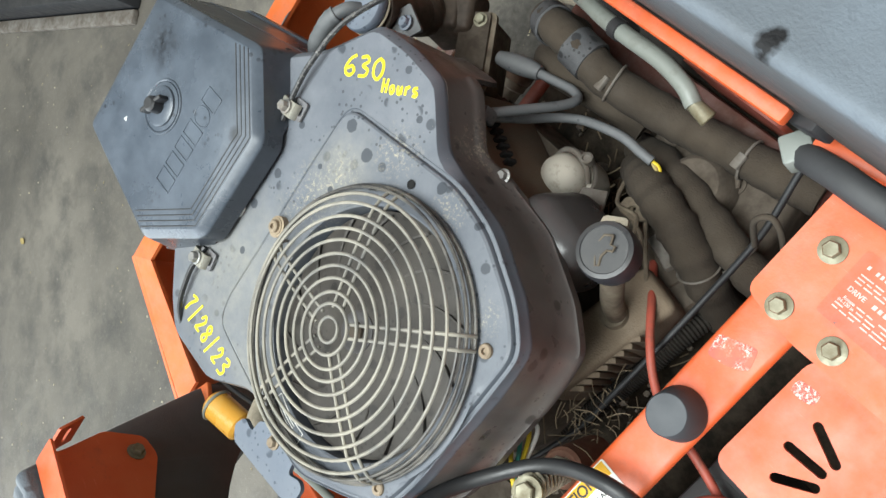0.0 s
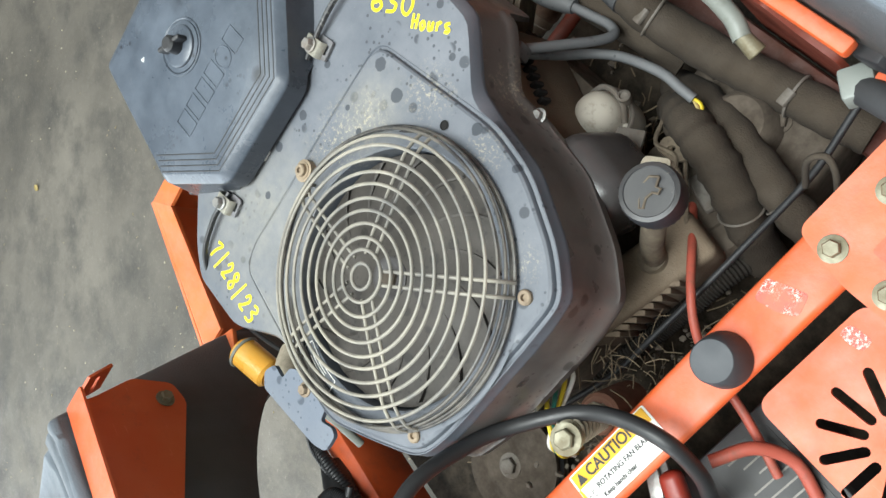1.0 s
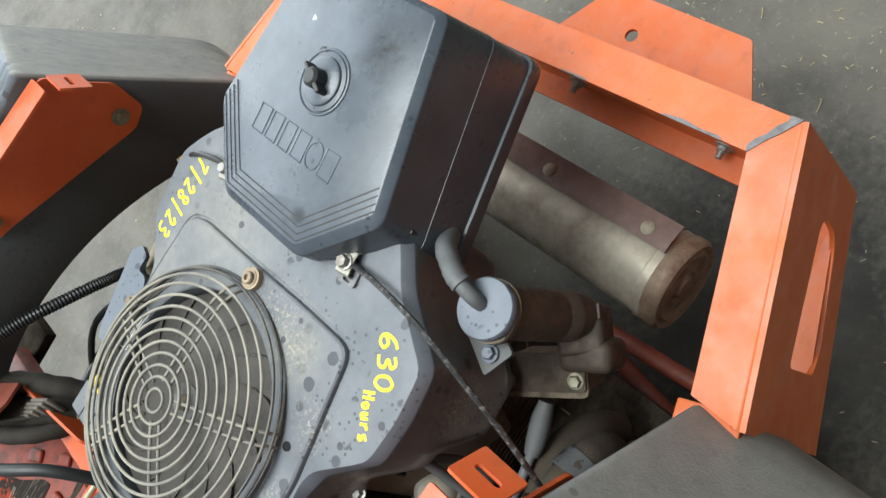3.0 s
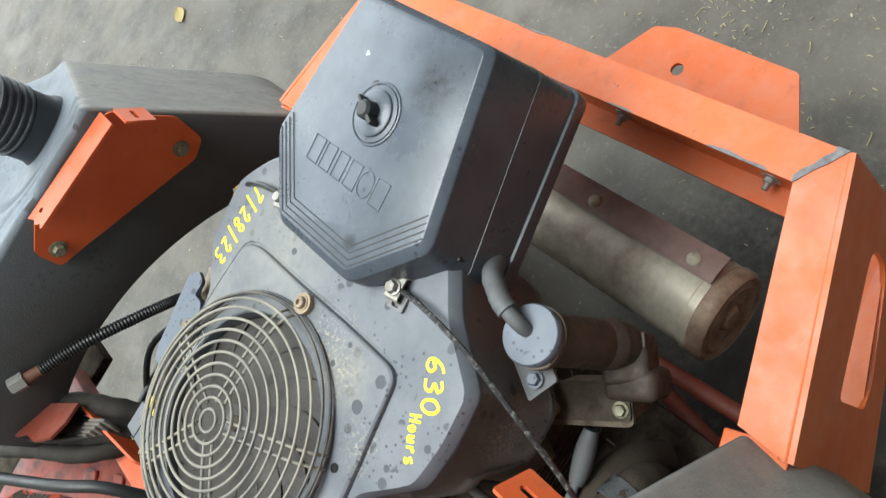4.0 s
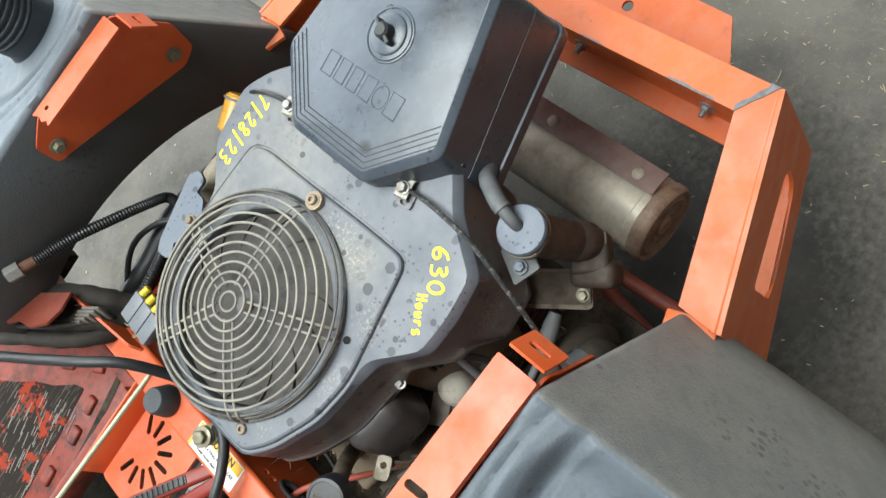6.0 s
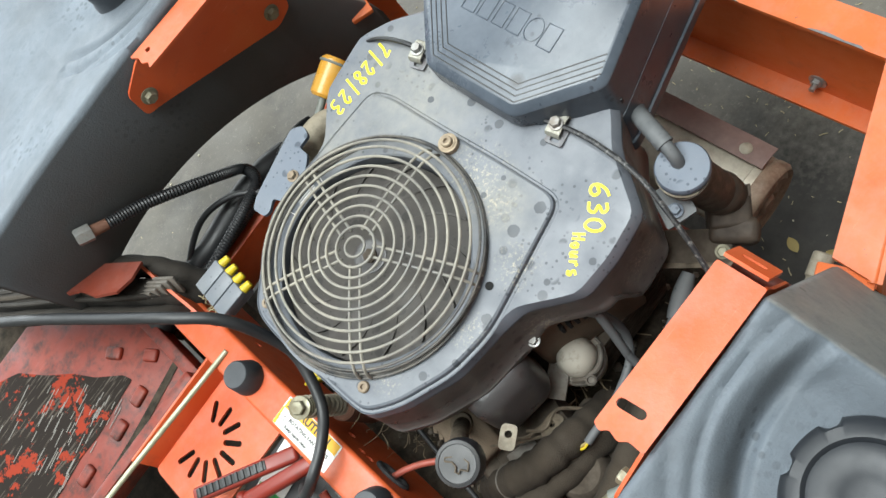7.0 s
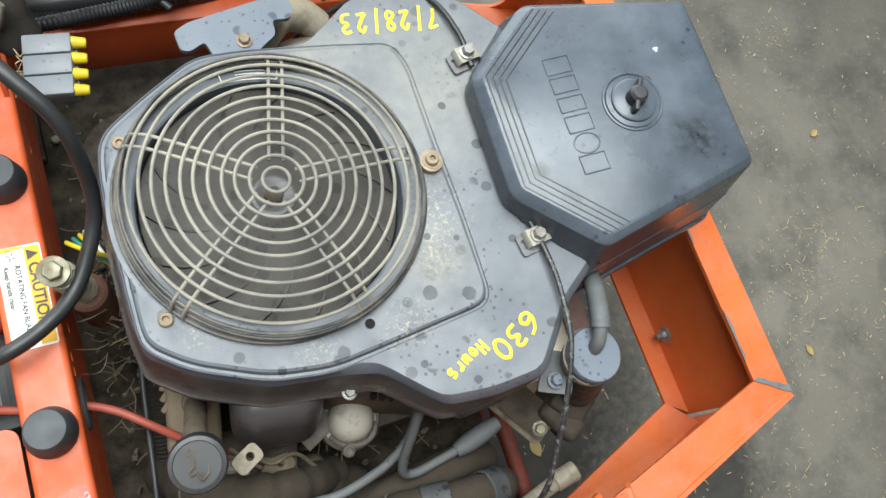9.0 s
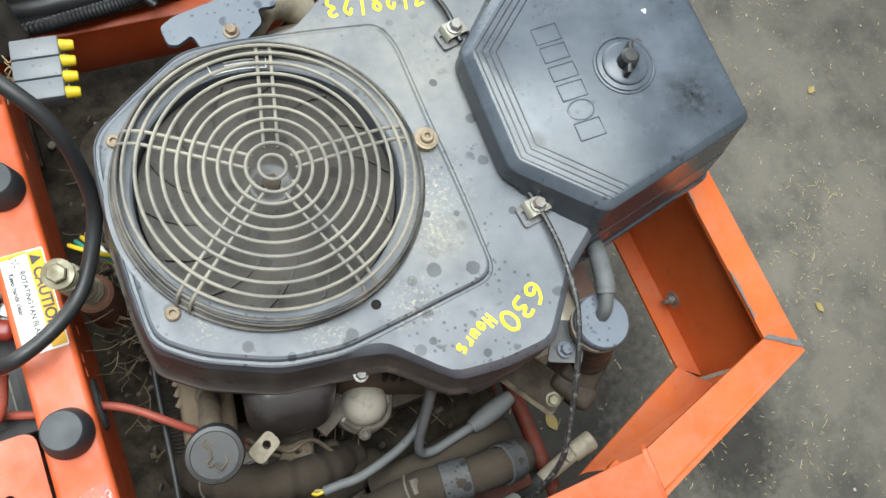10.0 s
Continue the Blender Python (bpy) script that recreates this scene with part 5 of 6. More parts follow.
box(b, M(0.212, 0.0, 0.688), 0.012, 0.11, 0.022, 0.003)
box(b, M(0.230, 0.0, 0.650), 0.06, 0.15, 0.07, 0.006)
part("intake_neck", b, BLACK, cleaner)
b = nb()
box(b, M(0.200, 0.024, 0.692), 0.004, 0.012, 0.006, 0.001)
part("bright_tab", b, LABEL_WHITE, cleaner)

# ---------------------------------------------------------------- breather canister
breather = thing("breather_canister", (0.248, -0.208, 0.50), "round canister with a blue-grey cap beside the air cleaner", "canister")
b = nb()
lathe(b, M(0.2488, -0.2082, 0.650), [(0.0258, 0), (0.0266, 0.002), (0.0266, 0.0085), (0.0252, 0.0108), (0.020, 0.0112), (0, 0.0108)], 44)
part("cap", b, BLUEGREY, breather, "spotted blue-grey cap")
b = nb()
lathe(b, along((0.2672, -0.2235, 0.572), (0.2475, -0.2093, 0.650)), [(0, 0), (0.0225, 0), (0.0232, 0.003), (0.0232, 0.073), (0.0268, 0.0745), (0.0268, 0.0790), (0, 0.0790)], 40)
part("can", b, DARKRUST, breather, "dark rust-brown can")
b = nb()
ring(b, M(0.2488, -0.2084, 0.6480), 0.0262, 0.0012, 48, 6)
part("band", b, TAN, breather, "pale band")
b = nb()
plate(b, M(0.221, -0.211, 0.627, 4, -6, -30), round_poly([(-0.015, -0.023), (0.018, -0.019), (0.018, 0.022), (-0.014, 0.018)], 0.003), (), 0.004)
bracket = part("bracket", b, LEAD_GREY, breather, "blue-grey bracket")
b = nb()
hexhead(b, M(0.216, -0.219, 0.628), 0.006, 0.005, 0.008)
part("bolt", b, BLUEGREY, bracket)
b = nb()
tube(b, [(0.2495, -0.2045, 0.656), (0.252, -0.197, 0.670), (0.258, -0.178, 0.676), (0.270, -0.148, 0.664), (0.284, -0.128, 0.640)], 0.0068, 14, 8)
elbow = part("elbow_hose", b, LEAD_GREY, breather, "grey rubber elbow hose")
b = nb()
tube(b, [(0.2553, -0.1870, 0.6745), (0.258, -0.178, 0.676), (0.2635, -0.164, 0.6715), (0.270, -0.148, 0.664), (0.280, -0.132, 0.646)], 0.0093, 16, 6, True, lambda n: 1 + 0.03 * math.sin(1.7 * n))
part("sleeve", b, LEAD_GREY, elbow, "speckled grey rubber sleeve")
b = nb()
lathe(b, along((0.2672, -0.2235, 0.573), (0.2900, -0.2395, 0.510)), [(0.0225, 0), (0.0238, 0.003), (0.0238, 0.016), (0.0215, 0.018), (0.0215, 0.030), (0.018, 0.040), (0, 0.040)], 40)
part("stepped_base", b, DARKRUST, breather, "dark stepped base")
b = nb()
box(b, M(0.268, -0.236, 0.522, 6, 8, -51), 0.044, 0.048, 0.056, 0.006, 3)
box(b, M(0.254, -0.254, 0.520, 14, 0, -58), 0.052, 0.030, 0.050, 0.009, 3)
for n in range(5):
    box(b, M(0.275 + 0.0042 * n, -0.2265 - 0.0052 * n, 0.5502, 6, 8, -51), 0.0030, 0.014, 0.0022, 0.0006, 1)
part("carrier", b, DARKRUST, breather, "grimy carrier bracket")
b = nb()
VC = M(0.210, -0.227, 0.527, 16, 0, -55.4)
plate(b, VC, round_poly([(-0.045, -0.021), (0.045, -0.021), (0.045, 0.021), (-0.045, 0.021)], 0.008), (), 0.006)
plate(b, VC @ Matrix.Translation((0, 0, -0.012)), round_poly([(-0.041, -0.018), (0.041, -0.018), (0.041, 0.018), (-0.041, 0.018)], 0.007), (), 0.05)
valve = part("valve_cover", b, DIRTY_TAN, breather, "dirty cream valve cover rim")
b = nb()
plate(b, VC @ Matrix.Translation((0.002, 0.001, 0.004)), round_poly([(-0.040, -0.016), (0.042, -0.016), (0.042, 0.019), (-0.040, 0.019)], 0.006), (), 0.0035)
part("cover_face", b, DARKCAST, valve, "oily dark face")
for dx in (-0.034, 0.035):
    b = nb()
    hexhead(b, VC @ Matrix.Translation((dx, -0.004, 0.004)), 0.006, 0.005, 0.008)
    part("bolt", b, ZINC, valve)

# ---------------------------------------------------------------- muffler
muffler = thing("muffler", (0.365, 0.0, 0.25), "dusty steel muffler drum with a riveted brown heat shield", "muffler")
b = nb()
MUF = along((0.354, -0.205, 0.316), (0.354, 0.25, 0.316))
lathe(b, MUF, [(0.0, -0.012), (0.044, -0.010), (0.052, -0.004), (0.058, 0.0), (0.0585, 0.010), (0.056, 0.012), (0.056, 0.44), (0.05, 0.455), (0, 0.458)], 56)
part("drum", b, MUFFLER, muffler, "pale heat-stained drum")
b = nb()
lathe(b, along((0.354, -0.217, 0.316), (0.354, -0.26, 0.316)), [(0.0575, -0.012), (0.0595, -0.008), (0.0595, 0.004), (0.055, 0.010), (0.049, 0.0065), (0.043, 0.010), (0.036, 0.0065), (0.022, 0.0085), (0.017, 0.005), (0.012, 0.011), (0, 0.0115)], 48)
part("end_cap", b, END_CAP, muffler, "heat-stained pressed end cap")
b = nb()
arc = []
for k in range(9):
    arc.append((0.3735 + 0.0045 * k, 0.3775 - 0.000 * k - 0.00012 * k * k))
vs = [[(b.verts.new((x, y, z)), b.verts.new((x, y, z - 0.002))) for x, z in arc] for y in (-0.205, 0.21)]
for k in range(8):
    b.faces.new((vs[0][k][0], vs[1][k][0], vs[1][k + 1][0], vs[0][k + 1][0]))
    b.faces.new((vs[0][k][1], vs[0][k + 1][1], vs[1][k + 1][1], vs[1][k][1]))
    for v in vs:
        b.faces.new((v[k][0], v[k + 1][0], v[k + 1][1], v[k][1]))
for k in (0, 8):
    b.faces.new((vs[0][k][0], vs[0][k][1], vs[1][k][1], vs[1][k][0]))
shield = part("heat_shield", b, SHIELD, muffler, "brown heat shield")
for y in (-0.173, -0.026, 0.121):
    b = nb()
    lathe(b, M(0.388, y, 0.3765, 0, 4, 0), [(0.0085, 0.0), (0.0085, 0.001), (0.006, 0.003), (0, 0.0035)], 20)
    part("rivet", b, TAN, shield)
b = nb()
tube(b, [(0.21, 0.17, 0.47), (0.27, 0.19, 0.45), (0.32, 0.20, 0.40), (0.34, 0.19, 0.36)], 0.016, 14)
part("exhaust_pipe", b, RUSTY, muffler)

# ---------------------------------------------------------------- fuel tanks
ARCH_X, ARCH_Z, ARCH_R = -0.12, 0.222, 0.405


def tank_top(x, w, bowl=0.026):
    """Height of the tank's top at x and at w metres out from its inner wall."""
    z = 0.795 - 0.02 * smoothstep(-0.1, -0.5, x)
    # rear slope
    if x > 0.156:
        k = x - 0.156
        z -= 2.32 * (k - 0.003) if k > 0.006 else 2.32 * k * k / 0.012
    # falls away outwards
    z -= 0.285 * max(w - 0.004, 0.0)
    # bowl round the filler with a raised lip
    d = math.hypot(x - 0.086, w - 0.133)
    z -= bowl * smoothstep(0.112, 0.084, d) * smoothstep(0.165, 0.120, x)
    g = abs(d - 0.135)
    z -= 0.004 * max(0.0, 1 - g / 0.012) ** 2 * (1 if w < 0.12 else 0.3) * smoothstep(0.160, 0.120, x)
    # two curved grooves beside the inner wall
    e = math.hypot(x - 0.105, w - 0.198)
    fade = smoothstep(0.172, 0.140, x) * smoothstep(0.14, 0.10, w)
    z -= fade * (0.0100 * smoothstep(0.0, 1.0, max(0.0, 1 - abs(e - 0.156) / 0.0115)) + 0.0045 * max(0.0, 1 - abs(e - 0.184) / 0.0090) ** 2)
    # rounded edges
    for e in (w, 0.272 - w, 0.283 - x, x + 0.30):
        r = 0.009 if e == w else 0.018
        if e < r:
            z -= r - math.sqrt(max(r ** 2 - (r - max(e, 0.0)) ** 2, 0.0))
    return z


def flare(x, w):
    """The tank widens towards the front."""
    return 0.20 * smoothstep(0.13, 0.272, w) * smoothstep(0.17, -0.02, x)


def fuel_tank(sy, label):
    bowl = 0.026 if sy < 0 else 0.004
    t = thing("fuel_tank", (-0.1, sy * 0.49, 0.38), label, "fuel tank", "fuel tanks")
    bm = nb()
    xs = np.concatenate([np.linspace(-0.30, -0.282, 5), np.linspace(-0.275, 0.10, 90), np.linspace(0.104, 0.262, 52), np.linspace(0.265, 0.283, 6)])
    ws = np.concatenate([np.linspace(0.0, 0.018, 6), np.linspace(0.0195, 0.085, 52), np.linspace(0.088, 0.25, 52), np.linspace(0.254, 0.272, 6)])
    grid = [[bm.verts.new((x, sy * (0.355 + w + flare(x, w)), tank_top(x, w, bowl))) for w in ws] for x in xs]

    def low(x):
        d = ARCH_R ** 2 - (x - ARCH_X) ** 2
        return ARCH_Z + math.sqrt(d) if d > 0 else ARCH_Z

    under = [[bm.verts.new((x, sy * (0.355 + w + flare(x, w)), min(max(low(x), 0.40), tank_top(x, w, bowl) - 0.004))) for w in (0.0, 0.272)] for x in xs]
    n, k = len(xs), len(ws)
    for i in range(n - 1):
        for j in range(k - 1):
            bm.faces.new((grid[i][j], grid[i + 1][j], grid[i + 1][j + 1], grid[i][j + 1]))
        bm.faces.new((under[i][0], under[i + 1][0], grid[i + 1][0], grid[i][0]))
        bm.faces.new((under[i][1], grid[i][-1], grid[i + 1][-1], under[i + 1][1]))
        bm.faces.new((under[i][0], under[i][1], under[i + 1][1], under[i + 1][0]))
    for i in (0, n - 1):
        bm.faces.new([under[i][0]] + grid[i] + [under[i][1]])
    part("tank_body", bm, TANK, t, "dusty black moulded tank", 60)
    # angle bracket on the inner wall
    fl = 0.797 if sy < 0 else 0.782
    bm = nb()
    rise = Matrix.Translation((0.090, sy * (0.331 if sy < 0 else 0.333), fl)) @ Matrix.Rotation(radians(4.2), 4, "Y")
    if sy < 0:
        edge = [(-0.073, -0.0235), (0.075, -0.0235), (0.075, 0.018), (-0.076, 0.018), (-0.079, 0.011), (-0.074, 0.006), (-0.077, -0.004), (-0.072, -0.010)]
    else:
        edge = [(-0.070, -0.018), (-0.066, -0.010), (-0.072, -0.003), (-0.069, 0.006), (-0.075, 0.018), (0.075, 0.018), (0.075, -0.018)]
    plate(bm, rise, round_poly(edge, 0.002, 2), [slot(-0.052, -sy * 0.002 - 0.0, 0.024, 0.008, 90 - sy * 6)] if sy < 0 else [slot(-0.055, 0.004, 0.007, 0.0069)], 0.003)
    flange = part("bracket_flange", bm, ORANGE, t, "orange bracket flange")
    bm = nb()
    m = Matrix.Translation((0, sy * 0.3515, 0)) @ Matrix.Rotation(radians(90), 4, "X")
    plate(bm, m if sy < 0 else m @ Matrix.Translation((0, 0, 0.003)), round_poly([(-0.030, 0.722), (-0.010, 0.715), (0.160, 0.638), (0.188, 0.645), (0.199, 0.692), (0.176, 0.745), (0.170, 0.770), (0.018, 0.781), (-0.024, 0.760)], 0.008), (), 0.003)
    web = part("bracket_web", bm, ORANGE, t, "orange bracket sheet")
    bm = nb()
    plate(bm, Matrix.Translation((0.1830, sy * 0.3310, 0.764 if sy < 0 else 0.750)) @ Matrix.Rotation(radians(62), 4, "Y"), round_poly([(-0.018, -0.019), (0.018, -0.019), (0.018, 0.019), (-0.018, 0.019)], 0.002, 2), [slot(0.0, 0.0, 0.022, 0.006, 90)], 0.003)
    part("bracket_tab", bm, ORANGE, t, "orange tab with a slot")
    for x, z in ((0.165, 0.664), (-0.009, 0.738)):
        bm = nb()
        hexhead(bm, along((x, sy * 0.348, z), (x, sy * 0.30, z)), 0.0075, 0.0075, 0.011)
        part("bolt", bm, ZINC, web, "zinc bolt")
    return t


left_tank = fuel_tank(-1, "black plastic side fuel tank with its cap screwed on")
right_tank = fuel_tank(1, "black plastic side fuel tank with an open threaded neck")
FZ = tank_top(0.086, 0.133)
b = nb()
CAPM = M(0.084, -0.488, FZ - 0.003, -9, 0, 12) @ Matrix.Diagonal((1.045, 1.045, 1, 1))
lathe(b, CAPM, [(0.052, 0.0), (0.0565, 0.004), (0.0575, 0.016), (0.0565, 0.026), (0.0535, 0.032), (0.049, 0.0350), (0.041, 0.0358), (0.038, 0.032), (0, 0.031)], 128, lambda a, i: 1.0 - (0.085 * smoothstep(0.45, 0.85, math.cos(8 * a)) if 0 < i < 5 else 0))
cap = part("fuel_cap", b, GLOSS_BLACK, left_tank, "black fuel cap with finger notches")
b = nb()
lathe(b, CAPM @ Matrix.Translation((0, 0, 0.0305)), [(0.038, 0.0), (0.038, 0.003), (0.035, 0.0045), (0.018, 0.0045), (0.016, 0.003), (0, 0.003)], 48)
part("cap_disc", b, GLOSS_BLACK, cap)
b = nb()
NECK = M(0.084, 0.493, 0.755, 1, -1, 0)
prof = [(0.052, -0.02), (0.049, 0), (0.0455, 0.006), (0.0445, 0.012), (0.0445, 0.030)]
for n in range(5):
    prof += [(0.043, 0.030 + 0.008 * n), (0.0465, 0.0325 + 0.008 * n), (0.0465, 0.0345 + 0.008 * n), (0.043, 0.037 + 0.008 * n)]
prof += [(0.043, 0.073), (0.040, 0.075), (0.038, 0.073), (0.038, 0.01), (0, 0.01)]
lathe(b, NECK @ Matrix.Diagonal((1.01, 1.01, 1.16, 1)), prof, 48)
part("filler_neck", b, NECK_PLASTIC, right_tank, "open threaded filler neck")

# ---------------------------------------------------------------- battery well
battery = thing("battery", (-0.36, -0.02, 0.30), "black battery with worn labels in the well before the beam", "battery")
b = nb()
box(b, M(-0.345, -0.022, 0.400), 0.19, 0.165, 0.16, 0.006)
part("case", b, BLACK, battery)
b = nb()
box(b, M(-0.345, -0.022, 0.486), 0.194, 0.168, 0.018, 0.004)
case_lid = part("lid", b, RUBBER, battery, "dark grey battery lid")
b = nb()
plate(b, M(-0.335, -0.060, 0.4958), round_poly([(-0.075, -0.035), (0.075, -0.035), (0.075, 0.030), (-0.075, 0.030)], 0.008), (), 0.0006)
lab = part("black_label", b, PRINT, case_lid, "black label with unreadable print")
b = nb()
for n in range(8):
    plate(b, M(-0.268 - 0.010 * n, -0.062, 0.4964, 0, 0, 90), [(-0.024, -0.0008), (0.016 - 0.008 * (n % 3), -0.0008), (0.016 - 0.008 * (n % 3), 0.0008), (-0.024, 0.0008)], (), 0.0004)
tagged(part("print_bar", b, FADED_PRINT, lab, "pale rows of unreadable print"), kind="stuff")
b = nb()
plate(b, M(-0.300, 0.030, 0.4962, 0, 0, 6), [(-0.042, -0.022), (0.042, -0.022), (0.042, 0.022), (-0.042, 0.022)], (), 0.0006)
wl = part("white_label", b, LABEL_WHITE, case_lid, "white label with a green stripe")
b = nb()
plate(b, M(-0.300, 0.030, 0.4968, 0, 0, 6) @ M(-0.03, 0, 0), [(-0.008, -0.020), (0.004, -0.020), (0.004, 0.020), (-0.008, 0.020)], (), 0.0004)
part("green_stripe", b, GREEN, wl)

# red jumper clamp lying over the battery
clamp = thing("jumper_clamp", (-0.30, 0.03, 0.50), "red vinyl jumper clamp with bare jaws lying over the battery", "jumper clamp")
HA, HB = M(-0.318, 0.046, 0.538, 0, 4, -30), M(-0.296, 0.006, 0.532, 0, -3, -25)
b = nb()
box(b, HA, 0.150, 0.020, 0.014, 0.005, 3)
part("handle", b, RED, clamp, "red vinyl handle")
b = nb()
box(b, HB, 0.115, 0.020, 0.018, 0.007, 3)
box(b, HB @ M(-0.055, 0.002, 0), 0.016, 0.024, 0.022, 0.008, 3)
part("handle", b, RED, clamp, "red vinyl handle")
b = nb()
box(b, HA @ M(-0.018, 0, 0.0062), 0.100, 0.012, 0.004, 0.001)
part("handle_inset", b, PRINT, clamp, "dark inset of the handle")
b = nb()
for n in range(11):
    box(b, HA @ M(-0.063 + 0.009 * n, 0, 0.0086), 0.004, 0.012, 0.002, 0.0006, 1)
part("grip_ribs", b, BLACK, clamp)
b = nb()
box(b, HA @ M(0.088, 0, -0.004), 0.04, 0.012, 0.004, 0.001)
box(b, HA @ M(0.088, -0.006, -0.012), 0.04, 0.012, 0.004, 0.001)
rod(b, HA @ Vector((0.07, -0.02, -0.004)), HA @ Vector((0.07, 0.016, -0.004)), 0.005, 12)
part("jaw", b, STEEL, clamp)

# ---------------------------------------------------------------- spring post by the beam
post = thing("spring_post", (-0.185, -0.006, 0.50), "zinc bolt with a coil spring standing beside the cross beam", "spring post")
b = nb()
hexhead(b, M(-0.1870, -0.004, 0.6175, 8, -4, 10), 0.0088, 0.0075, 0.0135)
for n in range(3):
    lathe(b, M(-0.1865 + 0.001 * n, -0.004, 0.6150 - 0.0035 * n, 8, -4, 0), [(0.006, 0), (0.0130, 0), (0.0130, 0.0020), (0.006, 0.0020)], 28)
part("bolt_head", b, ZINC, post)
b = nb()
pts = []
for k in range(90):
    a = k * 2 * math.pi / 10
    pts.append((-0.184 + 0.0115 * math.cos(a) + 0.012 * k / 90, -0.005 + 0.0115 * math.sin(a), 0.612 - 0.070 * k / 90))
tube(b, pts, 0.0022, 7, 1, False)
part("spring", b, TAN, post, "dusty coil spring")
b = nb()
rod(b, (-0.186, -0.006, 0.617), (-0.170, -0.006, 0.50), 0.0065, 14)
part("shank", b, STEEL, post)
b = nb()
rod(b, (-0.172, -0.006, 0.545), (-0.165, -0.006, 0.47), 0.019, 24, 0.021, 0.003)
part("sleeve", b, RUSTY, post, "rusted sleeve")

# ---------------------------------------------------------------- connector block
conn = thing("connector_block", (-0.15, 0.215, 0.56), "grey plastic wire connector block with four yellow plugs", "connector")
CM = M(-0.153, 0.206, 0.590, 4, -6, -8)
b = nb()
for n in range(3):
    box(b, CM @ M(-0.004, -0.0215 + 0.0215 * n, 0), 0.044, 0.0205, 0.016, 0.002)
box(b, CM @ M(0, 0.0, -0.010), 0.042, 0.062, 0.012, 0.002)
part("shell", b, GREY_PLASTIC, conn)
for n in range(4):
    b = nb()
    rod(b, CM @ Vector((0.016, -0.0255 + 0.0165 * n, 0.001)), CM @ Vector((0.030, -0.0255 + 0.0165 * n, -0.002)), 0.0062, 12, 0.0050, 0.001)
    part("plug", b, YELLOW, conn, "yellow plug")
b = nb()
rng = random.Random(4)
for n in range(14):
    p = CM @ Vector((-0.026, rng.uniform(-0.015, 0.015), rng.uniform(-0.004, 0.006)))
    tube(b, [p, p + Vector((rng.uniform(-0.01, 0.004), rng.uniform(-0.008, 0.008), rng.uniform(-0.012, 0.004))), p + Vector((rng.uniform(-0.016, 0), rng.uniform(-0.012, 0.012), rng.uniform(-0.024, 0)))], 0.0006, 4, 4)
part("frayed_ends", b, STRAW, conn)

# ---------------------------------------------------------------- hoses, cables and wires


def run(name, label, category, pts, r, material, seg=12, per=10, wave=None, group=""):
    bm = nb()
    tube(bm, pts, r, seg, per, True, wave)
    return tagged(part(name, bm, material), label, category, group)


def corrugated(n):
    return 1.0 if n % 2 else 0.86


run("throttle_cable", "thin black cable clamped to the engine housing", "cable",
    [(0.2125, -0.080, 0.698), (0.2165, -0.110, 0.700), (0.2165, -0.144, 0.702), (0.211, -0.191, 0.699), (0.197, -0.236, 0.683), (0.180, -0.279, 0.659), (0.163, -0.312, 0.635), (0.135, -0.335, 0.58), (0.11, -0.33, 0.50)], 0.0027, FLECKED, 8)
run("choke_cable", "thin black cable clamped at the far side of the housing", "cable",
    [(0.2115, 0.082, 0.697), (0.2085, 0.120, 0.699), (0.195, 0.165, 0.690), (0.165, 0.205, 0.650), (0.11, 0.225, 0.58), (0.06, 0.23, 0.48)], 0.0028, CABLE, 8)
run("battery_cable", "thick black battery cable arching over the cross beam", "cable",
    [(-0.46, 0.50, 0.66), (-0.38, 0.40, 0.705), (-0.30, 0.295, 0.722), (-0.23, 0.195, 0.728), (-0.181, 0.126, 0.728), (-0.150, 0.085, 0.705), (-0.142, 0.052, 0.651), (-0.148, 0.028, 0.622), (-0.172, -0.016, 0.603), (-0.202, -0.045, 0.604), (-0.240, -0.062, 0.603), (-0.268, -0.052, 0.572), (-0.282, -0.030, 0.535), (-0.29, -0.01, 0.50)], 0.0068, CABLE, 14)
for k, dy in enumerate((0.0, 0.034, -0.030)):
    run("loom", "black wiring loom in front of the engine", "cable",
        [(-0.190 + 0.5 * dy, 0.255 + 0.2 * dy, 0.555), (-0.222 + 0.8 * dy, 0.290 + 0.6 * dy, 0.602), (-0.290 + 0.8 * dy, 0.385 + 0.6 * dy, 0.606), (-0.385 + 0.8 * dy, 0.515 + 0.6 * dy, 0.590), (-0.48 + 0.8 * dy, 0.65 + 0.6 * dy, 0.55)], 0.0195 - 0.004 * k, DUSTY_RUBBER, 12, 8, lambda n: 1 + 0.06 * math.sin(1.9 * n) + 0.04 * math.sin(0.7 * n), "looms")
run("hydraulic_hose", "black corrugated hose with a loose nut end", "hose",
    [(-0.172, 0.342, 0.679), (-0.13, 0.340, 0.652), (-0.085, 0.337, 0.614), (-0.045, 0.336, 0.575), (-0.022, 0.328, 0.556), (-0.024, 0.304, 0.552), (-0.055, 0.296, 0.546), (-0.106, 0.300, 0.530), (-0.17, 0.300, 0.520), (-0.24, 0.31, 0.50)], 0.0084, CABLE, 12, 26, corrugated)
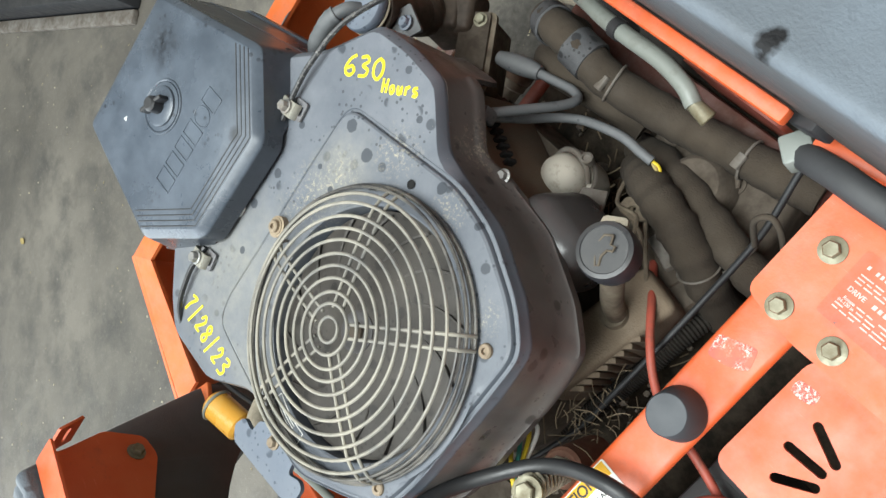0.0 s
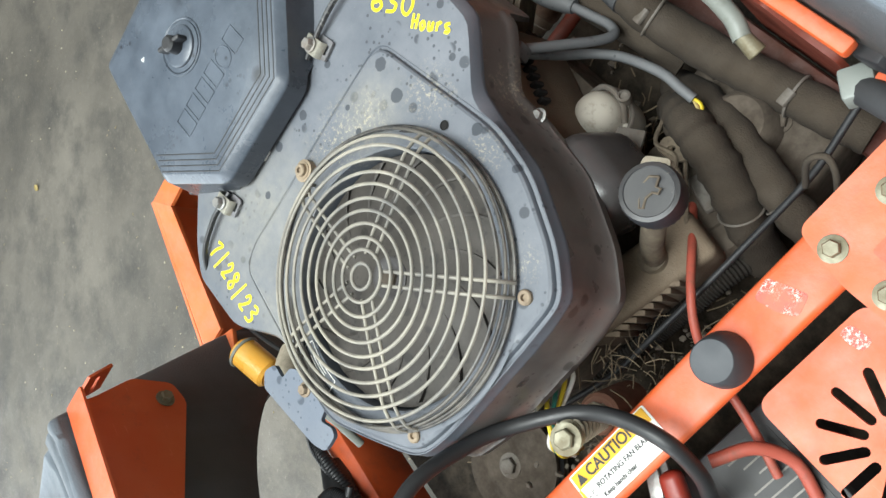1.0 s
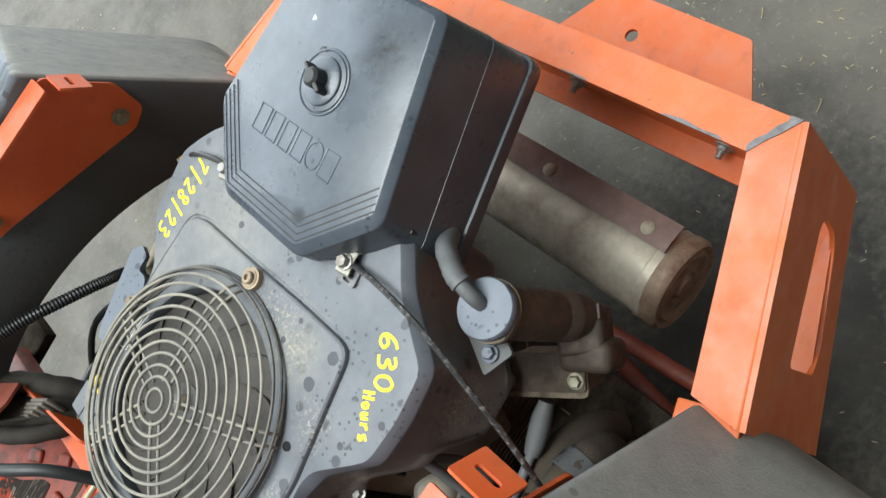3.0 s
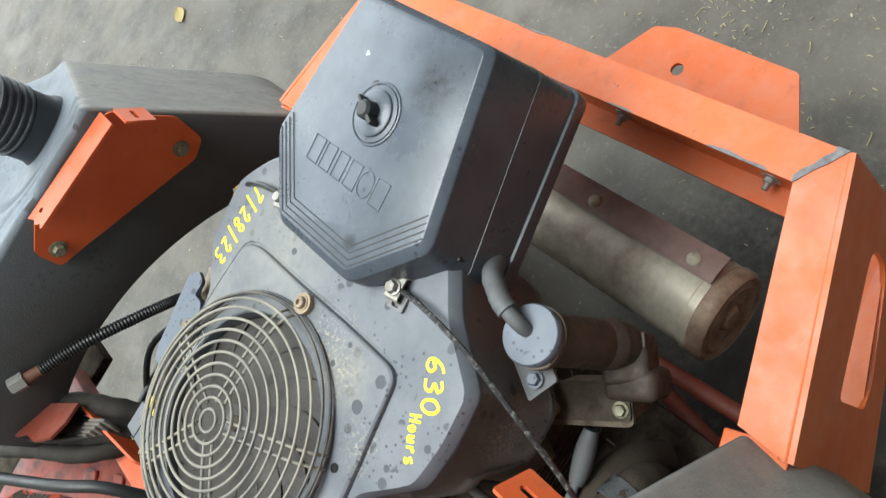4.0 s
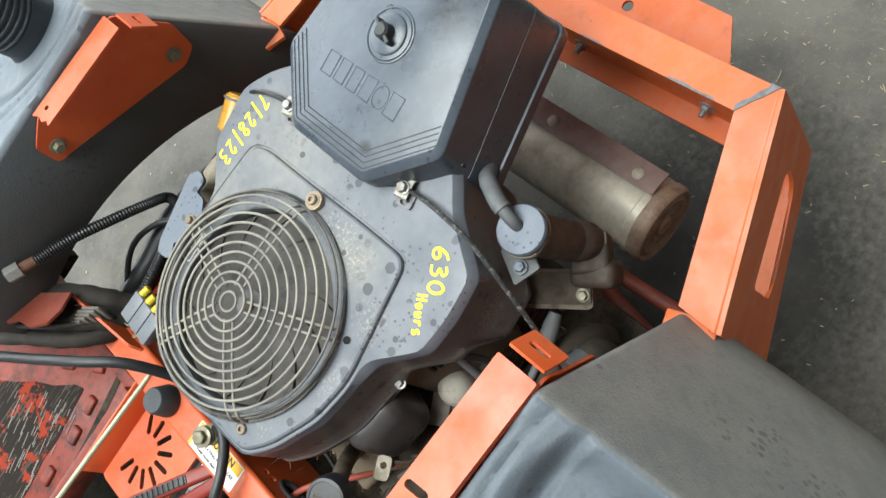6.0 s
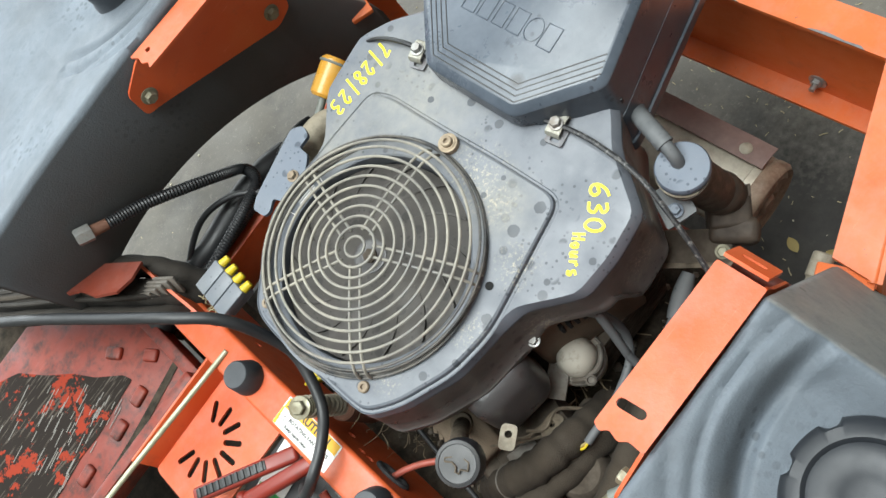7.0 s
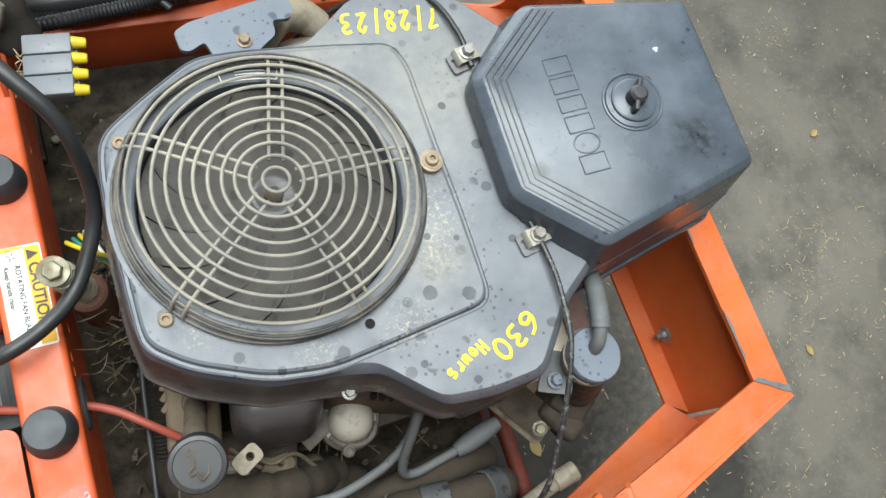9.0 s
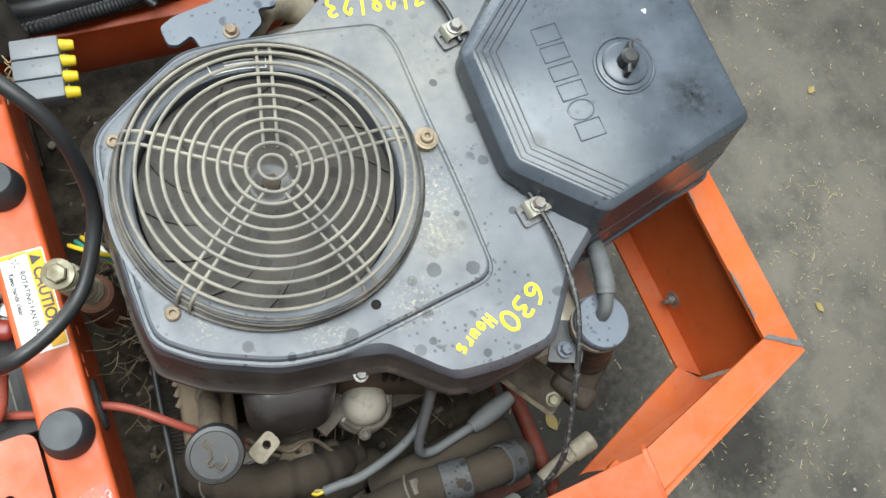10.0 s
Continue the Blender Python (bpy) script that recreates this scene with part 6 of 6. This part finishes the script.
for k in range(5):
    run("loose_wire", "thin dusty wire lying over the black looms", "wire",
        [(-0.205 - 0.010 * k, 0.262 + 0.006 * k, 0.600), (-0.248 - 0.006 * k, 0.300 + 0.012 * k, 0.634 - 0.003 * k), (-0.300 + 0.010 * k, 0.372 + 0.008 * k, 0.632), (-0.372, 0.470 + 0.018 * k, 0.618 - 0.004 * k), (-0.45, 0.60 + 0.012 * k, 0.585)],
        0.0034 + 0.0006 * (k % 3), HOSE if k % 2 else DUSTY_RUBBER, 8, 8, None, "loose wires")
nut = thing("hose_nut", (-0.19, 0.338, 0.70), "loose zinc hose nut with a copper sleeve", "hose nut")
b = nb()
NA, NB = Vector((-0.176, 0.343, 0.681)), Vector((-0.208, 0.348, 0.700))
lathe(b, along(NA + (NB - NA) * 0.45, NB), [(0.0, 0), (0.0118, 0), (0.0118, 0.018), (0.010, 0.0205), (0.0075, 0.0205), (0.007, 0.010), (0, 0.010)], 6)
part("hex_nut", b, STEEL, nut)
b = nb()
rod(b, NA - (NB - NA) * 0.1, NA + (NB - NA) * 0.46, 0.0072, 16, 0.0080)
part("sleeve", b, RUSTY, nut)
run("loom", "black taped loom beside the engine rail", "cable",
    [(-0.30, 0.345, 0.480), (-0.21, 0.340, 0.496), (-0.13, 0.335, 0.506), (-0.060, 0.338, 0.512), (-0.01, 0.340, 0.505), (0.03, 0.345, 0.485)], 0.0200, CABLE, 12, 8, None, "looms")
run("flexible_conduit", "black corrugated conduit beside the engine rail", "hose",
    [(0.090, 0.330, 0.500), (0.058, 0.338, 0.503), (-0.013, 0.326, 0.506), (-0.074, 0.320, 0.506), (-0.131, 0.318, 0.506), (-0.194, 0.324, 0.503), (-0.26, 0.335, 0.49)], 0.0095, CABLE, 12, 32, corrugated)
run("return_line", "thin black looped line beside the open tank", "hose",
    [(-0.03, 0.285, 0.545), (-0.065, 0.320, 0.555), (-0.12, 0.345, 0.545), (-0.185, 0.345, 0.51), (-0.235, 0.325, 0.47), (-0.25, 0.30, 0.42)], 0.0048, CABLE, 10)
run("red_lead", "faded red lead from the beam grommet", "wire",
    [(-0.30, -0.075, 0.505), (-0.25, -0.095, 0.520), (-0.200, -0.106, 0.526), (-0.170, -0.120, 0.524), (-0.144, -0.141, 0.520), (-0.116, -0.163, 0.504), (-0.086, -0.181, 0.478), (-0.056, -0.193, 0.446), (-0.033, -0.202, 0.412)], 0.0040, RED_WIRE, 12)
run("red_lead", "short red lead on the battery", "wire",
    [(-0.262, -0.055, 0.545), (-0.275, -0.085, 0.53), (-0.30, -0.095, 0.51), (-0.33, -0.085, 0.50)], 0.0055, RED_WIRE, 10)
run("control_rod", "long plated rod lying beside the slotted plate", "rod",
    [(-0.215, 0.157, 0.572), (-0.30, 0.157, 0.578), (-0.42, 0.156, 0.588), (-0.62, 0.155, 0.60)], 0.0036, GOLD, 10)
run("spark_lead", "grey spark lead curling out beside the housing", "wire",
    [(0.094, -0.200, 0.598), (0.086, -0.222, 0.562), (0.077, -0.245, 0.526), (0.0775, -0.2575, 0.509), (0.092, -0.261, 0.503), (0.117, -0.257, 0.502), (0.141, -0.2525, 0.504)], 0.0050, LEAD_GREY, 12)
b = nb()
tube(b, [(0.138, -0.2535, 0.5035), (0.152, -0.250, 0.505), (0.174, -0.2435, 0.509), (0.190, -0.2390, 0.511)], 0.0092, 14, 6, True, lambda n: 0.8 + 0.35 * math.sin(math.pi * min(n / 18, 1)))
tagged(part("spark_boot", b, LEAD_GREY), "grey rubber boot on a loose spark lead", "spark boot")
b = nb()
box(b, M(0.094, -0.199, 0.597, 10, 0, 25), 0.020, 0.015, 0.020, 0.003)
tagged(part("lead_clip", b, LEAD_GREY), "grey rubber lead clip under the housing edge", "clip")
run("sleeved_lead", "grey sleeved lead running along the engine side", "wire",
    [(0.092, -0.199, 0.594), (0.098, -0.213, 0.530), (0.088, -0.231, 0.500), (0.060, -0.246, 0.498), (0.015, -0.257, 0.505), (-0.012, -0.257, 0.503), (-0.026, -0.257, 0.500)], 0.0050, LEAD_GREY, 12)
for k, (c, dz) in enumerate(((YELLOW, 0.004), (RED_WIRE, 0.0), (LABEL_WHITE, -0.003), (LEAF, 0.002))):
    run("fine_wire", "fine coloured wire fanning out of the sleeve", "wire",
        [(-0.024, -0.257, 0.500), (-0.034 - 0.001 * k, -0.257 + 0.002 * k, 0.495 + dz), (-0.040, -0.249 + 0.002 * k, 0.487 + dz), (-0.042, -0.238 + 0.001 * k, 0.470)], 0.0016, c, 6, 8, None, "fine wires")
for k, c in enumerate((YELLOW, TEAL, YELLOW, LABEL_WHITE)):
    run("harness_wire", "coloured harness wire between beam and engine", "wire",
        [(-0.168, 0.055 + 0.004 * k, 0.49), (-0.178 + 0.006 * k, 0.040 + 0.004 * k, 0.560 - 0.005 * k), (-0.160 + 0.004 * k, 0.020, 0.583 - 0.010 * k), (-0.130, 0.008 - 0.006 * k, 0.565 - 0.008 * k), (-0.105, 0.0, 0.53)], 0.0022, c, 8, 8, None, "harness wires")
main_hose = run("braided_hose", "thick brown braided hose beside the capped tank", "hose",
    [(0.150, -0.305, 0.42), (0.180, -0.303, 0.466), (0.172, -0.301, 0.503), (0.142, -0.300, 0.519), (0.100, -0.297, 0.522), (0.063, -0.291, 0.510), (0.006, -0.296, 0.480), (-0.038, -0.303, 0.467), (-0.081, -0.310, 0.459), (-0.125, -0.317, 0.455), (-0.150, -0.322, 0.450)], 0.0188, HOSE, 22, 10, lambda n: 1 + 0.025 * math.sin(1.3 * n) + 0.02 * math.sin(0.45 * n))
lower_hose = run("braided_hose", "brown braided hose passing under the other", "hose",
    [(0.045, -0.250, 0.40), (0.0, -0.258, 0.445), (-0.050, -0.256, 0.468), (-0.100, -0.247, 0.475), (-0.148, -0.236, 0.470), (-0.19, -0.228, 0.44)], 0.0175, HOSE, 20, 10, lambda n: 1 + 0.05 * math.sin(1.1 * n) + 0.04 * math.sin(0.6 * n + 1))
filler_hose = run("braided_hose", "dusty brown braided hose beside the oil filler", "hose",
    [(0.02, -0.235, 0.42), (-0.020, -0.238, 0.475), (-0.060, -0.233, 0.498), (-0.095, -0.222, 0.492), (-0.125, -0.203, 0.465), (-0.15, -0.18, 0.41)], 0.0195, HOSE, 20, 10, lambda n: 1 + 0.05 * math.sin(0.9 * n + 2) + 0.04 * math.sin(1.7 * n))
for p, q in (((0.056, -0.2916, 0.5066), (0.006, -0.296, 0.480)), ((-0.081, -0.310, 0.459), (-0.125, -0.317, 0.455))):
    b = nb()
    ring(b, along(p, q), 0.0195, 0.0014, 32, 6)
    box(b, M(p[0], p[1] + 0.006, p[2] + 0.0190, 0, 15, 0), 0.009, 0.015, 0.005, 0.001)
    part("hose_clamp", b, CAST, main_hose, "dull steel band clamp")
for a0, a1 in (((0.112, -0.2975, 0.5215), (0.082, -0.2945, 0.5175)), ((0.168, -0.3008, 0.5060), (0.147, -0.3001, 0.5170))):
    b = nb()
    m = along(a0, a1)
    h = (Vector(a1) - Vector(a0)).length
    lathe(b, m, [(0.0192, 0), (0.0212, 0.001), (0.0216, h - 0.001), (0.0195, h)], 30, lambda a, i: 1 + 0.03 * math.sin(3 * a) + 0.015 * math.sin(7 * a + i))
    part("hose_wrap", b, WRAP, main_hose, "cracked grey rubber wrap")
b = nb()
tube(b, [(0.190, -0.276, 0.40), (0.182, -0.270, 0.445), (0.150, -0.266, 0.474), (0.110, -0.270, 0.478), (0.070, -0.274, 0.468), (0.03, -0.276, 0.45)], 0.0190, 20)
tagged(part("hose_bend", b, HOSE), "short thick bend of brown braided hose", "hose")
vinyl_hose = run("vinyl_hose", "grey vinyl hose beside the capped tank", "hose",
    [(0.150, -0.338, 0.515), (0.110, -0.336, 0.545), (0.075, -0.333, 0.556), (0.040, -0.332, 0.560), (0.000, -0.332, 0.560), (-0.033, -0.327, 0.559), (-0.050, -0.319, 0.555)], 0.0080, CLEARHOSE, 14)
b = nb()
lathe(b, along((0.062, -0.3325, 0.5572), (0.050, -0.3322, 0.5590)), [(0.0082, 0), (0.0098, 0.0008), (0.0098, 0.0112), (0.0082, 0.012)], 24)
part("hose_band", b, BLACK, vinyl_hose, "black band")
b = nb()
rod(b, (-0.048, -0.320, 0.556), (-0.066, -0.317, 0.548), 0.0068, 12, 0.0082, 0.001)
tagged(part("hose_barb", b, ZINC), "brass hose barb at the grey hose", "fitting")
b = nb()
box(b, M(-0.157, -0.3375, 0.590, 0, 8, -35), 0.024, 0.023, 0.022, 0.003)
tagged(part("relay", b, RELAY), "pale grey relay beside the capped tank", "relay")
run("black_hose", "black hose lying over the corner plate", "hose",
    [(-0.152, -0.337, 0.578), (-0.173, -0.337, 0.600), (-0.199, -0.338, 0.614), (-0.224, -0.338, 0.620), (-0.27, -0.340, 0.622), (-0.34, -0.345, 0.622), (-0.44, -0.36, 0.615)], 0.0110, RUBBER, 14)
run("flexible_conduit", "dusty black corrugated conduit between beam and engine", "hose",
    [(-0.112, 0.02, 0.43), (-0.124, -0.03, 0.44), (-0.131, -0.07, 0.44), (-0.136, -0.107, 0.44), (-0.140, -0.150, 0.435), (-0.145, -0.20, 0.41)], 0.0105, DUSTY_RUBBER, 12, 26, corrugated)
run("black_line", "thin black line beside the corrugated conduit", "cable",
    [(-0.108, -0.03, 0.45), (-0.118, -0.075, 0.45), (-0.121, -0.113, 0.45), (-0.124, -0.15, 0.44), (-0.13, -0.19, 0.42)], 0.0036, CABLE, 10)
run("black_line", "black control line passing under the corner plate", "cable",
    [(-0.085, 0.12, 0.455), (-0.113, 0.068, 0.465), (-0.136, -0.013, 0.475), (-0.142, -0.071, 0.485), (-0.147, -0.124, 0.495), (-0.153, -0.199, 0.51), (-0.160, -0.269, 0.535), (-0.157, -0.32, 0.555), (-0.156, -0.346, 0.567)], 0.0030, CABLE, 12)
run("wire_loop", "dirty brown wire loop at the corner plate", "wire",
    [(-0.165, -0.262, 0.545), (-0.163, -0.278, 0.578), (-0.172, -0.288, 0.584), (-0.182, -0.284, 0.575), (-0.19, -0.27, 0.55)], 0.0026, HOSE, 10)
filt = thing("fuel_filter", (0.145, 0.265, 0.58), "amber plastic fuel filter on a thin grey line", "fuel filter")
b = nb()
FA, FB = Vector((0.118, 0.262, 0.588)), Vector((0.170, 0.272, 0.600))
rod(b, FA, FB, 0.0185, 28, 0.0185, 0.004)
part("filter_cup", b, AMBER, filt)
b = nb()
ring(b, along(FB - (FB - FA) * 0.14, FB + (FB - FA)), 0.019, 0.002, 32, 6)
part("rim", b, CLEARHOSE, filt, "cloudy rim")
b = nb()
tube(b, [FA, FA + Vector((-0.03, -0.006, -0.012)), FA + Vector((-0.075, -0.012, -0.035)), FA + Vector((-0.11, 0.0, -0.07))], 0.0052, 10)
part("fuel_line", b, CLEARHOSE, filt)
b = nb()
tube(b, [(0.045, 0.195, 0.62), (0.065, 0.215, 0.612), (0.09, 0.222, 0.60), (0.11, 0.215, 0.585)], 0.018, 16)
tagged(part("intake_elbow", b, TAN), "dusty tan elbow pipe under the housing", "pipe")
fitting = thing("hose_fitting", (0.29, -0.332, 0.35), "dull brass hose fitting on a short black hose inside the bumper", "fitting")
b = nb()
rod(b, (0.288, -0.3315, 0.366), (0.320, -0.3245, 0.371), 0.0125, 22, 0.0130, 0.002)
rod(b, (0.240, -0.346, 0.358), (0.290, -0.3310, 0.366), 0.0095, 18, 0.0105, 0.001)
hexhead(b, along((0.279, -0.334, 0.372), (0.279, -0.334, 0.40)), 0.0055, 0.006, 0.007)
part("nut", b, TAN, fitting)
b = nb()
tube(b, [(0.246, -0.344, 0.358), (0.232, -0.348, 0.350), (0.218, -0.350, 0.330), (0.21, -0.346, 0.30)], 0.0095, 12)
part("hose_end", b, RUBBER, fitting, "short black hose")

starter_motor = thing("starter_motor", (-0.07, -0.2, 0.40), "dusty brown starter motor low under the oil filler", "starter motor")
b = nb()
lathe(b, along((-0.135, -0.175, 0.440), (-0.010, -0.210, 0.455)), [(0, 0), (0.020, 0), (0.027, 0.006), (0.027, 0.028), (0.030, 0.030), (0.030, 0.105), (0.026, 0.112), (0.026, 0.125), (0, 0.128)], 30)
part("motor_body", b, DARKCAST, starter_motor)
b = nb()
box(b, M(-0.085, -0.205, 0.474, 12, 6, -15), 0.038, 0.030, 0.012, 0.003)
mount = part("mount_lug", b, CAST, starter_motor, "dusty cast lug")
b = nb()
hexhead(b, M(-0.085, -0.207, 0.480, 12, 6, 0), 0.006, 0.005, 0.009)
part("bolt", b, CAST, mount)
b = nb()
plate(b, M(-0.045, -0.218, 0.488, 24, -12, 40), round_poly([(-0.022, -0.012), (0.020, -0.014), (0.026, 0.0), (0.010, 0.014), (-0.020, 0.010)], 0.004), [slot(0.012, 0.0, 0.008, 0.0079)], 0.003)
part("linkage_plate", b, DIRTY_TAN, starter_motor, "dull linkage plate")
for k in range(3):
    b = nb()
    tube(b, [(-0.10 + 0.02 * k, -0.170 - 0.012 * k, 0.50), (-0.085 + 0.02 * k, -0.188 - 0.01 * k, 0.505 - 0.006 * k), (-0.06 + 0.02 * k, -0.205, 0.490), (-0.03 + 0.015 * k, -0.225, 0.470)], 0.0022, 6, 6)
    part("linkage_wire", b, DIRTY_TAN, starter_motor)

# lumps of machinery and grime low down between engine and frame
rng = random.Random(11)
gear = thing("drive_pump", (0.0, -0.25, 0.35), "greasy cast drive pump low beside the engine", "drive pump")
b = nb()
box(b, M(-0.06, -0.262, 0.400, 0, 0, 8), 0.16, 0.09, 0.09, 0.014, 3)
part("pump_body", b, DARKCAST, gear)
b = nb()
rod(b, (-0.06, -0.262, 0.44), (-0.06, -0.262, 0.475), 0.035, 28, 0.03, 0.005)
part("pump_neck", b, DARKCAST, gear)
for n in range(4):
    b = nb()
    hexhead(b, M(-0.12 + 0.04 * n, -0.225 - 0.06 * (n % 2), 0.4455), 0.008, 0.007, 0.011)
    part("bolt", b, DARKCAST, gear)
pulley = thing("belt_pulley", (-0.1, 0.19, 0.36), "dusty pulley low beside the engine", "pulley")
b = nb()
lathe(b, M(-0.10, 0.19, 0.37), [(0, 0.03), (0.03, 0.03), (0.045, 0.024), (0.06, 0.026), (0.06, 0.020), (0.05, 0.012), (0.06, 0.004), (0.06, 0), (0, 0)], 36)
part("wheel", b, DARKCAST, pulley)
b = nb()
hexhead(b, M(-0.10, 0.19, 0.3995), 0.010, 0.008, 0.015)
part("hub_bolt", b, CAST, pulley)
b = nb()
ring(b, M(-0.10, 0.19, 0.382), 0.056, 0.005, 40, 6)
part("belt", b, RUBBER, pulley, "black drive belt")
b = nb()
for n in range(70):
    x, y = rng.uniform(-0.19, 0.22), rng.choice((-1, 1)) * rng.uniform(0.12, 0.25)
    s = rng.uniform(0.003, 0.009)
    m = M(x, y, 0.353 + s * 0.3, rng.uniform(0, 90), rng.uniform(0, 90), rng.uniform(0, 90))
    bmesh.ops.create_icosphere(b, subdivisions=1, radius=s, matrix=m @ Matrix.Diagonal((1, rng.uniform(0.5, 1.2), rng.uniform(0.4, 0.8), 1)))
tagged(part("grime_clods", b, GRIME), "clods of oily dust and grass on the deck", "grime", "", "stuff")
b = nb()
for n in range(160):
    x, y = rng.uniform(-0.19, 0.20), rng.choice((-1, 1)) * rng.uniform(0.10, 0.25)
    z = 0.36 + rng.uniform(0, 0.02)
    a, l = rng.uniform(0, 6.28), rng.uniform(0.008, 0.025)
    tube(b, [(x, y, z), (x + l * math.cos(a), y + l * math.sin(a), z + rng.uniform(-0.004, 0.006))], 0.0009, 4, 1, False)
tagged(part("dry_clippings", b, TWIG), "dry grass clippings caught on the deck", "clippings", "", "stuff")

b = nb()
for n in range(170):
    x, y, z = rng.gauss(-0.155, 0.014), rng.gauss(0.01, 0.055), rng.uniform(0.37, 0.46)
    if n % 5 in (1, 2):
        x, y, z = rng.gauss(-0.148, 0.012), rng.gauss(-0.040, 0.026), rng.uniform(0.46, 0.535)
    if n % 3 == 0:
        x, y, z = rng.gauss(-0.03, 0.05), rng.gauss(-0.195, 0.02), rng.uniform(0.38, 0.45)
    a, l, up = rng.uniform(0, 6.28), rng.uniform(0.010, 0.034), rng.uniform(-0.5, 0.5)
    q = (x + l * math.cos(a), y + l * math.sin(a), z + l * up)
    mid = tuple((u + v) / 2 + rng.uniform(-0.004, 0.004) for u, v in zip((x, y, z), q))
    tube(b, [(x, y, z), mid, q], rng.uniform(0.0003, 0.0008), 4, 2)
tagged(part("twig_tangle", b, TWIG), "tangle of dusty twigs and grass stems lodged beside the engine", "twigs", "", "stuff")
b = nb()
for n in range(120):
    x, y, z = rng.gauss(-0.150, 0.018), rng.gauss(0.03, 0.09), rng.uniform(0.37, 0.47)
    s = rng.uniform(0.002, 0.006)
    m = M(x, y, z - 0.03, rng.uniform(0, 90), rng.uniform(0, 90), rng.uniform(0, 90))
    bmesh.ops.create_icosphere(b, subdivisions=1, radius=s, matrix=m @ Matrix.Diagonal((1, rng.uniform(0.5, 1.3), rng.uniform(0.4, 0.9), 1)))
tagged(part("dirt_clods", b, GRIME), "brown clods of packed dirt beside the engine", "dirt", "", "stuff")

for host, spot, way, r in ((lower_hose, (-0.140, -0.238, 0.4715), (-0.19, -0.228, 0.450), 0.0182), (filler_hose, (-0.118, -0.208, 0.4725), (-0.15, -0.18, 0.425), 0.0204)):
    b = nb()
    ring(b, along(spot, way), r, 0.0012, 28, 6)
    part("hose_clamp", b, CAST, host, "dull steel band clamp")

# ---------------------------------------------------------------- debris on the floor
rng = random.Random(7)
b = nb()
heaps = [(rng.uniform(0.6, 1.5), rng.uniform(-0.8, 0.9)) for n in range(26)]
for n in range(2300):
    if n % 3 == 0:
        x, y = rng.uniform(-1.2, 3.0), rng.uniform(-1.6, 2.8)
    elif n % 3 == 1:
        x, y = rng.gauss(0.98, 0.36), rng.gauss(-0.05, 0.45)
    else:
        hx, hy = heaps[n % len(heaps)]
        x, y = rng.gauss(hx, 0.035), rng.gauss(hy, 0.035)
    a, l = rng.uniform(0, 6.28), rng.uniform(0.002, 0.009) * (2.6 if rng.random() < 0.10 else 1.0)
    bend = rng.uniform(-0.15, 0.15)
    tube(b, [(x, y, 0.0012), (x + 0.5 * l * math.cos(a), y + 0.5 * l * math.sin(a), 0.002), (x + l * math.cos(a + bend), y + l * math.sin(a + bend), 0.0013)], rng.uniform(0.0004, 0.0011), 4, 1, False)
tagged(part("straw_bits", b, STRAW), "scattered bits of dry straw on the concrete", "straw", "", "stuff")
b = nb()
for n in range(420):
    x, y = rng.uniform(-1.0, 2.6), rng.uniform(-1.5, 2.6)
    s = rng.uniform(0.0015, 0.0045)
    bmesh.ops.create_icosphere(b, subdivisions=1, radius=s, matrix=M(x, y, s * 0.3, 0, 0, rng.uniform(0, 180)) @ Matrix.Diagonal((1, rng.uniform(0.5, 1), 0.5, 1)))
tagged(part("floor_crumbs", b, CRUMB), "pale crumbs and chips scattered on the concrete", "crumbs", "", "stuff")


def leaf(x, y, size, turn, label):
    bm = nb()
    rows = []
    for i in range(9):
        u = i / 8
        w = 0.28 * math.sin(math.pi * u) ** 0.8 + 0.01
        rows.append([bm.verts.new(M(x, y, 0, 0, 0, turn) @ Vector((size * (u - 0.5), size * v * w, 0.002 + size * (0.05 * v * v + 0.06 * (u - 0.5) ** 2)))) for v in (-1, -0.5, 0, 0.5, 1)])
    for p, q in zip(rows, rows[1:]):
        for k in range(4):
            bm.faces.new((p[k], p[k + 1], q[k + 1], q[k]))
    ext = bmesh.ops.extrude_face_region(bm, geom=bm.faces[:])["geom"]
    bmesh.ops.translate(bm, verts=[g for g in ext if isinstance(g, bmesh.types.BMVert)], vec=(0, 0, 0.0012))
    return tagged(part("dry_leaf", bm, LEAF), label, "leaf", "dry leaves")


leaf(0.267, 1.716, 0.07, 70, "curled brown leaf on the concrete")
leaf(1.055, -0.298, 0.024, 100, "pale yellow leaf on the concrete")
leaf(1.306, 0.142, 0.025, 30, "small brown leaf on the concrete")
leaf(1.844, 1.302, 0.035, 15, "small yellow leaf on the concrete")
leaf(0.405, -0.235, 0.030, 60, "pale leaf lying under the bumper")
leaf(0.425, -0.30, 0.035, 100, "pale leaf lying under the bumper")
rail_thing = thing("floor_rail", (2.6, 0.75, 0), "dark steel rail lying on the concrete floor", "rail")
RM = M(2.275, 0.716, 0, 0, 0, 31.7)
b = nb()
box(b, RM @ M(0.54, -0.098, 0.05), 2.1, 0.10, 0.10, 0.008)
part("rail", b, BLACK, rail_thing)
b = nb()
box(b, RM @ M(0.54, -0.022, 0.010), 2.1, 0.044, 0.02, 0.004)
part("foot_plate", b, CAST, rail_thing)
